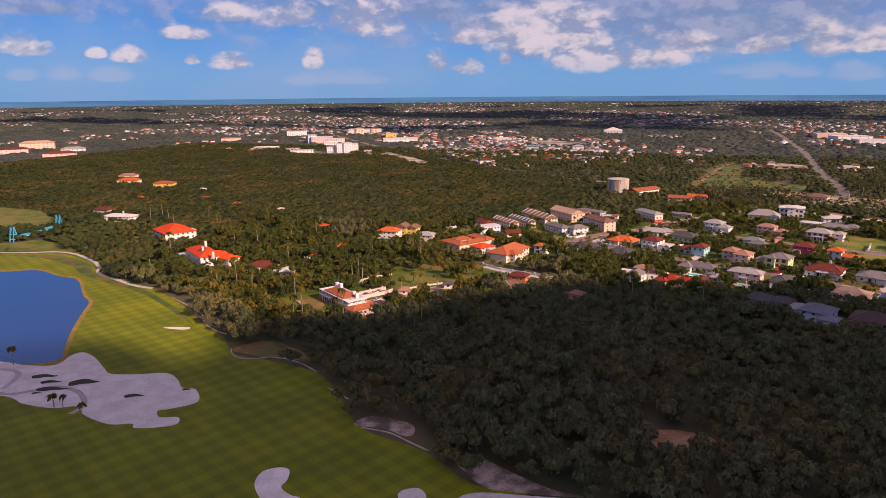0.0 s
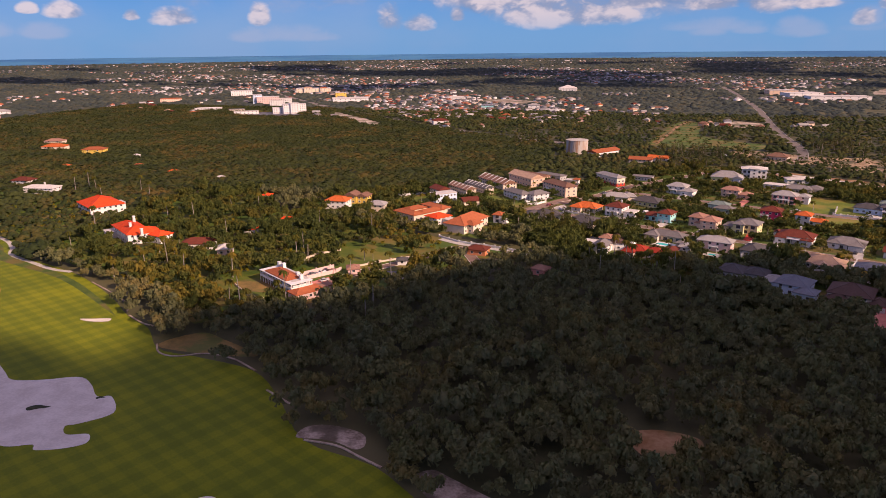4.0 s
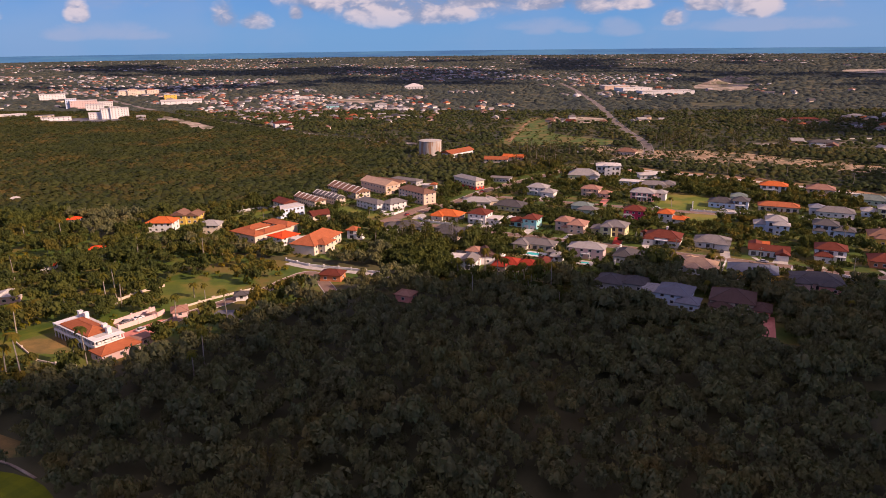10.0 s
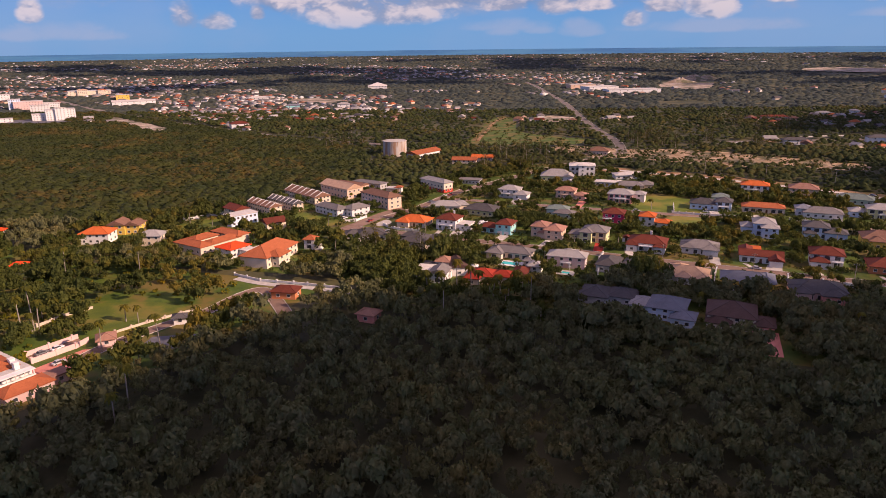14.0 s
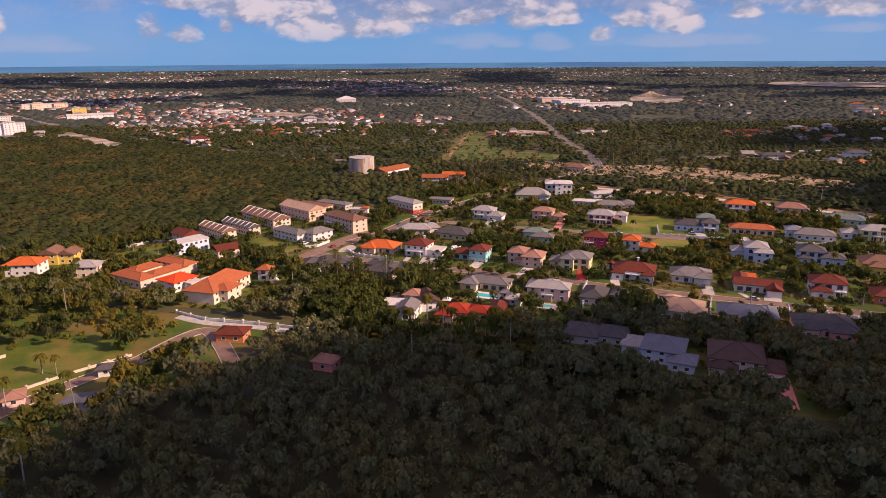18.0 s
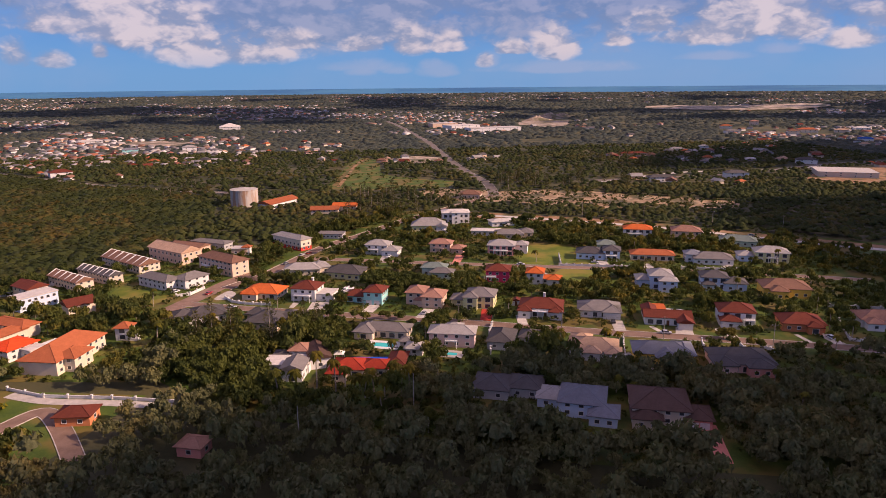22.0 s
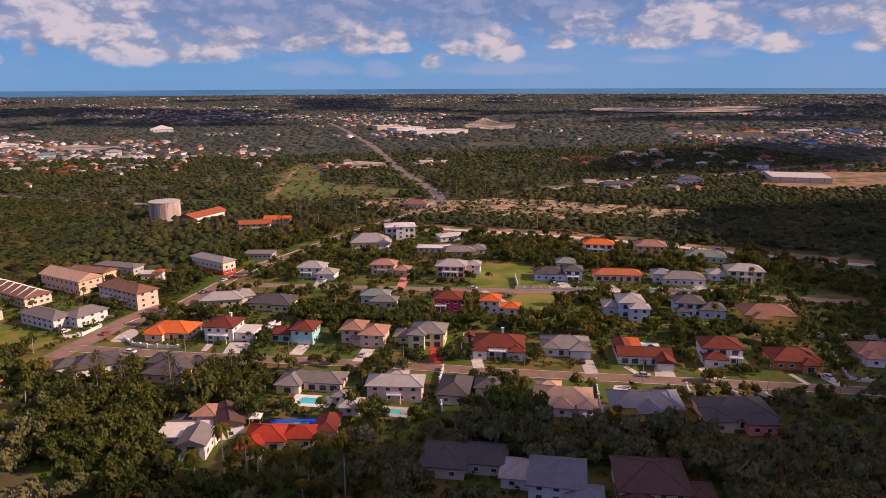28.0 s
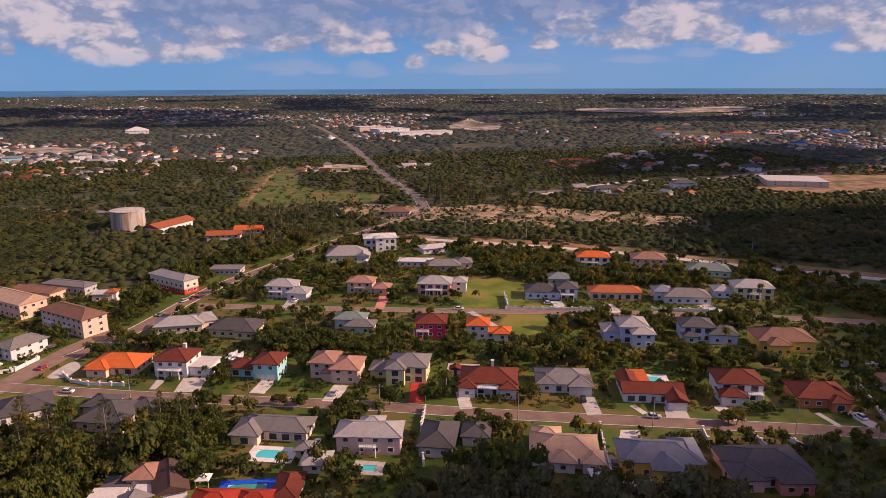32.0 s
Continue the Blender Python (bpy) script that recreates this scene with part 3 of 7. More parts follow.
# ---------------------------------------------------------------- land


def land():
    bm = bmesh.new()
    far = [0.0] + [60.0 * 1.16**k for k in range(34)]
    far = [r for r in far if r < 6500] + [6700.0]
    sides, rows = 160, []
    for r in far:
        if r == 0:
            rows.append([bm.verts.new((0, 0, 0))])
            continue
        row = []
        for k in range(sides):
            a = 2 * math.pi * k / sides
            reach = r + (noise.noise((math.cos(a) * 5, math.sin(a) * 5, 3.0)) * 250 if r == far[-1] else 0)
            x, y, z, _ = folded(reach * math.sin(a), reach * math.cos(a))
            row.append(bm.verts.new((x, y, z)))
        rows.append(row)
    for p, q in zip(rows, rows[1:]):
        for k in range(sides):
            j = (k + 1) % sides
            bm.faces.new((p[0], q[j], q[k]) if len(p) == 1 else (p[k], p[j], q[j], q[k]))
    bmesh.ops.recalc_face_normals(bm, faces=bm.faces)
    if sum(f.normal.z for f in bm.faces) < 0:
        bmesh.ops.reverse_faces(bm, faces=bm.faces)
    tagged(new("ground", mesh_of("ground", bm, M_GROUND)), "flat wooded land with olive scrub and bare soil", "ground", kind="structure")
    bm = bmesh.new()
    rows = []
    for r in (6000.0, 8000.0, 10500.0, 13500.0):
        rows.append([bm.verts.new((lambda f: (f[0], f[1], f[2] - 0.6))(folded(r * math.sin(2 * math.pi * k / 160), r * math.cos(2 * math.pi * k / 160)))) for k in range(160)])
    for p, q in zip(rows, rows[1:]):
        for k in range(160):
            bm.faces.new((p[k], q[k], q[(k + 1) % 160], p[(k + 1) % 160]))
    bmesh.ops.recalc_face_normals(bm, faces=bm.faces)
    if sum(f.normal.z for f in bm.faces) < 0:
        bmesh.ops.reverse_faces(bm, faces=bm.faces)
    tagged(new("sea", mesh_of("sea", bm, M_SEA)), "blue sea along the horizon beyond the land", "water", kind="structure")


land()

# streets
ribbon("road", smooth([(-66, 346), (-13, 324), (39, 305), (87, 285), (140, 264.5), (190, 245), (260, 216), (330, 186)], False), 6.0, 0.05, 0.10, M_ASPHALT, "narrow grey-brown asphalt street between garden plots", 0.12, keep=4.0)
ribbon("road", smooth([(-72, 338), (-66, 350), (-60, 362), (-53, 377), (-46, 390), (-56, 398)], False), 9.0, 0.055, 0.104, M_ASPHALT, "wide pale asphalt yard lane by the town houses")
ribbon("road", smooth([(-12, 420), (35, 403.5), (73, 391), (134, 371), (178, 357), (227, 338), (262, 322)], False), 5.5, 0.05, 0.10, M_ASPHALT, "grey-brown asphalt street behind the first row", 0.12, keep=3.5)
ribbon("road", smooth([(-52, 368), (-35, 391), (-17, 427), (-3, 452), (19, 479), (49, 519), (75, 548), (100, 575), (140, 618)], False), 6.5, 0.06, 0.11, M_ASPHALT, "reddish dusty asphalt street climbing away", 0.12, keep=3.0)
ribbon("road", smooth([(92, 540), (149, 507), (193, 479), (229, 452), (266, 418), (303, 387), (360, 340)], False), 6.0, 0.05, 0.10, M_CONCRETE, "pale sandy track along the last houses")
ribbon("road", smooth([(140, 618), (150, 690), (148, 780), (150, 930), (159, 1155), (158, 1400), (150, 1750), (100, 2600)], False), 9.0, 0.06, 0.12, M_ROAD, "broad two-lane asphalt road running to the horizon", 0.1, keep=2.0)
ribbon("road", smooth([(-900, 1420), (-674, 1172), (-521, 1011), (-378, 887), (-266, 790), (-195, 736), (-110, 690), (-50, 676)], False), 9.0, 0.05, 0.10, M_ROAD, "grey-brown main road past the white hospital", 0.1, keep=1.0)
ribbon("road", smooth([(248, 688), (316, 693), (379, 698), (459, 716), (544, 750), (624, 768), (720, 764), (900, 720)], False), 9.0, 0.05, 0.10, M_ROAD, "pale road sweeping past the warehouse", keep=2.5)
ribbon("road", smooth([(-130, 172), (-125, 186), (-114, 203), (-103, 217), (-95, 236), (-88, 243), (-79, 231), (-68, 210)], False), 5.5, 0.05, 0.10, M_ASPHALT, "grey lane curving past the gatehouse", 0.12, keep=5.0)
ribbon("road", smooth([(-104, 258), (-90, 251), (-69, 246), (-50, 240)], False), 4.0, 0.05, 0.10, M_CONCRETE, "pale concrete lane behind a low wall", keep=5.0)

# open ground
ribbon("path", smooth([(4, 704), (17, 800), (27, 870), (46, 950)], False), 9.0, 0.04, 0.07, M_DRY, "tan strip of dry grass up the meadow", category="path")
STRIP = [(74, 640), (92, 668), (124, 656), (164, 636), (196, 640), (230, 622), (268, 592), (322, 548), (312, 522), (252, 530), (206, 540), (172, 562), (140, 584), (104, 594), (82, 612)]
sheet("bare_strip", smooth(STRIP), 0.02, M_CLEARED, "cleared strip of pale sandy earth", "bare earth", keep=False)
CLEAR.append(np.array(STRIP, float))
ribbon("road", smooth([(262, 676), (293, 691), (333, 712), (380, 729), (431, 728), (490, 725), (547, 744), (620, 770)], False), 7.0, 0.05, 0.09, M_CONCRETE, "pale sandy haul road through the wood", keep=4.0)
sheet("bare_strip", smooth([(95, 548), (150, 520), (200, 494), (250, 450), (330, 380), (322, 372), (240, 440), (190, 474), (140, 500), (92, 528)]), 0.022, M_DIRT, "verge of orange earth and dry grass", "bare earth")
sheet("bare_yard", smooth([(-530, 990), (-480, 945), (-420, 880), (-375, 830), (-368, 800), (-385, 800), (-440, 862), (-510, 940)]), 0.02, M_PATCHY, "pale quarry ground beside the main road", "bare earth")
sheet("bare_yard", smooth([(-690, 910), (-590, 885), (-548, 920), (-640, 968)]), 0.02, M_COURT, "pale parking ground before the hospital", "bare earth")
sheet("bare_yard", smooth([(70, 925), (88, 900), (104, 890), (130, 885), (144, 905), (140, 940), (112, 965), (92, 945)]), 0.05, M_PATCHY, "pale broken ground of a cleared hill", "bare earth")
sheet("sand_field", smooth([(1100, 2350), (1250, 2150), (1500, 2120), (1800, 2350), (1900, 2600), (1500, 2500), (1250, 2600)]), 2.5, M_PATCHY, "far field of bare pale sand", "bare earth")
sheet("fairway", smooth([(-660, 320), (-598, 322), (-560, 320), (-515, 296), (-484, 270), (-500, 252), (-540, 235), (-640, 250)]), 0.04, M_GRASS, "further fairway of yellow-green grass", "fairway")
sheet("fairway", smooth([(-500, 190), (-455, 206), (-440, 224), (-415, 216), (-392, 201), (-430, 188)]), 0.045, M_GRASS, "strip of rough grass by the footbridge", "fairway")
sheet("forecourt", [(-141, 167), (-132, 183), (-126, 184), (-128, 170), (-133, 160)], 0.05, M_PINK_DRIVE, "pink paved forecourt of the mansion", "paving")
sheet("forecourt", [(-148, 177), (-139, 192), (-134, 189), (-135, 184), (-143, 172)], 0.052, M_ASPHALT, "walled parking yard beside the mansion", "paving")
sheet("court", [(-114, 181), (-99, 185), (-98, 197), (-113, 194)], 0.054, M_COURT, "fenced hard court of grey asphalt", "paving")
sheet("bare_yard", smooth([(460, 640), (520, 600), (640, 610), (700, 680), (560, 720)]), 0.02, M_DIRT, "levelled pale sand yard round the warehouse", "bare earth")
sheet("field", smooth([(106, 352), (128, 382), (142, 376), (122, 344)]), 0.03, M_GRASS, "vacant plot of tall bright grass", "grass")
sheet("field", smooth([(-4, 700), (8, 790), (20, 880), (40, 958), (60, 925), (56, 850), (58, 780), (95, 735), (130, 706), (126, 684), (62, 670), (20, 676)]), 0.03, M_LAWN, "yellow-green meadow cut through the wood", "grass")
sheet("bare_yard", smooth([(-344, 1257), (-330, 1340), (-250, 1300), (-225, 1262), (-248, 1200), (-300, 1220)]), 0.03, M_PATCHY, "pale levelled ground among far houses", "bare earth")
ribbon("path", smooth([(6, 700), (19, 800), (28, 870), (46, 960)], False), 3.5, 0.04, 0.08, M_DIRT, "sandy path up the grass corridor", category="path")
sheet("field", smooth([(101, 386), (126, 377), (143, 417), (118, 428)]), 0.03, M_GRASS, "vacant plot of bright grass by the back street", "grass")
sheet("bare_patch", smooth([(-160, 88), (-152, 103), (-137, 99), (-119, 91), (-136, 87)]), 0.05, M_DRY, "bare orange earth at the edge of the wood", "bare earth")
sheet("bare_patch", smooth([(10, 74), (18, 80), (30, 78), (28, 68), (18, 63)]), 0.05, M_DIRT, "small rubble clearing in the wood", "bare earth")
sheet("field", smooth([(-104, 379), (-95, 375), (-78, 361), (-80, 350), (-94, 348), (-104, 362)]), 0.03, M_GRASS, "rough green lawn beside the terraces", "grass")
sheet("field", smooth([(-82, 341), (-68, 340), (-57, 336), (-63, 326), (-78, 324)]), 0.03, M_DRY, "vacant plot of dry orange grass", "grass")
sheet("paving", smooth([(-55, 352), (-50, 364), (-46, 358), (-49, 350)]), 0.06, M_CONCRETE, "fan of pale paving at the street corner", "paving")
sheet("bare_yard", smooth([(430, 1600), (560, 1980), (640, 2100), (655, 1960), (520, 1530)]), 0.05, M_PATCHY, "bare quarry mound far off", "bare earth")
sheet("field", smooth([(-150, 330), (-128, 352), (-140, 375), (-172, 345)]), 0.03, M_GRASS, "mown lawn beside the terraced houses", "grass")
sheet("field", smooth([(-162, 217), (-147, 227), (-119, 227), (-111, 217), (-118, 201), (-128, 190), (-141, 205)]), 0.03, M_GRASS, "park lawn inside low walls", "grass")
sheet("field", smooth([(-180, 158), (-168, 174), (-152, 164), (-131, 146), (-129, 138), (-140, 134), (-160, 142)]), 0.03, M_GRASS, "dry lawn in front of the mansion", "grass")
sheet("bare_patch", smooth([(-174, 158), (-166, 168), (-154, 160), (-150, 152), (-162, 150)]), 0.05, M_DRY, "worn orange earth on the mansion lawn", "bare earth", keep=False)

sheet("patio", [(111, 262), (115, 268), (120, 266.5), (117.5, 260)], 0.05, M_CONCRETE, "pale paved patio behind the yellow house", "paving")
sheet("patio", [(101.5, 246.5), (104, 245.5), (109.5, 243), (112, 238), (104.5, 239.5)], 0.05, M_CONCRETE, "pale terrace before the yellow house", "paving")
CLEAR.append(np.array([(96, 204), (110, 204), (105, 182), (103, 164), (93, 164), (93, 182)], float))

# golf course
FAIRWAY = sheet("fairway", smooth([(-620, 40), (-560, 140), (-470, 175), (-424, 180), (-387, 195), (-344, 184), (-318, 167), (-260, 149), (-219, 128), (-193, 110), (-175, 101), (-158, 86), (-140, 84), (-114, 80), (-96, 66), (-76, 46), (-52, 40), (-32, 28), (-10, 27), (30, 8), (70, -60), (40, -200), (-200, -320), (-500, -250)], steps=4), 0.04, None, "smooth mown fairway in bright yellow-green stripes", "fairway")


# ---------------------------------------------------------------- clouds overhead, which shade parts of the land
M_CLOUD = surface("cloud", (0.78, 0.78, 0.80), (0.90, 0.90, 0.90), scale=0.01, grain=0.05, bump=0.0, rough=1.0)


def cloud(label, pts, cell=16.0, wob_by=14.0, gaps=9.0, high=1500.0):
    """A flat-based cumulus whose shade falls on the outline pts: a grid of uneven columns with a ragged rim."""
    way = Vector((sun_from.x, sun_from.y)) * (high / sun_from.z)
    poly = np.array(pts, float)
    x0, y0, x1, y1 = poly[:, 0].min() - 40, poly[:, 1].min() - 40, poly[:, 0].max() + 40, poly[:, 1].max() + 40
    gx, gy = np.meshgrid(np.arange(x0, x1, cell), np.arange(y0, y1, cell))
    wob = wob_by * np.array([(noise.noise((x * 0.018, y * 0.018, 1.0)) + 0.5 * noise.noise((x * 0.06, y * 0.06, 9.0)), noise.noise((x * 0.018, y * 0.018, 5.0)) + 0.5 * noise.noise((x * 0.06, y * 0.06, 3.0))) for x, y in zip(gx.ravel(), gy.ravel())])
    ins = inside(gx.ravel() + wob[:, 0], gy.ravel() + wob[:, 1], poly).reshape(gx.shape)
    if gaps < 1:
        ins &= np.array([noise.noise((x * 0.0022, y * 0.0022, 4.0)) + 0.4 * noise.noise((x * 0.009, y * 0.009, 8.0)) < gaps for x, y in zip(gx.ravel(), gy.ravel())]).reshape(gx.shape)
    bm = bmesh.new()
    verts = {}

    def corner(i, j, top):
        key = (i, j, top)
        if key not in verts:
            x, y = x0 + (j - 0.5) * cell, y0 + (i - 0.5) * cell
            puff_by = 7 + 9 * noise.noise((x * 0.008, y * 0.008, 0.0)) + 4 * noise.noise((x * 0.025, y * 0.025, 0.0)) if top else -6 + 3 * noise.noise((x * 0.02, y * 0.02, 2.0))
            verts[key] = bm.verts.new((x + way.x, y + way.y, high + puff_by))
        return verts[key]

    n, m = ins.shape
    for i in range(n):
        for j in range(m):
            if not ins[i, j]:
                continue
            bm.faces.new([corner(i + a, j + b, True) for a, b in ((0, 0), (0, 1), (1, 1), (1, 0))])
            bm.faces.new([corner(i + a, j + b, False) for a, b in ((0, 0), (1, 0), (1, 1), (0, 1))])
            for di, dj, a, b in ((-1, 0, (0, 0), (0, 1)), (1, 0, (1, 1), (1, 0)), (0, -1, (1, 0), (0, 0)), (0, 1, (0, 1), (1, 1))):
                k, l = i + di, j + dj
                if not (0 <= k < n and 0 <= l < m and ins[k, l]):
                    bm.faces.new((corner(i + a[0], j + a[1], False), corner(i + b[0], j + b[1], False), corner(i + b[0], j + b[1], True), corner(i + a[0], j + a[1], True)))
    tagged(new("cloud", mesh_of("cloud", bm, M_CLOUD)), label, "cloud")


cloud("broad grey-white cumulus drifting overhead", [(-178, 112), (-166, 124), (-146, 127), (-128, 131), (-116, 139), (-109, 152), (-100, 168), (-88, 184), (-71, 197), (-48, 214), (-25, 226), (3, 238), (22, 248), (42, 257), (62, 258), (84, 253), (104, 244), (128, 237), (152, 240), (176, 252), (206, 258), (236, 290), (258, 335), (272, 446), (280, 505), (343, 545), (493, 530), (760, 480), (760, -120), (300, -200), (60, -260), (-330, -260), (-420, -60), (-300, 20), (-250, 40), (-232, 58), (-214, 72), (-199, 64), (-178, 62), (-162, 66), (-156, 78), (-162, 94), (-172, 104)], 9.0, 10.0, high=800.0)
cloud("small cumulus over the woods", [(330, 760), (620, 740), (900, 900), (820, 1060), (520, 960), (380, 880)], 24.0)
cloud("broken field of cumulus over the far land", [(-3000, 1500), (-1300, 1700), (-700, 1500), (-250, 1620), (150, 1500), (700, 1750), (1500, 1500), (2600, 1700), (2350, 2400), (1200, 3100), (0, 3350), (-1200, 3100), (-2350, 2400)], 60.0, 60.0, -0.10)
def mown():
    m = bpy.data.materials.new("mown_grass")
    m.use_nodes = True
    n = Nodes(m.node_tree)
    at = n.add("ShaderNodeTexCoord").outputs["Object"]
    turned = n.add("ShaderNodeMapping", Vector=at, Rotation=(0, 0, radians(25))).outputs[0]
    xy = n.add("ShaderNodeSeparateXYZ", Vector=turned)
    a = n.ramp(n.math("SINE", n.math("MULTIPLY", xy.outputs[0], 0.9)), -0.4, 0.4)
    b = n.ramp(n.math("SINE", n.math("MULTIPLY", xy.outputs[1], 0.9)), -0.4, 0.4)
    check = n.math("ADD", n.math("MULTIPLY", a, 0.5), n.math("MULTIPLY", b, 0.5))
    big, small = n.noise(at, 0.035, 3.0), n.noise(at, 1.4, 3.0)
    f = n.math("ADD", n.math("MULTIPLY", check, 0.18), n.math("ADD", n.math("MULTIPLY", big, 0.60), n.math("MULTIPLY", small, 0.24)))
    col = n.mix(n.ramp(f, 0.3, 0.85), (0.098, 0.128, 0.003), (0.225, 0.238, 0.004))
    s = n.add("ShaderNodeBsdfPrincipled", Base_Color=col, Roughness=0.8, Normal=n.add("ShaderNodeBump", Strength=0.3, Distance=0.03, Height=small).outputs[0])
    s.inputs["Specular IOR Level"].default_value = 0.2
    n.tree.links.new(s.outputs[0], n.add("ShaderNodeOutputMaterial").inputs[0])
    return m


FAIRWAY.data.materials[0] = mown()
M_REED = surface("dry_bank_grass", (0.16, 0.11, 0.015), (0.30, 0.19, 0.03), scale=0.3, grain=2.0)
shore = [(-440, 60), (-400, 130), (-372, 150), (-359, 157), (-335, 151), (-318, 149), (-287, 126), (-274, 118), (-262, 103), (-243, 80), (-227, 63), (-220, 54), (-230, 45), (-250, 40), (-300, 20), (-380, 10)]
mid_shore = Vector((-320, 90))
sheet("lake_bank", smooth([tuple(mid_shore + (Vector(p) - mid_shore) * 1.04) for p in shore], steps=4), 0.055, M_REED, "reedy ochre bank round the golf lake", "bank")
sheet("lake", smooth(shore, steps=4), 0.075, M_LAKE, "still deep blue golf-course lake", "water")
sheet("fringe", smooth([(-420, 176), (-385, 190), (-344, 180), (-318, 163), (-262, 145), (-221, 124), (-196, 107), (-205, 112), (-260, 140), (-318, 156), (-350, 172), (-390, 182)], steps=4), 0.05, M_LAWN, "rough of longer dry grass along the wood", "grass", keep=False)


M_WASHED = surface("washed_earth", (0.14, 0.10, 0.07), (0.50, 0.40, 0.32), scale=0.22, grain=1.2, lean_to=(0.09, 0.07, 0.045), far=0.12)
M_BANK = surface("worn_bank", (0.22, 0.15, 0.10), (0.46, 0.37, 0.28), scale=0.25, grain=2.0)


def bunker(pts, label, mat=M_SAND):
    ob = sheet("bunker", smooth(pts, steps=5), 0.09, mat, label, "bunker", kind="structure")
    return ob


bunker([(-262, 40), (-237, 45), (-227, 45.5), (-216, 50), (-219, 60), (-217, 64), (-209, 62), (-196, 55), (-188, 51), (-178, 54), (-168, 59), (-160, 56), (-152, 50), (-147, 51), (-139, 43), (-144, 35), (-147, 32.5), (-143, 29), (-137, 31), (-134, 27), (-138, 23), (-145, 20), (-148, 22), (-155, 19), (-168, 21), (-176, 25), (-183, 21), (-196, 20), (-207, 22), (-240, 20)], "broad pale sand waste area with tyre tracks")
bunker([(-209, 101), (-203, 103), (-197, 105), (-196, 102), (-203, 100)], "small white sand bunker on the fairway")
bunker([(-88, 6.2), (-90, 12.5), (-87, 16.2), (-83.4, 16.2), (-80.9, 11.7), (-80.3, 7.8), (-75.8, 5.5), (-72.5, 5.3), (-70.2, 1.3), (-74.2, -1.7), (-81, 0.3)], "pale sand bunker with a curved edge")
bunker([(-48.8, 15.8), (-48, 19), (-44.5, 20.7), (-41.2, 17.7), (-41.7, 14.4), (-38.8, 10.4), (-39.2, 6.5), (-43.4, 5.1), (-45.4, 10.8)], "rounded pale sand bunker")
ribbon("cart_path", smooth([(-27, 0), (-29.6, 8.6), (-31.4, 13.1), (-32.2, 18.5), (-30.6, 22), (-25.7, 24.4), (-17, 26.3), (-7, 28.8), (0, 30), (10, 30), (20, 28.5), (34, 24)], False), 2.4, 0.05, 0.12, M_CONCRETE, "pale concrete cart path curving under the trees", category="path")
bunker([(-40.5, 38), (-37.2, 43), (-32, 41.3), (-21.6, 36.8), (-11.3, 33.2), (-3, 32.3), (-12.5, 29.5), (-21, 27.8), (-27.4, 27.4), (-33, 30.5)], "sandy bank of washed earth under the trees", M_WASHED)
bunker([(-79, 46.8), (-78.5, 53), (-71.5, 55.5), (-61.6, 53.8), (-58.5, 48.5), (-60.5, 45.8), (-66, 47.5), (-72, 47.8)], "patch of washed earth at the wood's edge", M_WASHED)
M_TUFT = surface("dark_tufts", (0.020, 0.026, 0.008), (0.055, 0.055, 0.020), scale=0.8, grain=4.0)
for cx, cy, a, b in ((-210, 40, 5, 2), (-203, 37, 4, 1.6), (-197, 32.5, 6, 2), (-191, 41, 5.5, 3), (-164, 38.7, 3.6, 1.6), (-199, 28, 2, 0.8), (-150, 49.5, 1.6, 0.8)):
    sheet("grass_island", [(cx + (a * math.cos(t) + b * 0.3 * math.sin(2 * t)) * 0.9 + b * math.sin(t) * 0.2, cy + b * math.sin(t) * (1 + 0.3 * math.cos(3 * t)) + a * math.cos(t) * 0.35) for t in (2 * math.pi * k / 18 for k in range(18))], 0.12, M_TUFT, "tuft of dark scrub in the sand", "grass", keep=False)
M_PACKED = surface("packed_sand", (0.36, 0.30, 0.27), (0.46, 0.40, 0.36), scale=0.3)
ribbon("sand_track", smooth([(-240, 24), (-211, 23), (-202, 29), (-197.6, 34.5), (-187, 34.5), (-177.5, 29.5), (-174, 25), (-173, 20)], False), 2.0, 0.1, 0.115, M_PACKED, "packed sand track through the waste area", category="path")
ribbon("sand_track", smooth([(-214, 26), (-218, 34), (-223, 39), (-230, 39.5), (-242, 36)], False), 2.0, 0.1, 0.118, M_PACKED, "packed sand track through the waste area", category="path")
ribbon("cart_path", smooth([(-520, 168), (-470, 180), (-424, 184), (-387, 199), (-350, 188), (-330, 176), (-318, 165), (-295, 157), (-276, 151), (-262, 150)], False), 2.6, 0.05, 0.09, M_CONCRETE, "pale concrete cart path along the wood", category="path")
for line in ([(-240, 140), (-219, 130), (-203, 121), (-195, 112)], [(-192, 110), (-182, 105), (-174, 103)], [(-161, 89), (-155, 83), (-147, 82), (-138, 87), (-126, 86), (-113, 80)], [(-102, 69), (-96, 66), (-90, 63)], [(-76, 46), (-66, 46), (-58, 43), (-50, 40)]):
    ribbon("retaining_edge", smooth(line, False), 0.7, 0.05, 0.30, M_BANK, "low worn stone edge between fairway and wood", category="edging")


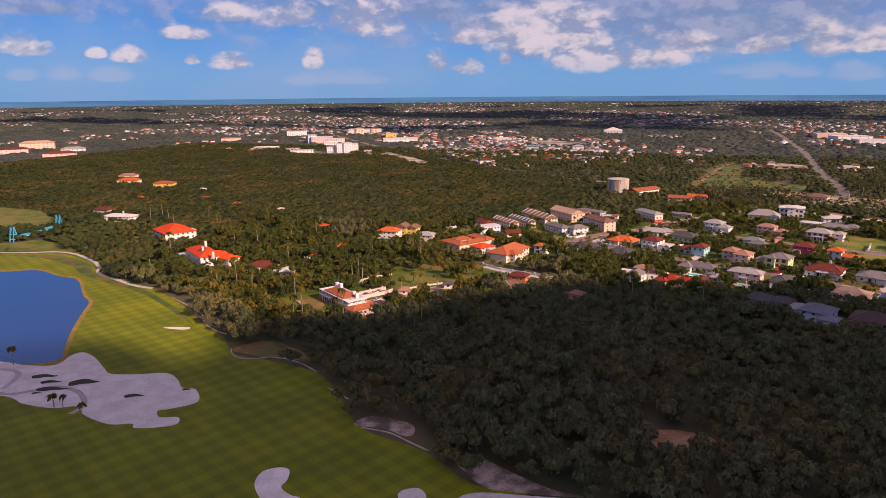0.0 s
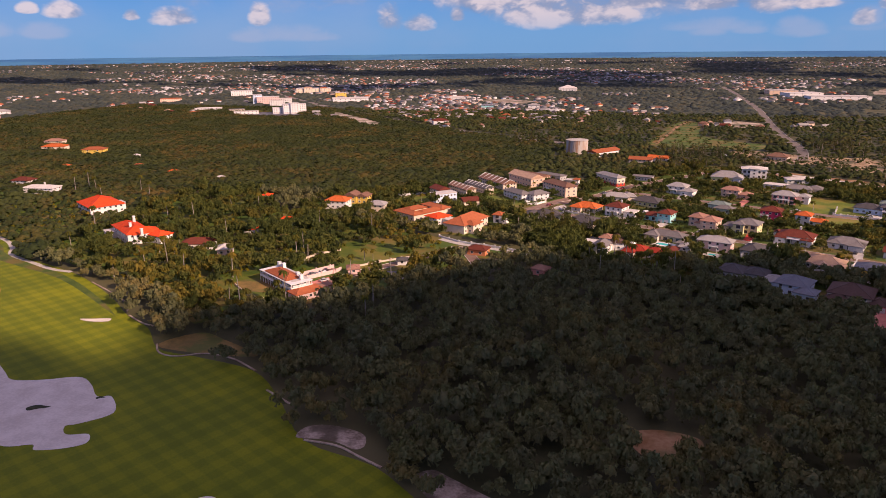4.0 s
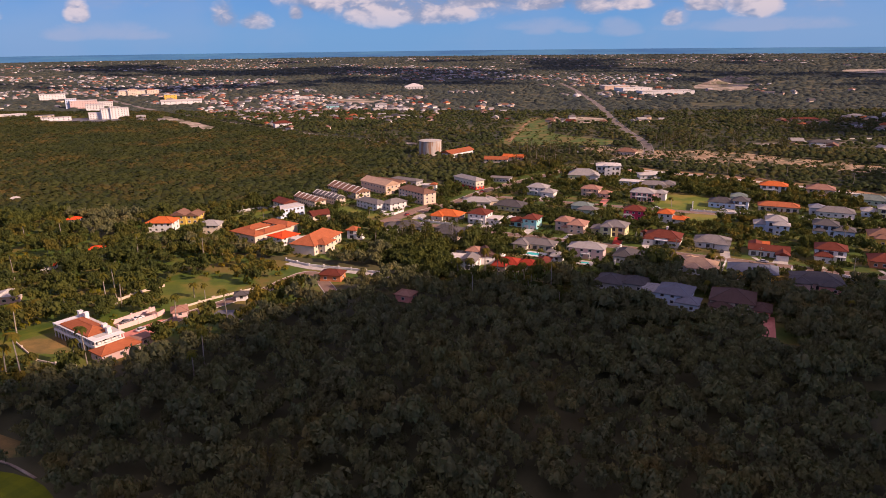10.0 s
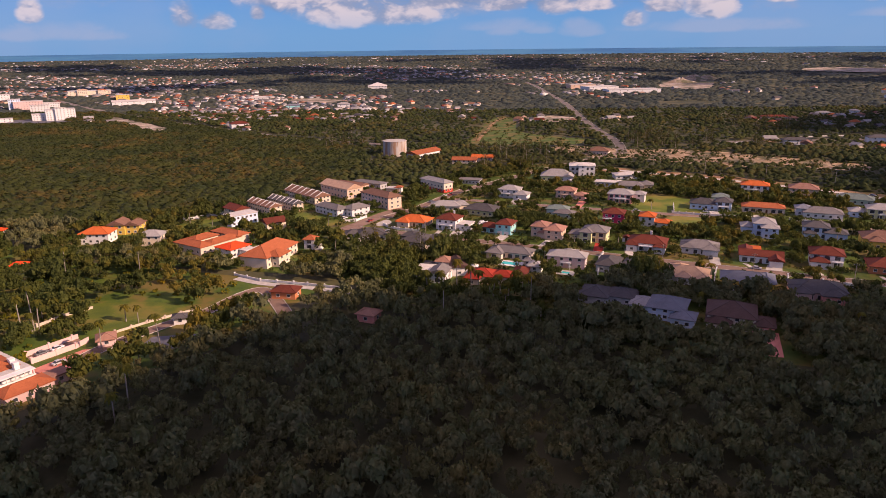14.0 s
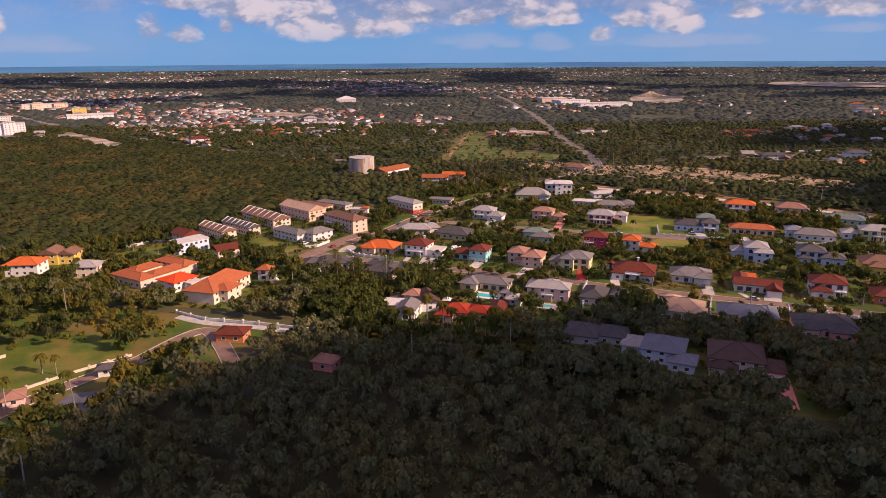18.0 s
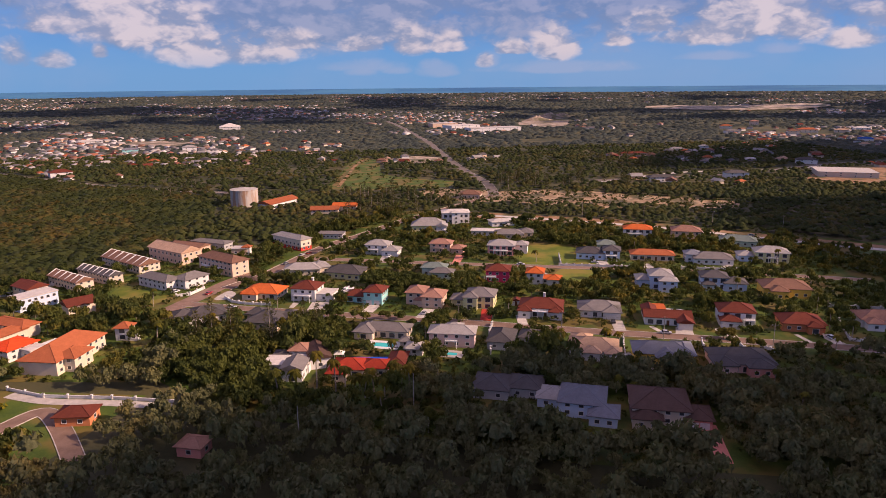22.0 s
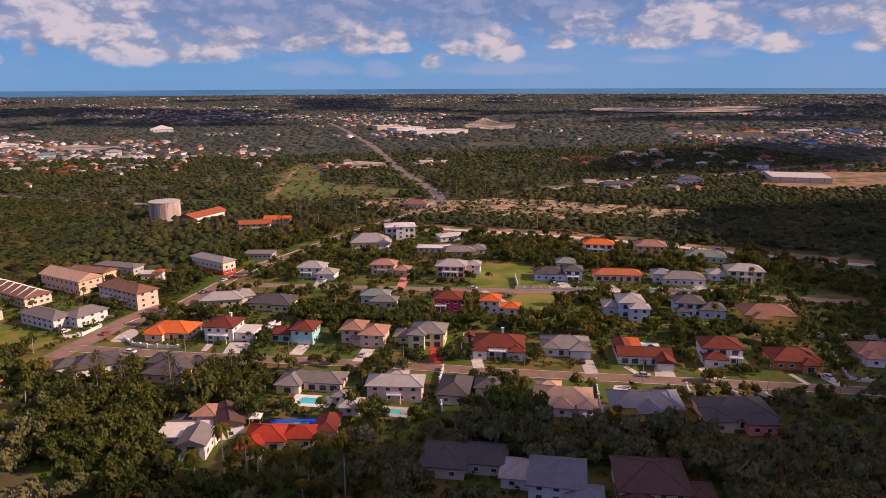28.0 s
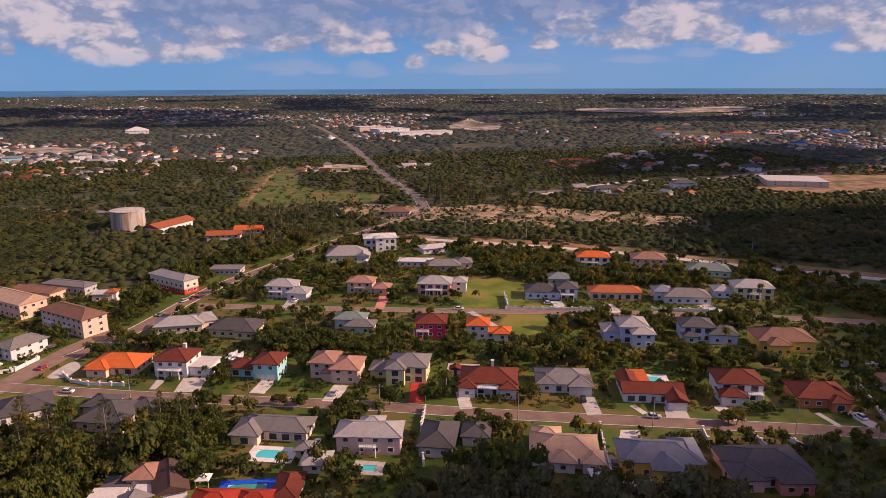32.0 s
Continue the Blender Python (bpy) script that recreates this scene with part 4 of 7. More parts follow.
def blue_bridge():
    b = thing("footbridge", "blue-painted steel footbridge with two pointed frames", "bridge", pose(-459, 236, 0, 0, 0, 104))
    for x in (-24, 26):
        for s in (-1.4, 1.4):
            bm = bmesh.new()
            for q in (-2.6, 2.6):
                w = bm.verts.new
                a = [w((x + q + d, s, 0)) for d in (-0.35, 0.35)]
                c = [w((x + d, s, 11)) for d in (-0.35, 0.35)]
                e = [w((x + q + d, s + 0.5, 0)) for d in (-0.35, 0.35)]
                g = [w((x + d, s + 0.5, 11)) for d in (-0.35, 0.35)]
                for f in ((a[0], a[1], c[1], c[0]), (e[1], e[0], g[0], g[1]), (a[1], e[1], g[1], c[1]), (e[0], a[0], c[0], g[0])):
                    bm.faces.new(f)
            box(bm, x - 1.4, s, 5, x + 1.4, s + 0.5, 5.5)
            part("pylon", bm, M_BLUE, b)
    part("deck", boxed(-26, -1.5, 1.6, 28, 1.5, 2.1), M_CONCRETE, b)
    for s in (-1.55, 1.45):
        bm = boxed(-24, s, 3.0, 26, s + 0.12, 3.2)
        for k in range(18):
            box(bm, -24 + k * 2.9, s, 2.1, -23.85 + k * 2.9, s + 0.1, 3.0)
        box(bm, -16, s - 0.02, 2.2, 22, s + 0.05, 3.4)
        part("railing", bm, M_BLUE, b)


blue_bridge()
# ---------------------------------------------------------------- houses


def roof_mesh(w, d, h, kind, over=0.7, thick=0.22):
    """A roof over a w x d plan, its eaves at z = 0: hip, gable (ridge along x), gable_y, flat."""
    bm = bmesh.new()
    a, b = w / 2 + over, d / 2 + over
    if kind == "flat":
        box(bm, -a + 0.3, -b + 0.3, 0, a - 0.3, b - 0.3, 0.35)
        return bm
    e = [bm.verts.new(c) for c in ((-a, -b, 0), (a, -b, 0), (a, b, 0), (-a, b, 0))]
    u = [bm.verts.new(c) for c in ((-a, -b, -thick), (a, -b, -thick), (a, b, -thick), (-a, b, -thick))]
    if kind == "hip":
        if a >= b:
            k = max(a - b, 0.02)
            r = [bm.verts.new((-k, 0, h)), bm.verts.new((k, 0, h))]
            fs = [(e[0], e[1], r[1], r[0]), (e[1], e[2], r[1]), (e[2], e[3], r[0], r[1]), (e[3], e[0], r[0])]
        else:
            k = b - a
            r = [bm.verts.new((0, -k, h)), bm.verts.new((0, k, h))]
            fs = [(e[1], e[2], r[1], r[0]), (e[2], e[3], r[1]), (e[3], e[0], r[0], r[1]), (e[0], e[1], r[0])]
    elif kind == "gable":
        r = [bm.verts.new((-a, 0, h)), bm.verts.new((a, 0, h))]
        fs = [(e[0], e[1], r[1], r[0]), (e[2], e[3], r[0], r[1]), (e[1], e[2], r[1]), (e[3], e[0], r[0])]
    else:
        r = [bm.verts.new((0, -b, h)), bm.verts.new((0, b, h))]
        fs = [(e[1], e[2], r[1], r[0]), (e[3], e[0], r[0], r[1]), (e[0], e[1], r[0]), (e[2], e[3], r[1])]
    for f in fs:
        bm.faces.new(f)
    for k in range(4):
        bm.faces.new((u[k], u[(k + 1) % 4], e[(k + 1) % 4], e[k]))
    bm.faces.new(u[::-1])
    return bm


def ridge_mesh(w, d, h, kind, over=0.7):
    """The raised caps along ridge and hips."""
    bm = bmesh.new()
    a, b = w / 2 + over, d / 2 + over
    k = max(abs(a - b), 0.02)
    if kind == "hip":
        r = [Vector((-k, 0, h)), Vector((k, 0, h))] if a >= b else [Vector((0, -k, h)), Vector((0, k, h))]
        c = [Vector((-a, -b, 0)), Vector((a, -b, 0)), Vector((a, b, 0)), Vector((-a, b, 0))]
        lines = [(r[0], r[1])] + ([(c[0], r[0]), (c[3], r[0]), (c[1], r[1]), (c[2], r[1])] if a >= b else [(c[0], r[0]), (c[1], r[0]), (c[2], r[1]), (c[3], r[1])])
    elif kind == "gable":
        lines = [(Vector((-a, 0, h)), Vector((a, 0, h)))]
    else:
        lines = [(Vector((0, -b, h)), Vector((0, b, h)))]
    for p, q in lines:
        s = (q - p).cross(Vector((0, 0, 1))).normalized() * 0.16
        v = [bm.verts.new(x) for x in (p - s, p + s, p + Vector((0, 0, 0.14)), q - s, q + s, q + Vector((0, 0, 0.14)))]
        for f in ((0, 3, 5, 2), (1, 2, 5, 4), (0, 1, 4, 3), (0, 2, 1), (3, 4, 5)):
            bm.faces.new([v[i] for i in f])
    bmesh.ops.recalc_face_normals(bm, faces=bm.faces)
    return bm


def frame_mesh(w, h, t=0.12):
    """A window frame: one ring, a little proud of the wall, with a deeper sill."""
    bm = bmesh.new()
    rings = []
    for y in (-0.09, 0.03):
        o = [bm.verts.new(c) for c in ((-w / 2, y * (1.6 if y < 0 else 1), 0), (w / 2, y * (1.6 if y < 0 else 1), 0), (w / 2, y, h), (-w / 2, y, h))]
        n = [bm.verts.new(c) for c in ((-w / 2 + t, y, t), (w / 2 - t, y, t), (w / 2 - t, y, h - t), (-w / 2 + t, y, h - t))]
        rings.append((o, n))
    (a, b), (c, d) = rings
    for k in range(4):
        j = (k + 1) % 4
        bm.faces.new((a[k], a[j], b[j], b[k])), bm.faces.new((c[j], c[k], d[k], d[j]))
        bm.faces.new((a[j], a[k], c[k], c[j])), bm.faces.new((b[k], b[j], d[j], d[k]))
    bmesh.ops.recalc_face_normals(bm, faces=bm.faces)
    return mesh_of("window", bm, M_FRAME)


WIN, PANE = frame_mesh(1.5, 1.35), mesh_of("pane", boxed(-0.66, -0.035, 0.1, 0.66, -0.015, 1.25), M_GLASS)
WIN_BIG, PANE_BIG = frame_mesh(2.4, 2.1), mesh_of("pane", boxed(-1.1, -0.035, 0.1, 1.1, -0.015, 2.0), M_GLASS)


def door_mesh():
    bm = boxed(-0.55, -0.07, 0, 0.55, 0.02, 2.15)
    box(bm, -0.4, -0.1, 1.2, 0.4, -0.07, 1.95), box(bm, -0.4, -0.1, 0.2, 0.4, -0.07, 1.0)
    return mesh_of("door", bm, surface("door_wood", (0.10, 0.045, 0.02), (0.18, 0.08, 0.04), scale=1.5))


def garage_mesh():
    bm = bmesh.new()
    for k in range(4):
        box(bm, -1.3, -0.06 - 0.02 * (k % 2), 0.55 * k, 1.3, 0.02, 0.55 * k + 0.52)
    return mesh_of("garage_door", bm, M_FRAME)


DOOR, GARAGE = door_mesh(), garage_mesh()


def block(h, w, d, eave, kind, wall, roof, x=0.0, y=0.0, a=0.0, z=0.0, pitch=0.42, win="fr", big=False, over=0.7, roof_label="", wall_label="", doors=0, garage=0, gap=3.3):
    """One volume of a house: wall, roof, ridge caps, windows with panes, doors; at (x, y) in the house's own plan."""
    m = pose(x, y, z, 0, 0, a)
    body = boxed(-w / 2, -d / 2, -0.3, w / 2, d / 2, eave)
    rise_by = (min(w, d) / 2 + over) * pitch
    if kind in ("gable", "gable_y"):
        s = (d if kind == "gable" else w) / 2
        top = rise_by * s / (s + over) * 1.0
        for q in (-1, 1):
            if kind == "gable":
                t = [body.verts.new(c) for c in ((q * w / 2, -s, eave), (q * w / 2, s, eave), (q * w / 2, 0, eave + top), (q * (w / 2 - 0.2), -s, eave), (q * (w / 2 - 0.2), s, eave), (q * (w / 2 - 0.2), 0, eave + top))]
            else:
                t = [body.verts.new(c) for c in ((-s, q * d / 2, eave), (s, q * d / 2, eave), (0, q * d / 2, eave + top), (-s, q * (d / 2 - 0.2), eave), (s, q * (d / 2 - 0.2), eave), (0, q * (d / 2 - 0.2), eave + top))]
            for f in ((0, 1, 2), (5, 4, 3), (0, 2, 5, 3), (1, 4, 5, 2)):
                body.faces.new([t[i] for i in f])
        bmesh.ops.recalc_face_normals(body, faces=body.faces)
    o = part("wall", body, wall, h, wall_label)
    o.matrix_basis = m
    r = part("roof", roof_mesh(w, d, rise_by, kind, over), roof, h, roof_label)
    r.matrix_basis = m @ pose(0, 0, eave + 0.02)
    if kind != "flat":
        c = part("ridge_cap", ridge_mesh(w, d, rise_by, kind, over), roof, r)
    floors = max(1, round(eave / 3.0))
    step = eave / floors
    sides = {"f": (w, -d / 2, 0), "r": (d, w / 2, 90), "b": (w, d / 2, 180), "l": (d, -w / 2, -90)}
    for side in win:
        run, off, turn_to = sides[side]
        n = max(1, int((run - 1.2) // gap))
        for fl in range(floors):
            for k in range(n):
                u = (k - (n - 1) / 2) * (run - 1.0) / n
                ground_front = side == "f" and fl == 0
                q = pose(0, 0, 0, 0, 0, turn_to) @ pose(u, off if side == "f" else (-abs(off)), 0)
                if ground_front and doors and k == n // 2:
                    share("door", DOOR, h, m @ q)
                    continue
                if ground_front and garage and k >= n - garage:
                    share("garage_door", GARAGE, h, m @ q)
                    continue
                if big and side == "f":
                    f = share("window", WIN_BIG, h, m @ q @ pose(0, 0, fl * step + 0.35))
                    share("pane", PANE_BIG, f, Matrix())
                else:
                    f = share("window", WIN, h, m @ q @ pose(0, 0, fl * step + 0.95))
                    share("pane", PANE, f, Matrix())
    return m


def plot(x, y, w, d, ang):
    ROOMS.append((x, y, w, d, radians(ang)))


def house(label, mx, my, w, d, ang, eave, kind, wall, roof, group="", name="house", category="house", lot=1.5, **more):
    """A house whose front wall's middle is at (mx, my); front faces its own -y."""
    c = pose(mx, my, 0, 0, 0, ang)
    h = thing(name, label, category, c @ pose(0, d / 2, 0), group)
    block(h, w, d, eave, kind, WALLS[wall], ROOFS[roof], **more)
    at = (c @ pose(0, d / 2, 0)).translation
    plot(at.x, at.y, w + 2 * lot, d + 2 * lot, ang)
    return h


def wing(h, w, d, eave, kind, wall, roof, x, y, a=0.0, **more):
    """A further volume, its middle at (x, y) from the house's middle."""
    block(h, w, d, eave, kind, WALLS[wall], ROOFS[roof], x=x, y=y, a=a, **more)
    at = h.matrix_world @ Vector((x, y, 0))
    plot(at.x, at.y, w + 2, d + 2, math.degrees(h.matrix_world.to_euler().z) + a)


def porch(h, w, d, y_front, z, x=0.0, n=4, top=0.3, mat=None, rail=True):
    """A columned porch or balcony standing before the front wall at y_front."""
    mat = mat or M_WHITE
    p = part("porch_roof", boxed(x - w / 2, y_front - d, z, x + w / 2, y_front - 0.02, z + top), mat, h)
    for k in range(n):
        u = x - w / 2 + 0.25 + k * (w - 0.5) / max(n - 1, 1)
        part("column", tube(bmesh.new(), u, y_front - d + 0.3, 0, z - 0.002, 0.2, 0.17), mat, h)
    if rail:
        bm = boxed(x - w / 2, y_front - d, z + top + 0.75, x + w / 2, y_front - d + 0.12, z + top + 0.9)
        for k in range(int(w / 0.6)):
            box(bm, x - w / 2 + k * 0.6, y_front - d + 0.02, z + top, x - w / 2 + k * 0.6 + 0.14, y_front - d + 0.1, z + top + 0.75)
        part("balustrade", bm, mat, h)


def chimney(h, x, y, z0, z1, s=0.9, mat=None):
    bm = boxed(x - s / 2, y - s / 2, z0, x + s / 2, y + s / 2, z1)
    box(bm, x - s / 2 - 0.12, y - s / 2 - 0.12, z1 - 0.001, x + s / 2 + 0.12, y + s / 2 + 0.12, z1 + 0.22)
    part("chimney", bm, mat or M_WHITE, h)


def drive(label, a, b, w0, w1, mat, z=0.11):
    """A driveway from a to b, w0 wide there and w1 here."""
    a, b = Vector(a), Vector(b)
    s = (b - a).normalized()
    s = Vector((s.y, -s.x))
    pts = [tuple(a - s * w0 / 2), tuple(b - s * w1 / 2), tuple(b + s * w1 / 2), tuple(a + s * w0 / 2)]
    bm = slab(bmesh.new(), pts[::-1], 0.0, z)
    bmesh.ops.recalc_face_normals(bm, faces=bm.faces)
    tagged(new("driveway", mesh_of("driveway", bm, mat)), label, "driveway", kind="structure")
    ROADS.append((np.array([tuple(a), tuple(b)]), max(w0, w1) / 2))


def pool(label, x, y, w, d, ang, deck=M_CONCRETE, water=None):
    p = thing("swimming_pool", label, "pool", pose(x, y, 0, 0, 0, ang))
    bm = bmesh.new()
    for dims in ((-w / 2 - 2.2, -d / 2 - 2, 0, w / 2 + 2.2, -d / 2, 0.2), (-w / 2 - 2.2, d / 2, 0, w / 2 + 2.2, d / 2 + 2, 0.2), (-w / 2 - 2.2, -d / 2, 0, -w / 2, d / 2, 0.2), (w / 2, -d / 2, 0, w / 2 + 2.2, d / 2, 0.2)):
        box(bm, *dims)
    part("deck", bm, deck, p)
    pts = [(w / 2 * math.copysign(abs(math.cos(t)) ** 0.5, math.cos(t)), d / 2 * math.copysign(abs(math.sin(t)) ** 0.5, math.sin(t))) for t in (2 * math.pi * k / 24 for k in range(24))]
    part("basin", boxed(-w / 2, -d / 2, 0.0, w / 2, d / 2, 0.06), M_WHITE, p)
    part("water", slab(bmesh.new(), pts, 0.06, 0.12), water or M_POOL, p)
    plot(x, y, w + 5, d + 5, ang)


def garden_wall(label, line, high=1.1, posts=4.0, mat=None, name="garden_wall"):
    """A low rendered wall with piers."""
    g = thing(name, label, "wall")
    for p, q in zip(line, line[1:]):
        p, q = Vector(p), Vector(q)
        run = (q - p).length
        m = pose(p.x, p.y, 0, 0, 0, math.degrees(math.atan2(q.y - p.y, q.x - p.x)))
        o = part("panel", box(boxed(0, -0.1, -0.1, run, 0.1, high), -0.01, -0.16, high, run, 0.16, high + 0.1), mat or M_WHITE, g)
        o.matrix_basis = m
        for k in range(int(run // posts) + 1):
            o = part("pier", box(boxed(k * posts - 0.28, -0.28, -0.1, k * posts + 0.28, 0.28, high + 0.4), k * posts - 0.36, -0.36, high + 0.4, k * posts + 0.36, 0.36, high + 0.55), mat or M_WHITE, g)
            o.matrix_basis = m
# ---------------------------------------------------------------- the homes, row by row
ROW = "houses along the street"
h = house("cream bungalow under a bright orange hipped tile roof", -34, 348, 17, 12, -20, 3.0, "hip", "cream", "orange", ROW, big=True, doors=1)
wing(h, 7, 8, 3.0, "hip", "cream", "orange", -4, -4.5, win="fl")
h = house("white two-storey house with a dark red hipped roof", -14, 340.7, 11.5, 11, -21, 6.0, "hip", "white", "maroon", ROW, doors=1)
wing(h, 7, 9, 3.3, "flat", "white", "white", 9.4, 0.5, win="fr")
porch(h, 8, 2.2, -5.5, 3.0, n=4)
chimney(h, 2, 2, 6.5, 9.2)
h = house("turquoise two-storey house with a dark red roof", 17, 329.5, 8.4, 10, -21, 6.0, "hip", "teal", "maroon", ROW, garage=2, gap=2.8)
wing(h, 9.5, 8, 3.2, "hip", "teal", "maroon", -9.2, 1.2, win="f", big=True)
h = house("pale pink house of two hipped blocks with brown tiles", 35.5, 326.5, 8, 10, -21, 5.6, "hip", "peach", "pinkish", ROW)
wing(h, 9, 11, 5.2, "hip", "peach", "pinkish", 8.6, -3.2, win="fr")
wing(h, 5, 5, 3.2, "hip", "peach", "pinkish", 3.2, -5.2, win="", over=0.5)
h = house("cream two-storey house with arched windows and a grey roof", 62.5, 315.5, 12.5, 11, -21, 5.8, "hip", "lemon", "grey", ROW, big=True)
wing(h, 6, 7, 5.8, "hip", "lemon", "grey", -3.6, -4.5, win="fl", big=True)
wing(h, 7, 8, 3.0, "hip", "lemon", "grey", -9.5, 1.0, win="f")
h = house("long white house with a red tile roof and balcony", 85.5, 299.8, 17.5, 12, -21, 4.2, "hip", "white", "maroon", ROW, big=True, doors=1)
wing(h, 5, 5, 3.6, "hip", "white", "maroon", -6.5, -6.2, win="f")
wing(h, 5, 5, 3.6, "hip", "white", "maroon", 6.5, -6.2, win="f")
porch(h, 7, 2.5, -6, 3.0, n=4)
chimney(h, 1, 3, 5.5, 8.0)
h = house("white bungalow with a weathered grey hipped roof", 109.6, 294.7, 17, 12, -19, 3.2, "hip", "white", "grey", ROW, big=True)
wing(h, 7, 9, 3.2, "hip", "white", "grey", 5.0, -3.2, win="f", garage=2, gap=2.8)
wing(h, 6, 8, 3.2, "hip", "white", "grey", -5.6, -2.2, win="fl")
h = house("white bungalow with red tiles round a courtyard pool", 133.2, 280.8, 18, 8, -19, 3.4, "gable", "white", "maroon", ROW, doors=1, big=True)
wing(h, 5.5, 8, 3.2, "gable_y", "white", "maroon", -6.2, 7.5, win="l")
wing(h, 5.5, 9, 3.2, "gable_y", "white", "maroon", 6.2, -4.5, win="f", garage=1)
wing(h, 4.5, 10, 3.0, "flat", "white", "orange", -2.0, 9.0, win="")
h = house("white two-storey house with red hipped roofs", 160, 275.2, 13.5, 11, -22, 5.8, "hip", "white", "maroon", ROW, big=True)
wing(h, 7, 6, 3.4, "hip", "white", "maroon", -3.0, -6.8, win="fl")
porch(h, 4.5, 2.4, -5.5, 3.0, x=4.2, n=3)
h = house("orange-brown bungalow with a red tile roof", 181.6, 264, 15.5, 12, -20, 3.4, "hip", "orange", "maroon", ROW, doors=1)
wing(h, 5, 5, 3.2, "hip", "orange", "maroon", 3.5, -6, win="f", big=True)
h = house("white house with a pale red roof behind a garden wall", 215, 262, 16, 11, -21, 3.4, "hip", "white", "pinkish", ROW, big=True)
wing(h, 6, 6, 3.2, "hip", "white", "pinkish", -4, -6.5, win="f")
h = house("low white house in the shaded end of the street", 244, 262, 15, 11, -21, 3.4, "hip", "blue", "grey", ROW)

FRONT = "houses on the wooded side of the street"
h = house("bungalow with a dark grey hipped roof among trees", -52, 318, 15, 12, 18, 3.2, "hip", "white", "dark", FRONT)
wing(h, 8, 7, 3.2, "hip", "white", "dark", -8, 3, win="l")
h = house("bungalow with broad slate-grey hipped roofs", -29.4, 305.4, 14, 14, -22, 3.2, "hip", "beige", "dark", FRONT)
wing(h, 9, 9, 3.2, "hip", "beige", "dark", 8, 5, win="r")
wing(h, 8, 8, 3.2, "hip", "beige", "dark", -7, 6, win="l")
h = house("wide house with grey roofs round a pool terrace", 18.5, 287.5, 19, 8.5, -21, 3.2, "hip", "cream", "grey", FRONT, big=True)
wing(h, 7.5, 10, 3.2, "hip", "cream", "grey", -7, -2.5, win="fl", big=True)
house("small pool pavilion with a grey hipped roof", 26, 276, 4, 4.5, -20, 2.5, "hip", "cream", "grey", name="pavilion", category="pavilion", win="f", lot=0.3)
h = house("garden pavilion with a pale hipped roof", 28.3, 267.5, 6, 6, -18, 2.8, "hip", "white", "lightgrey", name="pavilion", category="pavilion", over=0.9, win="fl")
h = house("pale pink two-storey house with a white-grey roof", 43, 273.2, 17, 8.4, -17, 5.5, "hip", "pink", "lightgrey", FRONT)
wing(h, 6, 5, 5.5, "hip", "pink", "lightgrey", 0, 4.6, win="")
porch(h, 4.6, 1.6, -4.2, 2.8, n=2)
h = house("dark-roofed house deep in cloud shade", 60, 267, 9, 14, -22, 3.4, "hip", "grey", "dark", FRONT)
wing(h, 7, 8, 3.2, "hip", "grey", "dark", 10, 4, win="f")
h = house("white bungalow with beige hipped roofs", 91, 253.6, 17, 12, -22, 3.2, "hip", "white", "beige", FRONT)
wing(h, 6, 6, 3.2, "hip", "white", "beige", -0.5, -5.5, win="f")
wing(h, 5, 6, 3.2, "hip", "white", "beige", 7, -5.2, win="fr")
wing(h, 7, 6, 3.2, "hip", "white", "beige", -4.5, 6.5, win="")
h = house("yellow house with blue-grey metal hipped roofs", 112.5, 243, 19.5, 11, -19, 4.4, "hip", "yellow", "slate", FRONT, doors=1)
wing(h, 7, 9, 4.4, "hip", "yellow", "slate", 1.0, -4.5, win="f")
wing(h, 6, 12, 4.4, "hip", "yellow", "slate", 7.5, 1.0, win="fr")
part("terrace", boxed(-11, -12, 0, 1, -5.5, 0.5), M_CONCRETE, h)
h = house("large house with dark roofs and pink walls", 137, 232, 19.5, 14, -14, 3.4, "hip", "pink", "dark", FRONT, big=True)
wing(h, 8, 7, 3.6, "hip", "rose", "dark", 4, -7, win="f")
wing(h, 7, 8, 3.6, "hip", "pink", "dark", -7, -5, win="fl")
h = house("white house with pale blue-grey roofs among trees", 71, 211, 13, 13, -24, 4.8, "hip", "blue", "slate", FRONT)
wing(h, 8, 8, 3.4, "hip", "blue", "slate", 6.5, -6.5, win="fr")
wing(h, 10, 9, 3.2, "hip", "blue", "lightgrey", -8.5, 2.5, win="fl")
h = house("big shaded house with dark brown tiled roofs", 92, 203, 16, 15, -20, 5.0, "hip", "beige", "umber", FRONT)
wing(h, 7, 9, 3.2, "hip", "rose", "umber", 10.5, -3.8, win="f", garage=2, gap=2.6)
wing(h, 8, 8, 3.4, "hip", "beige", "umber", -4, -7, win="fl")
h = house("low house with slate roofs half hidden by trees", 47.5, 228, 11, 12, -22, 3.4, "hip", "grey", "dark", FRONT)
wing(h, 10, 10, 3.4, "hip", "grey", "dark", 10.5, 2, win="f")
h = house("white modern house of stepped blocks and pergolas", -14.5, 252, 7, 9, -12, 4.6, "gable_y", "white", "grey", FRONT, big=True)
wing(h, 7, 13, 4.2, "gable_y", "white", "umber", 5, 13, a=20, win="fl")
wing(h, 6.5, 7, 4.4, "hip", "white", "pinkish", -2, 16, win="fl")
wing(h, 7, 8, 3.2, "flat", "white", "white", -8.0, 6, win="f")
wing(h, 6, 5, 3.0, "flat", "white", "dark", -7.5, 13, win="l")
wing(h, 6, 8, 3.2, "flat", "white", "white", 1, 7, win="f")
for k in range(7):
    part("pergola_slat", boxed(-10 + k * 0.9, 6.5, 2.9, -9.7 + k * 0.9, 12.5, 3.05), M_WHITE, h)
h = house("house with bright red hipped roofs among palms", 4, 252, 11, 9, -14, 3.4, "hip", "beige", "red", FRONT, big=True)
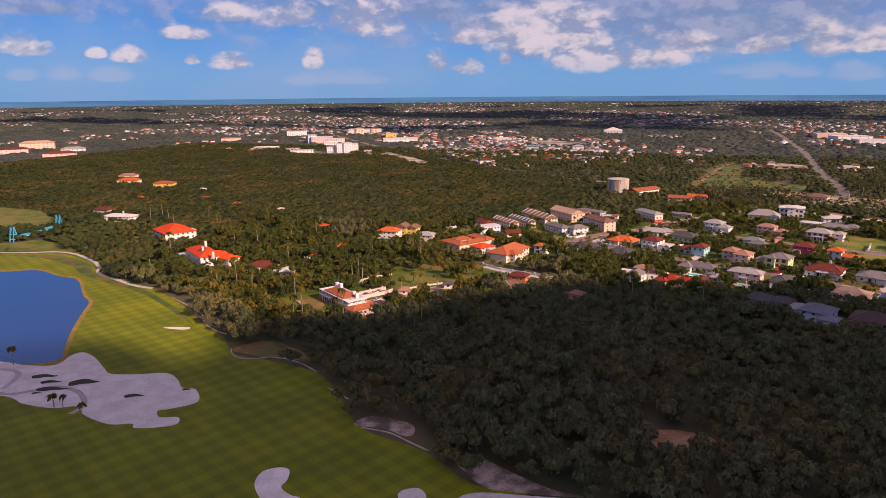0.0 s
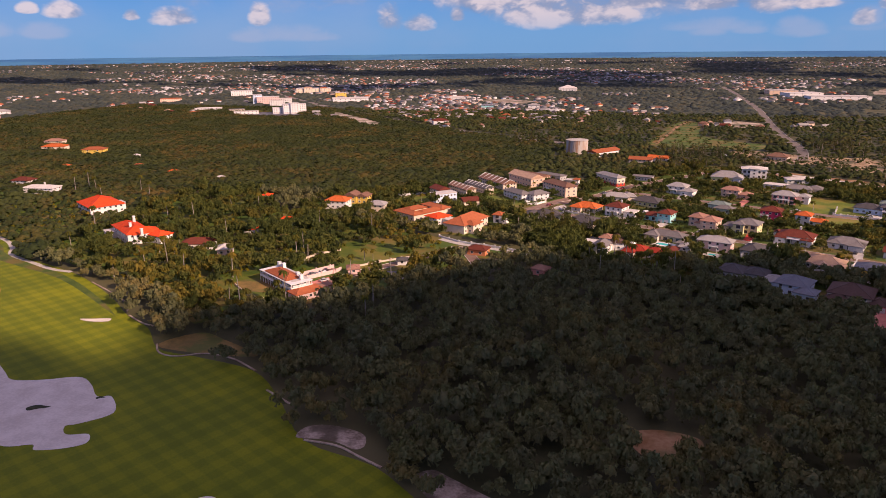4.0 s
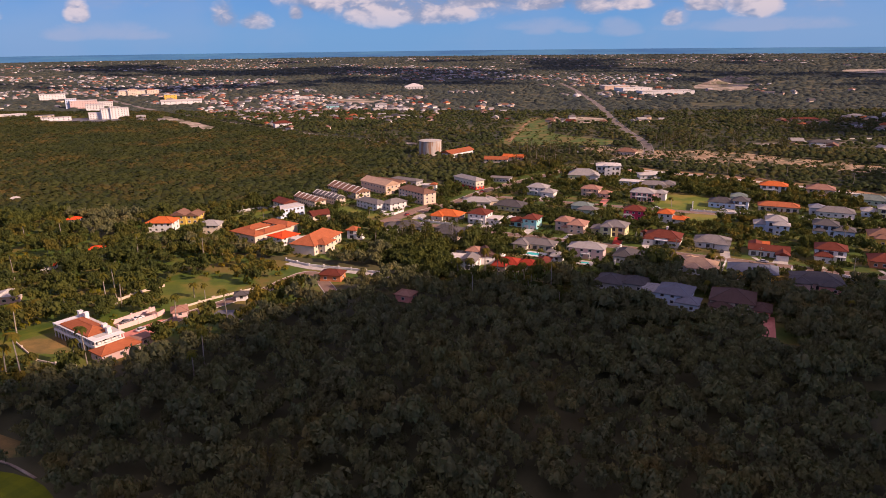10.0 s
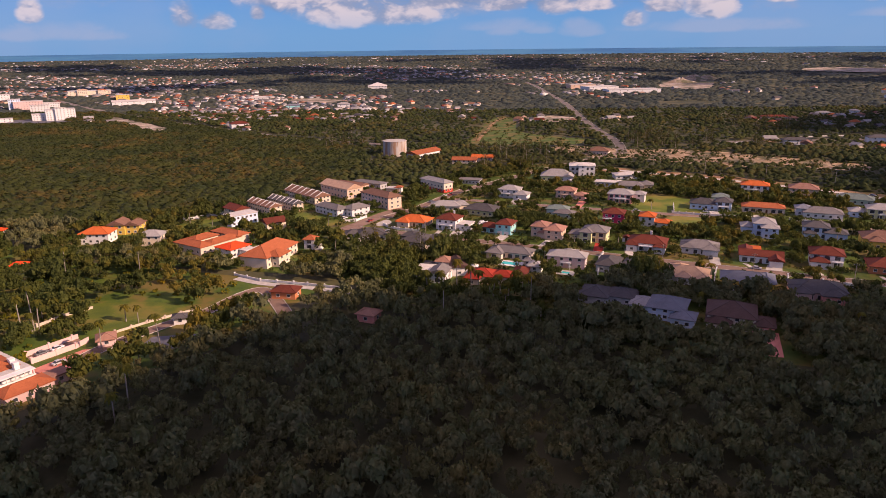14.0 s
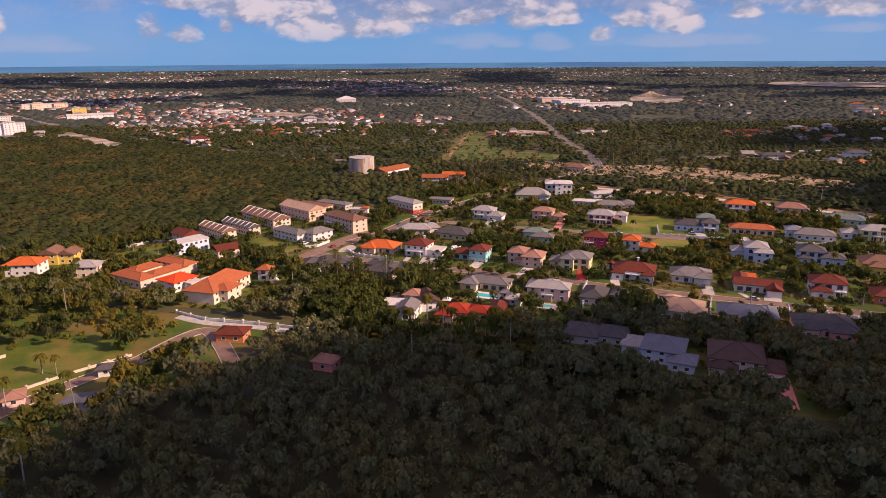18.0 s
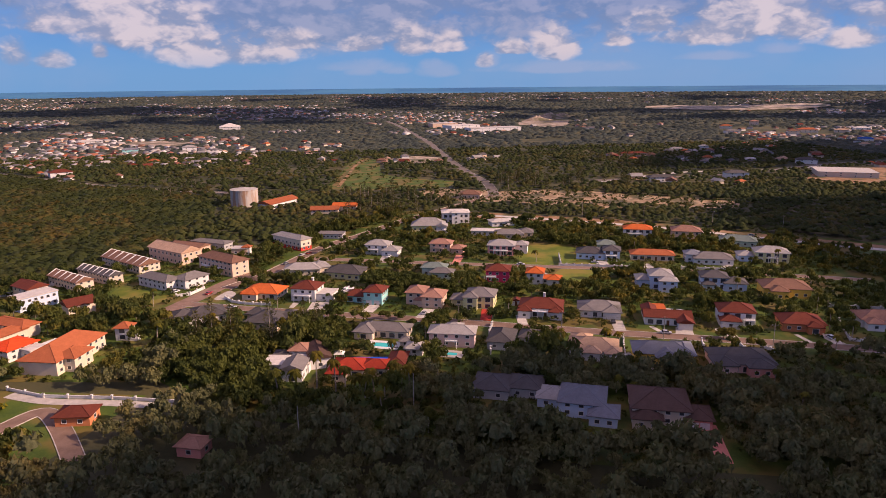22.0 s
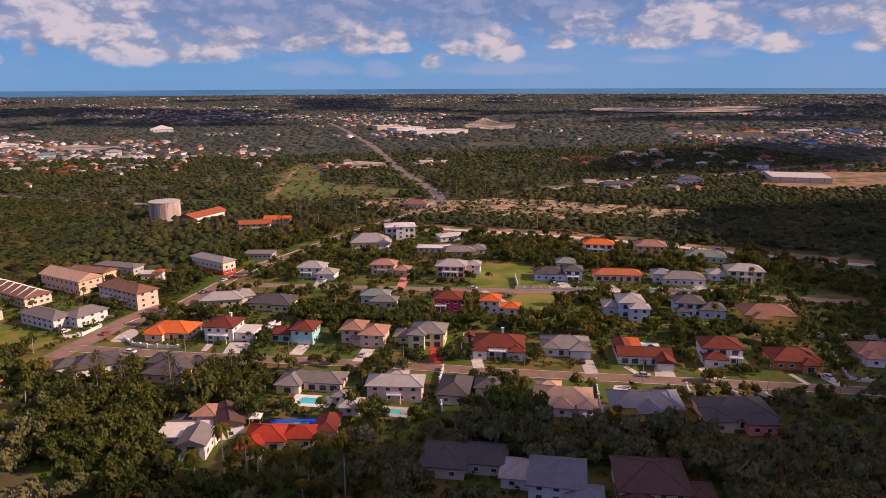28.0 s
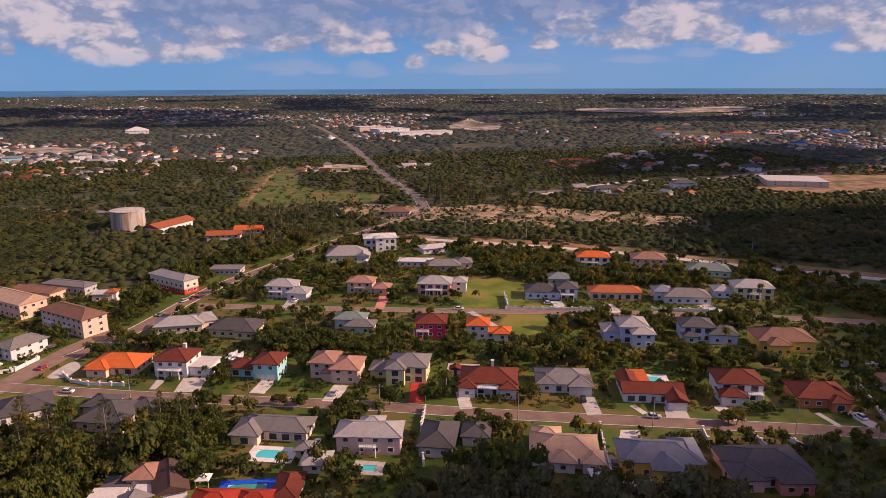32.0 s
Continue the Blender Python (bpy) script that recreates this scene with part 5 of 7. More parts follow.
wing(h, 9, 7, 3.4, "hip", "beige", "red", 9, 0.5, win="f")
wing(h, 5.5, 11, 3.4, "hip", "beige", "maroon", 15.5, 6, win="fr")
wing(h, 6, 7, 3.4, "hip", "beige", "red", -3, -5, win="f")

WEST = "houses by the terraces"
h = house("white two-storey house with a bright orange roof", -197, 312, 15, 11, 4, 5.6, "hip", "white", "orange", WEST)
h = house("yellow two-storey house with stepped brown gables", -194, 330, 9, 10, 4, 5.8, "gable_y", "yellow", "brown", WEST)
wing(h, 8, 10, 5.2, "gable_y", "yellow", "brown", 8, 1, win="fr")
h = house("cream two-storey house with a pale grey roof", -166, 308.6, 12, 9, 3, 5.4, "hip", "cream", "lightgrey", WEST)
h = house("long low villa with rust-red tiled wings round a court", -141, 296.5, 20, 8, -31, 4.3, "hip", "beige", "terracotta", WEST, pitch=0.36)
wing(h, 7.5, 18, 4.3, "hip", "cream", "terracotta", 6.3, 12, win="r", pitch=0.36)
wing(h, 7.5, 14, 4.3, "hip", "cream", "terracotta", -6.3, 10, win="l", pitch=0.36)
wing(h, 20, 7.5, 4.8, "hip", "cream", "terracotta", 0, 23, win="f", pitch=0.36)
h = house("white house with a glowing scarlet roof", -120.5, 289.5, 11, 12, -32, 4.5, "hip", "white", "scarlet", WEST, pitch=0.32)
wing(h, 5, 6, 3.4, "flat", "white", "white", 8, 2, win="fr")
h = house("big villa under a broad terracotta tile roof", -90, 284.5, 28, 14, 74, 5.2, "hip", "cream", "terracotta", WEST, doors=1, pitch=0.5)
wing(h, 10, 8, 5.2, "hip", "cream", "terracotta", -5, -7, win="fl")
h = house("small white turret house with an orange pyramid roof", -81.5, 303, 5.4, 5.2, -10, 5.2, "hip", "white", "terracotta", WEST, big=True, pitch=0.55)
wing(h, 3.5, 4, 3.2, "flat", "white", "white", 4.5, -1.0, win="f")
h = house("white gabled house with a dark red roof", -108, 340, 11, 9, 36, 4.6, "gable", "cream", "maroon", WEST)
TERR = "terraced houses"
h = house("long white two-storey terrace with a flat roof", -130, 352.6, 17, 9, 47, 6.0, "flat", "blue", "white", TERR, name="terrace", category="terrace house", gap=2.4, win="fl")
h = house("cream gabled terrace end with a dark red roof", -144, 368, 13, 9.5, -41, 5.8, "gable", "cream", "maroon", TERR, name="terrace", category="terrace house")


def striped(label, mx, my, w, d, ang, eave, wall, roof, n):
    """A terrace whose roof is cut by white party walls."""
    t = house(label, mx, my, w, d, ang, eave, "gable", wall, roof, TERR, name="terrace", category="terrace house", gap=2.6)
    top = (d / 2 + 0.7) * 0.42
    for k in range(n + 1):
        x = -w / 2 + k * w / n
        bm = bmesh.new()
        v = [bm.verts.new(c) for c in ((x - 0.25, -d / 2 - 0.8, eave - 0.1), (x - 0.25, d / 2 + 0.8, eave - 0.1), (x - 0.25, 0, eave + top + 0.5), (x + 0.25, -d / 2 - 0.8, eave - 0.1), (x + 0.25, d / 2 + 0.8, eave - 0.1), (x + 0.25, 0, eave + top + 0.5))]
        for f in ((0, 2, 1), (3, 4, 5), (0, 3, 5, 2), (1, 2, 5, 4), (0, 1, 4, 3)):
            bm.faces.new([v[i] for i in f])
        part("party_wall", bm, M_WHITE, t)
    return t


striped("brown-roofed terrace cut by white party walls", -131.4, 383.9, 26, 8.5, -43, 4.8, "cream", "brown", 5)
striped("far terrace with dark roof and white party walls", -120.3, 394, 28, 7.5, -42, 4.7, "beige", "dark", 6)
striped("tall terrace with brown tiles and white party walls", -113.7, 416.8, 37, 12, -45, 4.6, "cream", "brown", 6)
h = house("tall beige apartment block with a pale gabled roof", -93.2, 429.5, 30, 12, -43, 6.8, "gable", "peach", "beige", TERR, name="apartment_block", category="apartment", pitch=0.45, gap=3.6)
h = house("long apartment block with a grey roof", -75, 458, 25, 8, -32, 3.9, "hip", "grey", "grey", TERR, name="apartment_block", category="apartment", pitch=0.25)
wing(h, 22, 9, 4.2, "gable", "peach", "brown", -5, -13, win="f", pitch=0.3)
h = house("pink apartment house with a brown hipped roof", -61.2, 398.4, 28, 10.5, -45, 7.6, "hip", "peach", "brown", TERR, name="apartment_block", category="apartment")
porch(h, 4, 2, -5.25, 3.4, x=-7, n=2)
porch(h, 4, 2, -5.25, 3.4, x=5, n=2)
h = house("white two-storey pair with grey hipped roofs", -87.5, 375.9, 21.5, 8.5, -41, 4.7, "hip", "white", "grey", TERR)
wing(h, 9, 14, 4.7, "hip", "white", "grey", 12, 9, win="fr")

BACK = "houses along the back street"
h = house("bungalow with pale grey roofs in two wings", -16, 385, 18, 10, -4, 3.4, "hip", "beige", "lightgrey", BACK)
wing(h, 9, 10, 3.4, "hip", "cream", "lightgrey", 8, 3, a=20, win="fr")
h = house("bungalow with broad dark grey hipped roofs", 4.4, 374.5, 18, 12, -20, 3.4, "hip", "lemon", "dark", BACK)
wing(h, 8, 9, 3.4, "hip", "lemon", "dark", 6, -3, win="fr")
h = house("white two-storey house with a pale grey roof", 24.5, 423, 13, 10, -21, 5.6, "hip", "white", "lightgrey", BACK)
wing(h, 9, 9, 3.4, "hip", "white", "lightgrey", 9, -3.5, win="f", garage=1)
porch(h, 7, 2, -5, 3.0, x=-2, n=4)
h = house("peach two-storey house with a brown hipped roof", 61.3, 419.4, 12, 9, -21, 5.6, "hip", "peach", "pinkish", BACK)
wing(h, 7, 8, 3.4, "hip", "peach", "pinkish", 10.5, -2, win="f")
porch(h, 5, 1.8, -4.5, 3.0, n=3, mat=WALLS["peach"])
h = house("white villa with tall columns and a pale roof", 94.5, 407, 15, 11, -20, 5.8, "hip", "rose", "lightgrey", BACK, big=True)
wing(h, 7, 8, 5.0, "hip", "white", "lightgrey", 11, 5, win="f")
porch(h, 8, 2.6, -5.5, 3.1, n=5)
h = house("pale green bungalow with a grey-green roof", 50.4, 371.5, 12, 8, -20, 4.4, "hip", "palegreen", "green", BACK)
wing(h, 11, 7, 3.4, "hip", "palegreen", "grey", 5, -5.5, win="f")
h = house("magenta two-storey house with a dark red roof", 79.8, 353.6, 11.5, 10, -18, 6.0, "hip", "magenta", "maroon", BACK, gap=2.8)
porch(h, 5, 1.8, -5, 3.0, x=-3, n=3)
h = house("white two-storey house with an orange hipped roof", 97, 347.2, 8, 9, -20, 5.8, "hip", "white", "orange", BACK)
wing(h, 6, 7, 3.2, "hip", "white", "orange", 9.5, -2, win="f")
wing(h, 5, 5, 3.0, "gable", "white", "orange", 5.0, -1, win="f")
h = house("grey-blue house with a dark hipped roof", 141, 388.5, 15, 11, -22, 3.6, "hip", "blue", "dark", BACK)
wing(h, 9, 10, 5.4, "hip", "blue", "dark", 11.5, 0, win="fr", big=True)
porch(h, 6, 2, -5.5, 2.8, x=11.5, n=3)
h = house("long cream bungalow with an orange-brown roof", 173.5, 379.3, 23, 9, -19, 3.4, "hip", "cream", "terracotta", BACK, big=True, doors=1)
h = house("grey bungalow with a slate roof and bay", 201.3, 364.5, 20, 11, -20, 3.4, "hip", "white", "grey", BACK)
wing(h, 8, 8, 4.4, "hip", "white", "slate", -10, 3, win="fl")
h = house("cream two-storey house with white balconies", 233.8, 362, 17, 11, -23, 5.8, "hip", "lemon", "lightgrey", BACK, big=True)
wing(h, 8, 9, 3.4, "hip", "blue", "lightgrey", -13, 0, win="f")
porch(h, 5, 2, -5.5, 3.0, n=3)
h = house("tall white house with stepped pale blue-grey roofs", 153.4, 328, 10.5, 11, -18, 6.6, "hip", "blue", "lightgrey", BACK, big=True)
wing(h, 8, 6, 5.6, "hip", "blue", "lightgrey", 2.5, -7.5, win="fr")
wing(h, 6, 9, 4.0, "hip", "blue", "lightgrey", -8, 1, win="fl")
h = house("white house with slate-grey roofs", 178, 323.5, 12, 10, -22, 5.8, "hip", "blue", "dark", BACK, big=True)
wing(h, 10, 9, 4.0, "hip", "blue", "dark", 9, -3, win="fr")
wing(h, 5, 4, 3.2, "hip", "blue", "dark", -3, -6.5, win="f")
h = house("wide yellow-brown house with brown hipped roofs", 203, 305, 20, 13, -20, 4.4, "hip", "yellow", "brown", BACK)
wing(h, 7, 7, 4.2, "hip", "yellow", "brown", -4, -7, win="fl")
h = house("white two-storey house with an orange roof", 189.4, 433.6, 17, 10, -21, 5.8, "hip", "white", "orange", BACK, big=True)
porch(h, 9, 2, -5, 3.0, x=-2, n=4)
h = house("pinkish brick two-storey house with a red-brown roof", 216, 421.7, 17, 12, -22, 5.8, "hip", "peach", "pinkish", BACK)
h = house("low house with a dark green roof in shade", 238, 401, 20, 11, -28, 3.4, "hip", "palegreen", "green", BACK)
h = house("white three-storey villa with a bayed front", 85.7, 503.6, 19, 12, -6, 7.5, "hip", "white", "white", BACK, pitch=0.25, big=True)
wing(h, 6, 5, 8.2, "hip", "white", "white", 0, -7, win="flr", pitch=0.25)
h = house("wide house with steep pale grey roofs", 62.7, 480, 22, 13, -10, 4.0, "hip", "lemon", "lightgrey", BACK, pitch=0.6)
wing(h, 7, 8, 4.2, "gable_y", "white", "lightgrey", 9, -5, win="f")
h = house("white flat bungalow with a bright pale roof", 116, 487, 16, 10, 4, 3.2, "hip", "white", "white", BACK, pitch=0.25)
h = house("long low white house with a bleached roof", 97, 460, 18, 8, -20, 3.2, "hip", "white", "white", BACK, pitch=0.2)
h = house("bungalow with weathered grey roofs in two wings", 109.4, 447.3, 18, 10, -14, 3.2, "hip", "beige", "grey", BACK)
wing(h, 9, 10, 3.2, "hip", "beige", "grey", 11, 5, win="f")
h = house("small house with a grey-green roof behind shrubs", 158, 408, 10, 9, -20, 3.2, "hip", "palegreen", "green", BACK)
h = house("three-storey apartment house, cream above and red below", -27.5, 449, 26, 8, -48, 4.4, "hip", "cream", "lightgrey", BACK, name="apartment_block", category="apartment", z=2.4)
block(h, 26, 8, 2.35, "flat", WALLS["red"], WALLS["cream"], over=0.3)
h = house("small cream villa with white railings among trees", -54, 437, 9, 7, -10, 3.6, "flat", "peach", "white", BACK)
wing(h, 4, 4, 4.6, "hip", "white", "terracotta", 4, -1, win="f")
h = house("long low school block with a red roof", -38, 600, 35, 14, 54, 4.2, "gable", "white", "terracotta", BACK, pitch=0.3)
h = house("pair of blocks with orange stepped roofs", -6, 549, 20, 9, -6, 5.0, "gable", "cream", "terracotta", BACK)
wing(h, 18, 9, 5.0, "gable", "cream", "orange", 14, 14, a=-10, win="fr")
h = house("brown-roofed hall beside the cleared strip", 115.3, 605, 18, 13, -20, 3.8, "hip", "beige", "brown", BACK)
h = house("half-built concrete shell with bare columns", -2, 470, 16, 9, -15, 3.0, "flat", "grey", "grey", BACK, name="building_shell", category="ruin", gap=2.2)

PARK = "villas of the wooded park"
man = house("white colonial mansion with deep two-storey verandas and a terracotta roof", -149.85, 158.85, 25, 8.6, -31.5, 5.2, "flat", "white", "white", PARK, name="mansion", category="mansion", over=0.3, win="lr", lot=5.0)
for z, name in ((2.7, "veranda_floor"), (5.2, "veranda_roof")):
    for dims in ((-15.2, -6.7, z, 15.2, -4.32, z + 0.3), (-15.2, -4.3, z, -12.52, 4.3, z + 0.3), (12.52, -4.3, z, 15.2, 4.3, z + 0.3)):
        part(name, boxed(*dims), M_WHITE, man)
for k in range(13):
    part("column", tube(bmesh.new(), -14.9 + k * 2.483, -6.45, 0, 5.19, 0.2, 0.18), M_WHITE, man)
for u in (-14.9, 14.9):
    for k in range(4):
        part("column", tube(bmesh.new(), u, -4.0 + k * 2.6, 0, 5.19, 0.2, 0.18), M_WHITE, man)
for z in (0.2, 2.95):
    for k in range(9):
        f = share("window", WIN_BIG, man, pose(-11 + k * 2.75, -4.3, z))
        share("pane", PANE_BIG, f, Matrix())
for dims in ((-15.1, -6.62, 3.0, 15.1, -6.54, 3.75), (15.02, -6.5, 3.0, 15.1, 4.2, 3.75), (-15.1, -6.5, 3.0, -15.02, 4.2, 3.75)):
    part("balustrade", boxed(*dims), M_WHITE, man)
crest = part("upper_roof", roof_mesh(19.5, 8.0, 1.6, "hip", 0.4), ROOFS["terracotta"], man, "low hipped roof of terracotta tiles")
crest.matrix_basis = pose(-0.6, -1.7, 5.85)
part("ridge_cap", ridge_mesh(19.5, 8.0, 1.6, "hip", 0.4), ROOFS["terracotta"], crest)
for x, y in ((-12.6, 2.6), (-9.2, 3.1), (7.6, 1.2), (11.4, 0.6)):
    chimney(man, x, y, 5.5, 7.7, 1.5)
wing(man, 7.5, 14, 3.2, "hip", "pink", "terracotta", 19.3, -1.6, win="fr", over=0.5, pitch=0.36)
wing(man, 5, 6, 2.8, "flat", "pink", "pinkish", 18.2, 8.6, win="r")
h = house("park pavilion with a terracotta roof and white wall", -125, 185.5, 5.5, 6, 28, 2.7, "hip", "pink", "pinkish", PARK, name="pavilion", category="pavilion")
h = house("small white gatehouse with a dark roof", -107.5, 205.3, 4.5, 3.5, 15, 2.8, "hip", "white", "dark", PARK, name="gatehouse", category="gatehouse", over=0.9)
h = house("red-brown lodge with white trim", -76, 232, 10, 7, -6, 3.2, "hip", "orange", "maroon", PARK)
h = house("white park villa with scarlet roofs and tall chimneys", -282, 206, 30, 13, -33, 6.2, "hip", "white", "scarlet", PARK, name="villa", category="villa", win="fr")
wing(h, 10, 15, 5.8, "hip", "white", "scarlet", 11, 4, win="fr")
wing(h, 11, 9, 4.6, "hip", "white", "scarlet", 18, 10, a=20, win="fr")
wing(h, 9, 7, 3.4, "flat", "white", "white", -12, -8, win="fl")
chimney(h, -8, 4, 6.5, 11, 1.4), chimney(h, 6, -2, 7, 10.5, 1.3), chimney(h, 20, 0, 5.5, 9.5, 1.3)
h = house("white park villa with an orange-red hipped roof", -357, 256, 28, 22, -30, 5.5, "hip", "white", "scarlet", PARK, name="villa", category="villa", big=True)
wing(h, 9, 8, 4.5, "flat", "white", "white", 2, 10, win="", z=0)
porch(h, 12, 3, -7, 3.2, x=-8, n=5)
h = house("low white lodge with a dark red roof", -226.6, 200.7, 17, 10, 20, 3.4, "hip", "white", "maroon", PARK, name="villa", category="villa")
h = house("distant villa with a red roof", -485, 320, 15, 10, 7, 4.5, "hip", "white", "maroon", PARK, name="villa", category="villa")
h = house("distant pale villa with a white roof", -443, 298, 26, 11, 9, 4.5, "hip", "white", "white", PARK, name="villa", category="villa", pitch=0.3)
chimney(h, 3, 0, 5, 8)
for lab, x, y, ro in (("scarlet-roofed garden pavilion among palms", -262, 330, "scarlet"), ("far villa with an orange roof in the trees", -520, 400, "orange"), ("far villa with terracotta wings", -455, 420, "terracotta"), ("far villa with an orange gable", -400, 400, "orange"), ("hidden bungalow with a scarlet roof", -210, 268, "scarlet"), ("tiny lodge with a scarlet roof", -218, 240, "scarlet"), ("white cottage in the woods", -340, 385, "white"), ("pale lodge in the woods", -500, 470, "white")):
    h = house(lab, x, y, 6.5, 5, 10, 2.4, "hip", "white", ro, PARK, name="villa", category="villa")
h = house("pale pink cottage beside the park wall", -205, 196, 8, 8, 30, 3.4, "hip", "pink", "white", PARK)

# driveways, pools, walls
for label, a, b, w0, w1, mat in (("grey concrete driveway", (36, 308), (41, 319), 5, 5, M_CONCRETE), ("bright red paved driveway", (62, 300), (66, 314), 4.5, 5, M_RED_DRIVE), ("pale concrete driveway", (76, 292), (78, 304), 4, 4, M_CONCRETE), ("pale concrete driveway", (112, 278), (115, 290), 4.5, 5, M_CONCRETE), ("pale concrete driveway", (135, 270), (138, 277), 7, 6, M_CONCRETE), ("pale concrete path", (127, 275), (126, 281), 2, 2, M_CONCRETE), ("grey concrete driveway", (152, 264), (151, 274), 4, 4, M_CONCRETE), ("long pale driveway", (187, 250), (186, 266), 4, 3, M_CONCRETE), ("pale concrete path", (177, 253), (177, 262), 1.8, 1.8, M_CONCRETE)):
    drive(label, a, b, w0, w1, mat)
for label, a, b, w0, w1, mat in (("concrete driveway by the turquoise house", (14, 320), (18, 329), 5, 5, M_CONCRETE), ("paved forecourt", (-8, 327), (-6, 338), 8, 8, M_CONCRETE), ("pale concrete path", (-19, 332), (-17, 339), 2, 3, M_CONCRETE), ("pink paved driveway", (99, 181), (104.5, 201), 4.5, 6.5, M_PINK_DRIVE), ("pale forecourt of the yellow house", (103, 256), (104, 248), 6, 6, M_CONCRETE), ("pale driveway", (208, 350), (207, 362), 6, 6, M_CONCRETE), ("pale driveway", (144, 372), (146, 384), 5, 5, M_CONCRETE), ("pale driveway", (27, 406), (30, 417), 5, 5, M_CONCRETE), ("curved red-brown drive", (66, 394), (72, 412), 4, 5, M_PINK_DRIVE), ("pale driveway", (104, 380), (112, 343), 3, 3, M_CONCRETE), ("pale driveway", (165, 362), (166, 374), 5, 5, M_CONCRETE)):
    drive(label, a, b, w0, w1, mat)
M_TURQ = glassy("green_pool_water", (0.04, 0.34, 0.26), 0.05)
pool("turquoise pool in a white-paved terrace", 18, 280, 8.5, 4, -21, M_WHITE)
pool("small turquoise pool with pale coping", 42, 266.5, 4, 2.6, -22)
pool("green pool with a bright blue deck", 11.5, 264.5, 9.5, 5, -10, M_DECK, M_TURQ)
pool("turquoise courtyard pool with white coping", 141, 297, 9, 4, -21, M_WHITE)
pool("turquoise pool beside a lawn", 84, 322, 7, 3, -20)
pool("pool between scarlet and terracotta roofs", -106, 304, 7, 4, -32, M_WHITE)
garden_wall("white garden wall with piers along the back street", [(120, 379), (140, 373), (161, 366)])
garden_wall("white garden wall with piers along the back street", [(181, 361), (204, 353)])
garden_wall("tall white boundary wall of the dark house", [(121, 379), (126, 398)], 2.0, 6)
garden_wall("white curved wall at the street corner", [(-50, 352), (-46, 345), (-40, 341), (-28, 337)])
garden_wall("white entrance wall with tall piers", [(-35, 326), (-28, 323), (-11, 316.5), (-4, 314)], 1.2, 3.5)
garden_wall("white boundary wall beside the pink house", [(56, 264), (60, 284), (64, 295)], 1.6, 3.0)
garden_wall("white fence line beside the beige bungalow", [(110, 271), (105.5, 260), (101, 247.5)], 1.3, 5)
garden_wall("white yard wall at the end of the street", [(204, 273), (192.5, 252.5), (200, 249)], 1.1, 5)
garden_wall("white wall of a far plot behind the street", [(212, 289), (232, 281), (244, 276)], 1.6, 5)
garden_wall("white wall beside the dark-roofed house", [(137, 261), (132, 249)], 1.3, 6)
garden_wall("white gate walls of the dark-roofed house", [(149, 255), (148, 248)], 1.2, 4)
garden_wall("white gate walls of the dark-roofed house", [(156, 252.5), (158, 246)], 1.2, 4)
garden_wall("white wall round the terrace parking", [(-73, 358.5), (-67, 360), (-62, 370)], 1.3, 5)
garden_wall("cream park wall with a coping", [(-128, 197), (-120, 207), (-106, 221)], 0.8, 6, WALLS["beige"])
garden_wall("pink wall round the mansion's parking yard", [(-143, 172), (-135, 184), (-133.5, 189.5)], 1.8, 8, WALLS["pink"])
garden_wall("pink wall round the mansion's parking yard", [(-148.5, 177), (-139, 192.5)], 1.6, 8, WALLS["pink"])
garden_wall("low stone wall in front of the mansion lawn", [(-176, 159), (-157, 144), (-136, 138)], 0.7, 9, WALLS["beige"])
h = house("small pale pink cottage deep in the trees", -39, 208, 7, 6, -20, 3.2, "hip", "rose", "pinkish", PARK)
garden_wall("cream park wall with a coping", [(-160, 202), (-156, 212), (-149, 221)], 1.0, 6, WALLS["beige"])
garden_wall("low white wall beside the lane", [(-106, 262), (-92, 254), (-70, 249), (-50, 243)], 1.0, 8)
garden_wall("white wall of the terrace yard", [(-170, 362), (-150, 378), (-128, 398)], 1.4, 8)
# ---------------------------------------------------------------- landmarks far off


def tank(x, y, r, high):
    t = thing("water_tank", "large pale cylindrical water tank with rust streaks", "tank", pose(x, y, 0))
    rust = surface("tank_paint", (0.40, 0.37, 0.34), (0.56, 0.52, 0.47), scale=0.25, stretch=(1, 1, 0.15), lean_to=(0.36, 0.20, 0.11), far=0.35)
    part("shell", tube(bmesh.new(), 0, 0, -0.5, high, r, r, 40), rust, t)
    part("rim", tube(bmesh.new(), 0, 0, high, high + 0.4, r + 0.25, r + 0.25, 40), rust, t)
    part("lid", tube(bmesh.new(), 0, 0, high + 0.4, high + 1.3, r, 0.5, 40), M_CONCRETE, t)
    plot(x, y, 2 * r + 4, 2 * r + 4, 0)


tank(-71, 612, 11, 13)


def big_block(label, x, y, w, d, ang, high, wall, name="office_block", category="building", gap=4.5, roof="white", kind="flat"):
    return house(label, x, y, w, d, ang, high, kind, wall, roof, "large buildings of the town", name, category, gap=gap, pitch=0.15)


h = big_block("white four-storey hospital block with a small pediment", -587, 952, 38, 20, 34, 15, "white", gap=3.6)
wing(h, 14, 6, 17.5, "gable_y", "white", "white", 0, -10, win="f", pitch=0.3)
wing(h, 20, 16, 9, "flat", "white", "white", -26, 6, win="f")
h = big_block("pink and white hospital wing in stepped blocks", -749, 1133, 44, 22, 33, 13, "pink", gap=4)
wing(h, 18, 18, 17, "flat", "blue", "white", -20, 4, win="f")
wing(h, 30, 18, 9, "flat", "white", "white", 32, 2, win="f")
h = big_block("white hospital wing between the main blocks", -694, 1076, 28, 18, 33, 11, "white", gap=4)
h = big_block("long white clinic with a pale flat roof", -933, 1320, 48, 22, 35, 12, "white", gap=5)
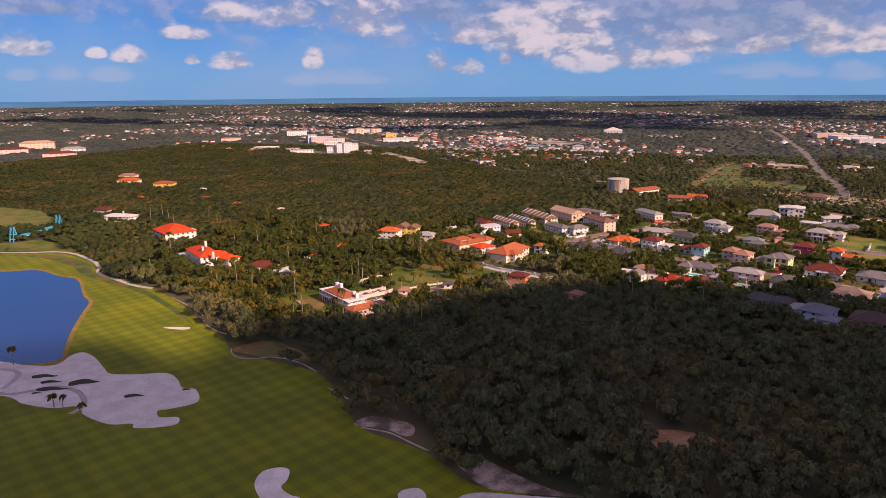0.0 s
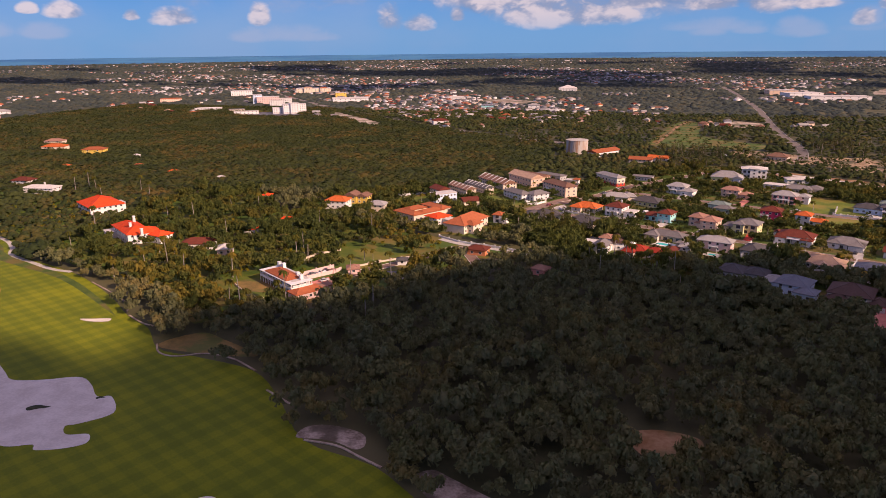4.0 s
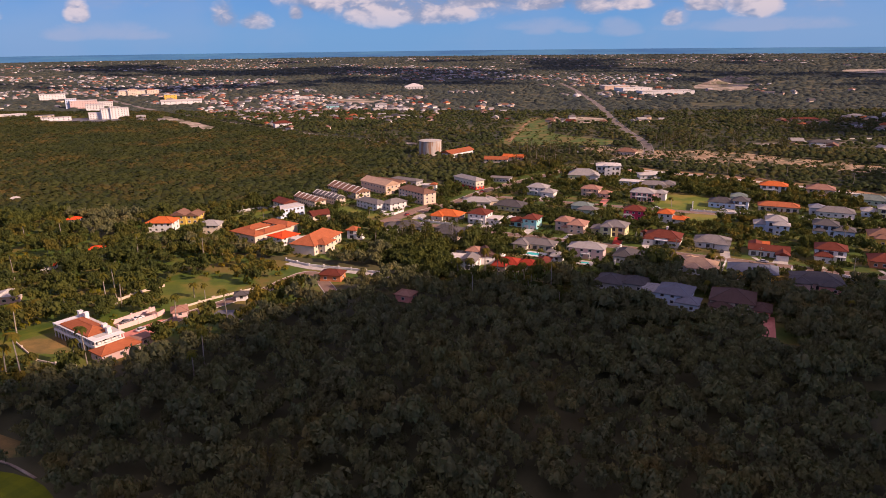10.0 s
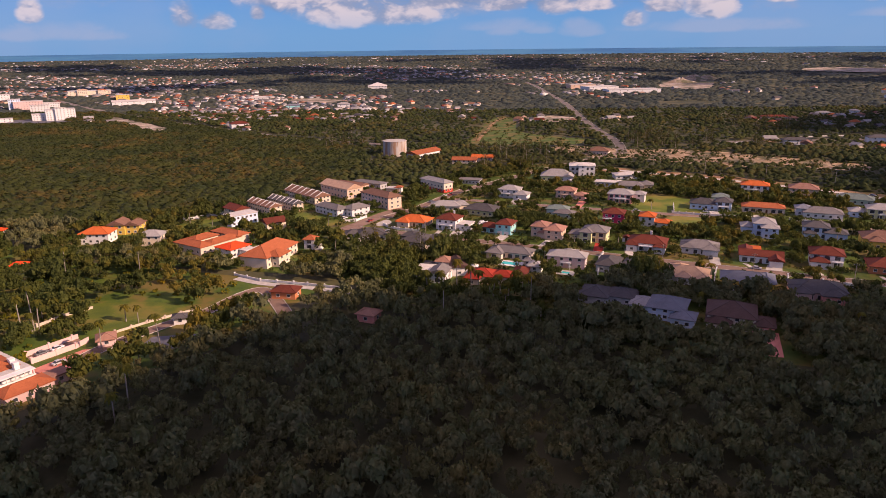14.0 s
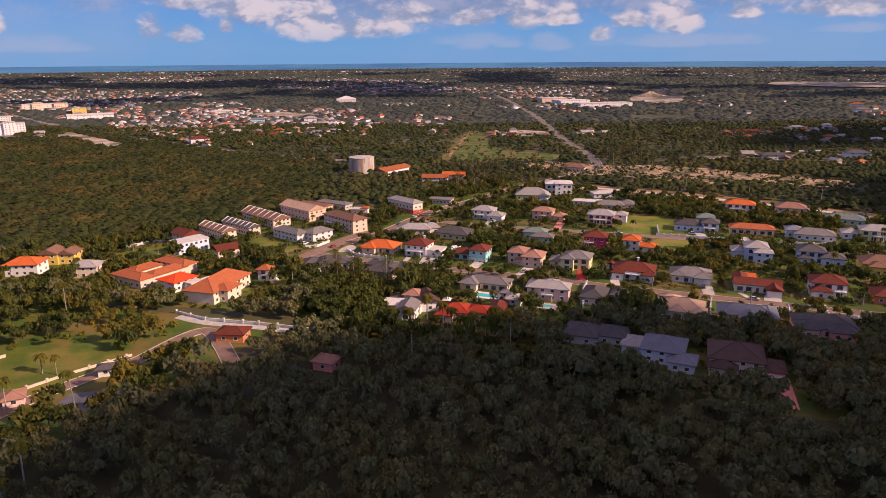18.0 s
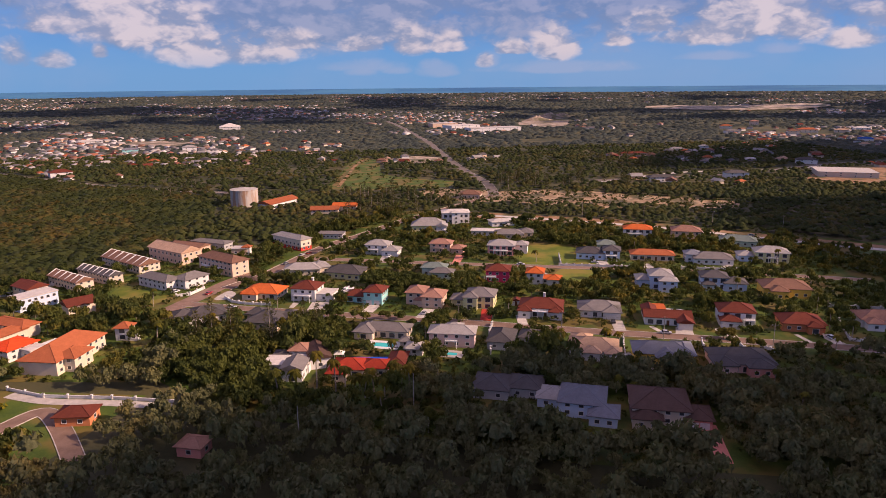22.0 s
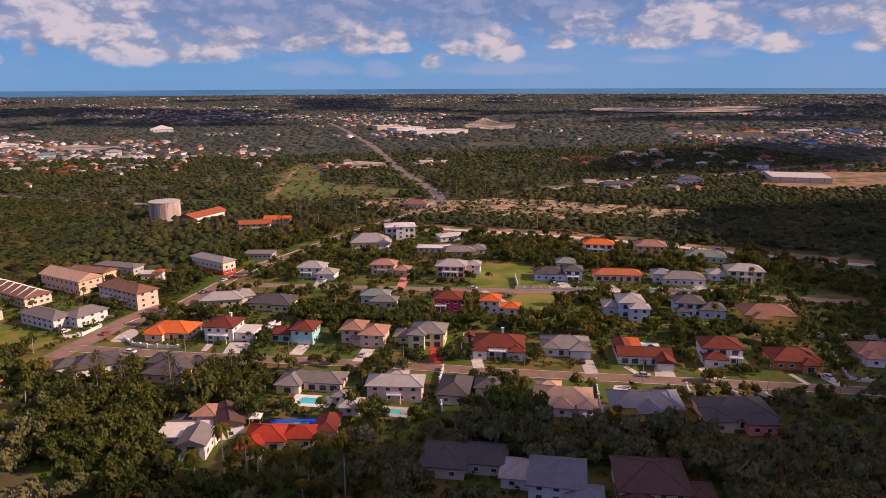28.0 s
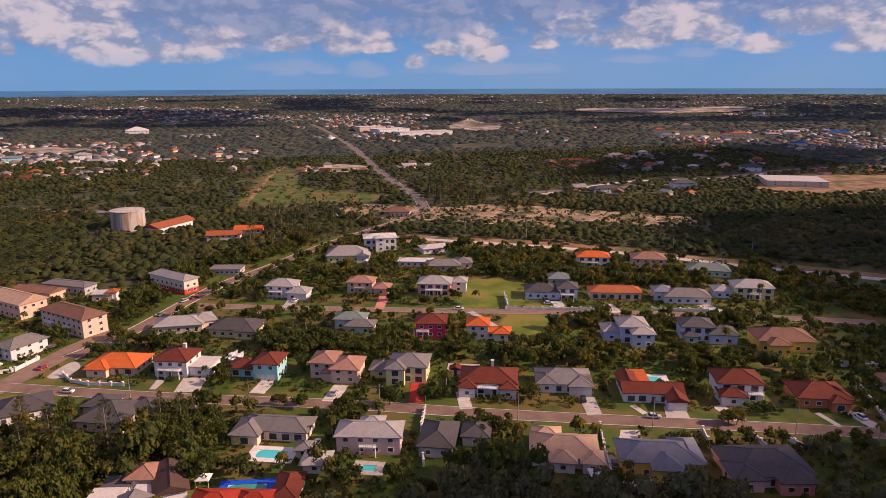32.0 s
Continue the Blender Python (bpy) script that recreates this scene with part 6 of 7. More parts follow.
h = big_block("long cream shopping hall with stepped fronts", -822, 1464, 84, 34, 30, 10, "cream", "shopping_hall", gap=8)
wing(h, 20, 10, 13, "hip", "cream", "beige", -14, -16, win="f", pitch=0.3)
wing(h, 16, 10, 12, "hip", "cream", "terracotta", 24, -16, win="f", pitch=0.3)
h = big_block("long white warehouse with a shallow bright roof", -601, 1204, 72, 26, 28, 7, "white", "warehouse", gap=9, kind="gable")
h = big_block("yellow corner shop building", -682, 1327, 24, 20, 28, 10, "yellow", "shopping_hall", gap=6)
h = big_block("low white shop row with a pale roof", -765, 961, 46, 14, 38, 5, "white", "shopping_hall", gap=6, kind="hip")
h = big_block("red-brown guest house with hipped roofs", -981, 1132, 42, 16, 40, 7, "peach", "guest_house", gap=4, kind="hip", roof="terracotta")
h = big_block("low white service buildings beside the hospital", -660, 918, 40, 12, 34, 5, "white", "shopping_hall", gap=6)
h = big_block("low grey service building beside the hospital", -700, 950, 26, 12, 34, 5, "cream", "shopping_hall", gap=6, roof="grey")
h = big_block("pale industrial shed beside the far road", 283, 1490, 70, 40, 20, 8, "white", "shed", gap=14)
h = big_block("low industrial shed with white roofs", 330, 1410, 110, 36, 10, 7, "white", "shed", gap=14)
h = big_block("peach-coloured industrial shed beside the far road", 250, 1560, 60, 30, 14, 9, "peach", "shed", gap=14)
h = big_block("new warehouse with a bright flat roof", 512, 652, 54, 44, -28, 5, "beige", "warehouse", gap=12)

for label, x, y, w, d, ang, high, wall, roof in (
    ("long white house with a dark roof by the sweeping road", 320, 664, 26, 11, -4, 4.6, "white", "dark"),
    ("white house with a dark roof by the sweeping road", 404, 672, 22, 13, -14, 5.2, "white", "dark"),
    ("dark-roofed white house behind the warehouse", 548, 764, 22, 14, -30, 5.0, "white", "dark"),
    ("white cottage in the wood", 502, 802, 12, 8, -20, 3.4, "white", "white"),
    ("white bungalow with a pale roof in the wood", 480, 944, 18, 10, -10, 3.4, "white", "lightgrey"),
    ("small white villa in the wood", 526, 955, 12, 9, -20, 5.0, "white", "lightgrey"),
    ("long low house with a dark red roof", 395, 898, 34, 10, -4, 3.4, "beige", "maroon"),
    ("pale two-storey villa on the far rise", 790, 1340, 22, 14, -20, 6.5, "cream", "terracotta"),
    ("tall pinkish villa on the far rise", 905, 1425, 18, 14, -30, 9.0, "peach", "pinkish"),
    ("white villa with a broad grey roof on the far rise", 735, 1225, 26, 14, -10, 5.0, "white", "grey"),
    ("cream villa with a brown roof on the far rise", 826, 1180, 20, 13, -20, 6.0, "cream", "brown"),
    ("long red-roofed villa on the far rise", 872, 1205, 34, 15, -24, 6.0, "cream", "terracotta"),
    ("beige villa on the far rise", 930, 1190, 22, 12, -30, 5.0, "beige", "beige"),
    ("white hall with a bright roof on the far rise", 1002, 1226, 28, 16, -30, 5.0, "white", "white"),
    ("low building with a bright blue roof", 838, 1020, 22, 12, -36, 4.0, "white", "blue"),
    ("long far building with a blue roof", 1090, 1206, 40, 14, -40, 4.0, "white", "blue"),
    ("great white pyramid-roofed hall of the town", -219, 1623, 44, 40, 8, 6.0, "white", "white"),
    ("grey-white villa at the edge of the town", -208, 1112, 20, 14, 10, 6.5, "white", "lightgrey"),
    ("blue-walled store at the edge of the town", -292, 1112, 22, 12, 12, 5.0, "teal", "slate"),
    ("long white shed at the edge of the town", -402, 1290, 38, 14, 20, 5.0, "white", "white"),
    ("broad white house with a dark roof by the main road", -290, 838, 22, 14, 30, 5.5, "white", "maroon"),
    ("long resort block with pale pink walls", -1221, 845, 60, 22, 45, 12, "peach", "beige"),
    ("resort wing with a red-brown hipped roof", -1168, 755, 46, 20, 50, 8, "pink", "maroon"),
    ("resort wing with pink walls and a maroon roof", -1019, 725, 50, 20, 40, 7, "pink", "maroon"),
    ("low pale resort hall", -1091, 815, 40, 18, 42, 6, "white", "lightgrey"),
    ("far villa with an orange roof behind the park", -625, 487, 24, 13, 20, 5, "cream", "orange"),
    ("far villa with a yellow gable behind the park", -560, 476, 22, 12, 20, 5.5, "yellow", "terracotta"),
    ("far pale villa behind the park", -665, 526, 20, 12, 20, 5, "cream", "pinkish"),
):
    house(label, x, y, w, d, ang, high, "hip", wall, roof, "outlying buildings", name="villa", category="building", gap=7.0, win="f", pitch=0.35)


def heap(x, y, r, high, seed):
    """A pile of broken pale rock."""
    v, f = lump_shape(seed, 9, 3)
    me = bpy.data.meshes.new("rock_mound")
    me.from_pydata([tuple(c) for c in v * (r, r * 0.7, high * 0.45)], [], [tuple(int(i) for i in q) for q in f])
    me.materials.append(M_PATCHY)
    tagged(new("rock_mound", me), "mound of pale broken rock and sand", "rock mound", "rock mounds").location = (x, y, -0.2)
    plot(x, y, 1.6 * r, 1.4 * r, 0)


for k, (x, y, r, high) in enumerate(((78, 922, 9, 4), (96, 905, 8, 3), (118, 898, 10, 5), (132, 920, 9, 4), (108, 942, 8, 3), (520, 1760, 42, 20), (580, 1850, 50, 24), (640, 1930, 42, 16), (1330, 2300, 120, 14), (1560, 2330, 160, 18), (1150, 2260, 90, 10), (236, 600, 6, 1.6), (262, 584, 5, 1.4), (205, 606, 7, 1.2), (283, 528, 9, 1.8), (312, 534, 8, 1.6))):
    x, y, z, by = (float(q) for q in folded(np.float64(x), np.float64(y)))
    heap(x, y, r * by, high * by, 300 + k)

# ---------------------------------------------------------------- plants
rng = np.random.default_rng(5)
NEAR_CROWNS = [crown_shape(k, 900, 10, 0.074, 0.30, 0.70, loose=0.8) for k in range(6)]
for v, f in NEAR_CROWNS:
    v[:, 2] *= 1.35


def tree_protos():
    out = []
    for k, (v, f) in enumerate(NEAR_CROWNS):
        e = thing("tree", "broad-leaved tree with an uneven dark green crown", "tree")
        bm = bmesh.new()
        tube(bm, 0, 0, -0.05, 0.75, 0.055, 0.035, 6)
        for j in range(4):
            a = 2 * math.pi * (j + 0.3 * k) / 4
            p, q = Vector((0, 0, 0.36)), Vector((0.34 * math.cos(a), 0.34 * math.sin(a), 0.66))
            s = Vector((-math.sin(a), math.cos(a), 0)) * 0.02
            up = Vector((0, 0, 0.03))
            w = [bm.verts.new(c) for c in (p - s, p + s, p + up, q - s * 0.5, q + s * 0.5, q + up * 0.5)]
            for g in ((0, 3, 5, 2), (1, 2, 5, 4), (0, 1, 4, 3)):
                bm.faces.new([w[i] for i in g])
        part("trunk", bm, M_BARK, e)
        me = bpy.data.meshes.new("crown")
        me.from_pydata([tuple(c) for c in v], [], [tuple(int(i) for i in q) for q in f])
        me.shade_smooth()
        me.materials.append(M_GARDEN)
        c = new("crown", me)
        c.parent = e
        out.append(e)
    return out


def palm_proto(seed, high):
    r = random.Random(seed)
    e = thing("palm", "tall coconut palm with drooping yellow-green fronds", "palm tree")
    bm = bmesh.new()
    rings, bend = [], r.uniform(0.3, 1.0)
    for k in range(6):
        t = k / 5
        c = (bend * t * t, 0.3 * t * t, high * t)
        rad = 0.26 - 0.12 * t
        rings.append([bm.verts.new((c[0] + rad * math.cos(a), c[1] + rad * math.sin(a), c[2] - 0.1)) for a in (2 * math.pi * j / 7 for j in range(7))])
    for p, q in zip(rings, rings[1:]):
        for j in range(7):
            bm.faces.new((p[j], p[(j + 1) % 7], q[(j + 1) % 7], q[j]))
    part("trunk", bm, M_PALMBARK, e)
    bm = bmesh.new()
    top = Vector((bend, 0.3, high - 0.1))
    for k in range(17):
        a, up, run = 2 * math.pi * k / 17 + r.uniform(-0.2, 0.2), r.uniform(-0.2, 1.1), r.uniform(2.4, 3.4)
        way, side = Vector((math.cos(a), math.sin(a), 0)), Vector((-math.sin(a), math.cos(a), 0))
        last = None
        for s in range(6):
            t = s / 5
            c = top + way * run * t * (1 - 0.2 * t) + Vector((0, 0, up * t * 1.6 - 2.6 * t * t))
            wide = 0.55 * math.sin(math.pi * min(0.12 + 0.83 * t, 1.0)) + 0.03
            now = [bm.verts.new(c + side * wide - Vector((0, 0, 0.45 * wide))), bm.verts.new(c), bm.verts.new(c - side * wide - Vector((0, 0, 0.45 * wide)))]
            if last:
                bm.faces.new((last[0], now[0], now[1], last[1])), bm.faces.new((last[1], now[1], now[2], last[2]))
            last = now
    part("crown", bm, M_PALM, e)
    return e


def place(protos, px, py, sizes, group):
    """Stands copies of the protos about, and takes the protos themselves for the first places."""
    for k, (x, y, s) in enumerate(zip(px, py, sizes)):
        p = protos[k % len(protos)]
        m = pose(x, y, 0, 0, 0, (k * 137.5) % 360) @ Matrix.Scale(s, 4)
        if k < len(protos):
            p.matrix_world, p["group"] = m, group
        else:
            p2 = copy_thing(p, pose(0, 0, 0))
            p2.matrix_basis = m


HOMES = np.array([(-75, 340), (-40, 300), (-60, 262), (-30, 230), (30, 205), (60, 188), (120, 170), (170, 200), (270, 200), (290, 330), (330, 390), (230, 470), (110, 540), (50, 560), (-30, 480), (-70, 430)], float)
TERRACE = np.array([(-220, 290), (-70, 262), (-40, 300), (-60, 400), (-30, 470), (-110, 430), (-180, 370), (-220, 350)], float)
PARKS = np.array([(-540, 340), (-400, 200), (-240, 150), (-160, 110), (-90, 180), (-60, 250), (-220, 290), (-330, 400), (-540, 480)], float)

sheet("garden_ground", [tuple(p) for p in HOMES], 0.012, M_LAWN, "patchy garden lawns of green and dry grass", "grass", keep=False)
sheet("garden_ground", [tuple(p) for p in TERRACE], 0.014, M_LAWN, "patchy lawns round the terraces", "grass", keep=False)
sheet("garden_ground", [tuple(p) for p in PARKS], 0.010, M_LAWN, "rough park grass under the trees", "grass", keep=False)

# single trees in the gardens
px, py = jittered(-230, 300, 180, 560, 7.0, rng)
thick = np.array([noise.noise((x * 0.03, y * 0.03, 11.0)) for x, y in zip(px, py)])
yards = inside(px, py, HOMES) | inside(px, py, TERRACE)
SHADY = np.array([(-62, 262), (-30, 230), (30, 205), (60, 188), (120, 170), (170, 200), (150, 226), (100, 238), (60, 262), (20, 262), (8, 280), (-12, 300), (-44, 296)], float)
dense = inside(px, py, SHADY)
keep = yards & free(px, py, 1.6) & ((thick > -0.28) | dense) & open_front(px, py)
px, py = px[keep], py[keep]
order = rng.permutation(len(px))
single = order[:278]
rest = order[278:]
STREET_TREES = [(71, 282), (80, 274), (76, 279), (39, 298), (105, 326), (149, 262), (147, 263), (162, 265), (129, 317), (-38, 384), (0, 305), (65, 300), (54, 301), (44, 305), (27, 307), (21, 310), (138, 284), (149, 284), (163, 243), (173, 244)]
place(tree_protos(), np.r_[px[single], [p[0] for p in STREET_TREES]], np.r_[py[single], [p[1] for p in STREET_TREES]], np.r_[rng.uniform(2.0, 4.4, len(single)), rng.uniform(2.6, 4.2, len(STREET_TREES))], "garden trees")
rest_x, rest_y = px[rest], py[rest]

# palms
qx, qy = jittered(-330, 260, 140, 420, 11.0, rng)
keep = (inside(qx, qy, HOMES) | inside(qx, qy, TERRACE) | inside(qx, qy, PARKS)) & free(qx, qy, 0.6, False)
qx, qy = qx[keep], qy[keep]
pick = rng.permutation(len(qx))[:130]
palms = [palm_proto(k, hi) for k, hi in enumerate((7.5, 9.5, 11.5, 6.0))]
kx, ky = jittered(-420, -70, 130, 330, 19.0, rng)
keep = inside(kx, ky, PARKS) & free(kx, ky, 0.5, False) & (rng.random(len(kx)) < 0.17)
high_x, high_y = np.r_[kx[keep], -149, -96, -96, -101, -125, -161, -159, -157], np.r_[ky[keep], 126, 134, 142, 175, 182, 195, 199, 199]
place([palm_proto(9, 14.0), palm_proto(10, 17.0), palm_proto(11, 12.0)], high_x, high_y, rng.uniform(0.85, 1.1, len(high_x)), "tall park palms")
place(palms, np.r_[qx[pick], 0, 6, 12, 18, -6, 24, 9, -12, 3, 15, -18, -232, -175, -183, -168], np.r_[qy[pick], 241, 239, 240, 241, 244, 244, 236, 238, 235, 234, 241, 44, 19, 22, 20], np.r_[rng.uniform(0.6, 0.92, len(pick)), rng.uniform(1.0, 1.3, 11), rng.uniform(0.6, 0.9, 4)], "palms")

# shrubs and hedges of the gardens
SHRUB = [crown_shape(60 + k, 28, 4, 0.27, 0.05) for k in range(5)]
px, py = jittered(-230, 300, 180, 560, 3.4, rng)
thick = np.array([noise.noise((x * 0.06, y * 0.06, 21.0)) for x, y in zip(px, py)])
keep = (inside(px, py, HOMES) | inside(px, py, TERRACE)) & (thick > -0.28) & free(px, py, 0.2)
px, py = px[keep], py[keep]
size = rng.uniform(0.7, 2.3, len(px))
scatter("garden_shrubs", SHRUB, px, py, np.zeros(len(px)), size, size * rng.uniform(0.8, 1.3, len(px)), M_GARDEN, "loose garden shrubs and hedges", "shrubs", 8)

# bushes on the meadow and along the cleared strip
px, py = np.r_[rng.uniform(-5, 132, 700), rng.uniform(72, 322, 1000)], np.r_[rng.uniform(670, 960, 700), rng.uniform(518, 668, 1000)]
OVERGROWN = [np.array(g, float) for g in ([(-4, 700), (8, 790), (20, 880), (40, 958), (60, 925), (56, 850), (58, 780), (95, 735), (130, 706), (126, 684), (62, 670), (20, 676)], STRIP)]
keep = (inside(px, py, OVERGROWN[0]) & (rng.random(len(px)) < 0.5)) | inside(px, py, OVERGROWN[1])
px, py = px[keep], py[keep]
size = rng.uniform(0.8, 3.2, len(px))
scatter("scattered_bushes", SHRUB, px, py, np.zeros(len(px)), size, size * rng.uniform(0.7, 1.2, len(px)), M_MIXED, "scattered dark bushes on open ground", "shrubs", 15)

# golden bushes of the park
px, py = jittered(-430, -60, 120, 330, 6.0, rng)
keep = inside(px, py, PARKS) & free(px, py, 0.3) & (rng.random(len(px)) < 0.55)
px, py = px[keep], py[keep]
size = rng.uniform(0.9, 2.8, len(px))
scatter("park_shrubs", SHRUB, px, py, np.zeros(len(px)), size, size * rng.uniform(0.9, 1.5, len(px)), M_BUSH, "yellow-green bushes of the park", "shrubs", 12)

# ---------------------------------------------------------------- the far town


def tiny_house(seed):
    """Wall and hipped roof in one small mesh, 1 wide."""
    r = random.Random(seed)
    w, d = 0.5, r.uniform(0.3, 0.45)
    wall = mesh_of("wall", boxed(-w, -d, -0.1, w, d, 0.28), WALLS[r.choice(("white", "cream", "beige", "pink", "beige", "peach"))])
    roof = mesh_of("roof", roof_mesh(2 * w, 2 * d, 0.22, r.choice(("hip", "gable")), 0.06, 0.03), ROOFS[r.choice(("lightgrey", "grey", "dark", "terracotta", "brown", "beige", "pinkish", "maroon"))])
    return wall, roof


TOWN = [tiny_house(k) for k in range(16)]
QUARTER = np.array([(-240, 785), (-201, 775), (-190, 870), (-103, 925), (-100, 1056), (-248, 1193), (-445, 1413), (-640, 1330), (-430, 990), (-330, 860)], float)
sites = []
ax, ay = jittered(-640, -90, 770, 1420, 30.0, rng)
keep = inside(ax, ay, QUARTER) & free(ax, ay, 7.0)
order = rng.permutation(int(keep.sum()))[:80]
sites += list(zip(ax[keep][order], ay[keep][order]))
sites += [(64, 884), (80, 905), (96, 947), (72, 930), (88, 880), (303, 690), (324, 655), (366, 644), (386, 638), (493, 790), (484, 912), (359, 875), (386, 867), (372, 850), (410, 880), (505, 905), (520, 930), (460, 930), (440, 800), (540, 800)]
ang, far = rng.uniform(-0.95, 0.75, 900), rng.uniform(700, 1700, 900)
tx, ty = far * np.sin(ang), far * np.cos(ang)
keep = free(tx, ty, 8.0) & (np.array([noise.noise((x * 0.0042 + 5, y * 0.0042, 2.0)) for x, y in zip(tx, ty)]) > 0.05) & ~((tx < 40) & (ty < 900)) & ~((tx > 60) & (tx < 420) & (ty < 850)) & ~inside(tx, ty, QUARTER)
sites += list(zip(tx[keep], ty[keep]))
for k, (x, y) in enumerate(sites[:295]):
    x, y, z, s = (float(v) for v in folded(np.float64(x), np.float64(y)))
    wall, roof = TOWN[k % 16]
    size = float(rng.uniform(7.5, 12)) * s
    e = thing("far_house", "small distant house of the town, pale walls", "house", pose(x, y, z, 0, 0, float(rng.uniform(0, 180))) @ Matrix.Scale(size, 4), "distant houses")
    share("wall", wall, e, Matrix())
    share("roof", roof, e, pose(0, 0, 0.29))
    plot(x, y, size + 3, size + 3, 0)

# ---------------------------------------------------------------- the far town, small
CUBE = (np.array([(-0.5, -0.35, 0), (0.5, -0.35, 0), (0.5, 0.35, 0), (-0.5, 0.35, 0), (-0.5, -0.35, 0.4), (0.5, -0.35, 0.4), (0.5, 0.35, 0.4), (-0.5, 0.35, 0.4), (-0.3, 0, 0.62), (0.3, 0, 0.62)]), np.array([(0, 1, 5, 4), (1, 2, 6, 5), (2, 3, 7, 6), (3, 0, 4, 7), (4, 5, 9, 8), (6, 7, 8, 9), (5, 6, 9, 9), (7, 4, 8, 8)]))
CUBE = (CUBE[0], np.array([q for a in CUBE[1] for q in ((a[0], a[1], a[2]), (a[0], a[2], a[3])) if len(set(q)) == 3]))


def town_paint():
    m = bpy.data.materials.new("town_paint")
    m.use_nodes = True
    n = Nodes(m.node_tree)
    geo = n.add("ShaderNodeNewGeometry")
    k = geo.outputs["Random Per Island"]
    paints = []
    for pick, tones in ((k, ((0.0, (0.60, 0.57, 0.54)), (0.30, (0.52, 0.42, 0.33)), (0.56, (0.56, 0.38, 0.32)), (0.76, (0.72, 0.70, 0.68)), (0.90, (0.40, 0.46, 0.54)))), (n.math("FRACT", n.math("MULTIPLY", k, 37.0)), ((0.0, (0.20, 0.19, 0.19)), (0.28, (0.12, 0.11, 0.11)), (0.48, (0.30, 0.11, 0.06)), (0.62, (0.22, 0.13, 0.09)), (0.78, (0.34, 0.32, 0.31)), (0.92, (0.56, 0.54, 0.52))))):
        c = n.add("ShaderNodeValToRGB", Fac=pick)
        c.color_ramp.interpolation = "CONSTANT"
        for at, col in tones:
            e = c.color_ramp.elements[0] if at == 0 else c.color_ramp.elements.new(at)
            e.position, e.color = at, (*col, 1)
        paints.append(c.outputs[0])
    up = n.add("ShaderNodeSeparateXYZ", Vector=geo.outputs["Normal"]).outputs[2]
    s = n.add("ShaderNodeBsdfPrincipled", Base_Color=n.mix(n.ramp(up, 0.25, 0.35), paints[0], paints[1]), Roughness=0.8)
    n.tree.links.new(s.outputs[0], n.add("ShaderNodeOutputMaterial").inputs[0])
    return m


ang, far = rng.uniform(-1.0, 0.95, 17000), 1000 * (6.5 ** rng.uniform(0, 1, 17000))
px, py = far * np.sin(ang), far * np.cos(ang)
keep = free(px, py, 4.0) & (np.array([noise.noise((x * 0.0016 + 5, y * 0.0016, 2.0)) + 0.5 * noise.noise((x * 0.006, y * 0.006, 4.0)) for x, y in zip(px, py)]) > 0.10 + 0.22 * np.clip((ang - 0.12) / 0.15, 0, 1) * np.clip((3600 - far) / 1200, 0, 1))
keep &= ~((px > -60) & (px < 420) & (py < 1250))
qx, qy = jittered(-640, -90, 770, 1420, 21.0, rng)
inner = inside(qx, qy, QUARTER) & free(qx, qy, 3.0) & (np.array([noise.noise((x * 0.011, y * 0.011, 6.0)) for x, y in zip(qx, qy)]) > 0.0)
px, py, far = np.r_[px[keep], qx[inner]], np.r_[py[keep], qy[inner]], np.r_[far[keep], np.hypot(qx, qy)[inner]]
fx, fy, fz, fs = folded(px, py)
size = rng.uniform(5.5, 10, len(px)) * np.where(rng.random(len(px)) < 0.05, 2.4, 1.0) * fs * (1 + far / 9000)
scatter("far_town", [CUBE], fx, fy, fz, size, np.minimum(size * 0.8, 7 * fs), town_paint(), "countless small pale houses of the distant town", "town", 4)
near_town = far < 2400
LOTS = {(int(a // 7), int(b // 7)) for a, b in zip(px[near_town], py[near_town])}


def no_lot(x, y):
    """Which places stand clear of the small town houses."""
    return np.array([(int(a // 7), int(b // 7)) not in LOTS for a, b in zip(x, y)], bool)


# woods: near, middle and far, each one mass
WOOD = [crown_shape(20 + k, 290, 7, 0.100, 0.30, 0.70, loose=0.8) for k in range(8)]
NEARWOOD = np.array([(-300, 170), (-170, 60), (-60, 20), (0, -5), (75, 30), (95, 85), (112, 138), (150, 165), (170, 215), (300, 325), (300, 345), (-330, 345)], float)
px, py = jittered(-340, 310, -30, 345, 6.2, rng)
keep = free(px, py, 0.6) & inside(px, py, NEARWOOD) & ~inside(px, py, HOMES) & ~inside(px, py, TERRACE)
park = inside(px, py, PARKS)
keep &= (~park | (rng.random(len(px)) < 0.60)) & (open_front(px, py) | inside(px, py, SHADY))
px, py = np.r_[px[keep], rest_x], np.r_[py[keep], rest_y]
GROVES = [np.array(g, float) for g in ([(-20, 318), (-14, 292), (-44, 292), (-62, 265), (-30, 235), (0, 245), (-2, 262), (-4, 285), (8, 297), (4, 308)], [(60, 262), (92, 241), (128, 222), (152, 205), (122, 170), (60, 188), (30, 205), (45, 235)], [(-28, 372), (40, 345), (120, 318), (190, 290), (196, 302), (120, 333), (45, 362), (-22, 384)], [(112, 352), (150, 345), (215, 325), (212, 336), (150, 356), (116, 362)], [(120, 420), (170, 400), (262, 372), (262, 388), (175, 424), (128, 440)], [(-40, 400), (-22, 432), (0, 462), (40, 505), (20, 520), (-40, 470)])]
gx, gy = jittered(-70, 300, 160, 530, 5.6, rng)
keep = np.zeros(len(gx), bool)
for g in GROVES:
    keep |= inside(gx, gy, g)
keep &= free(gx, gy, 1.2) & open_front(gx, gy)
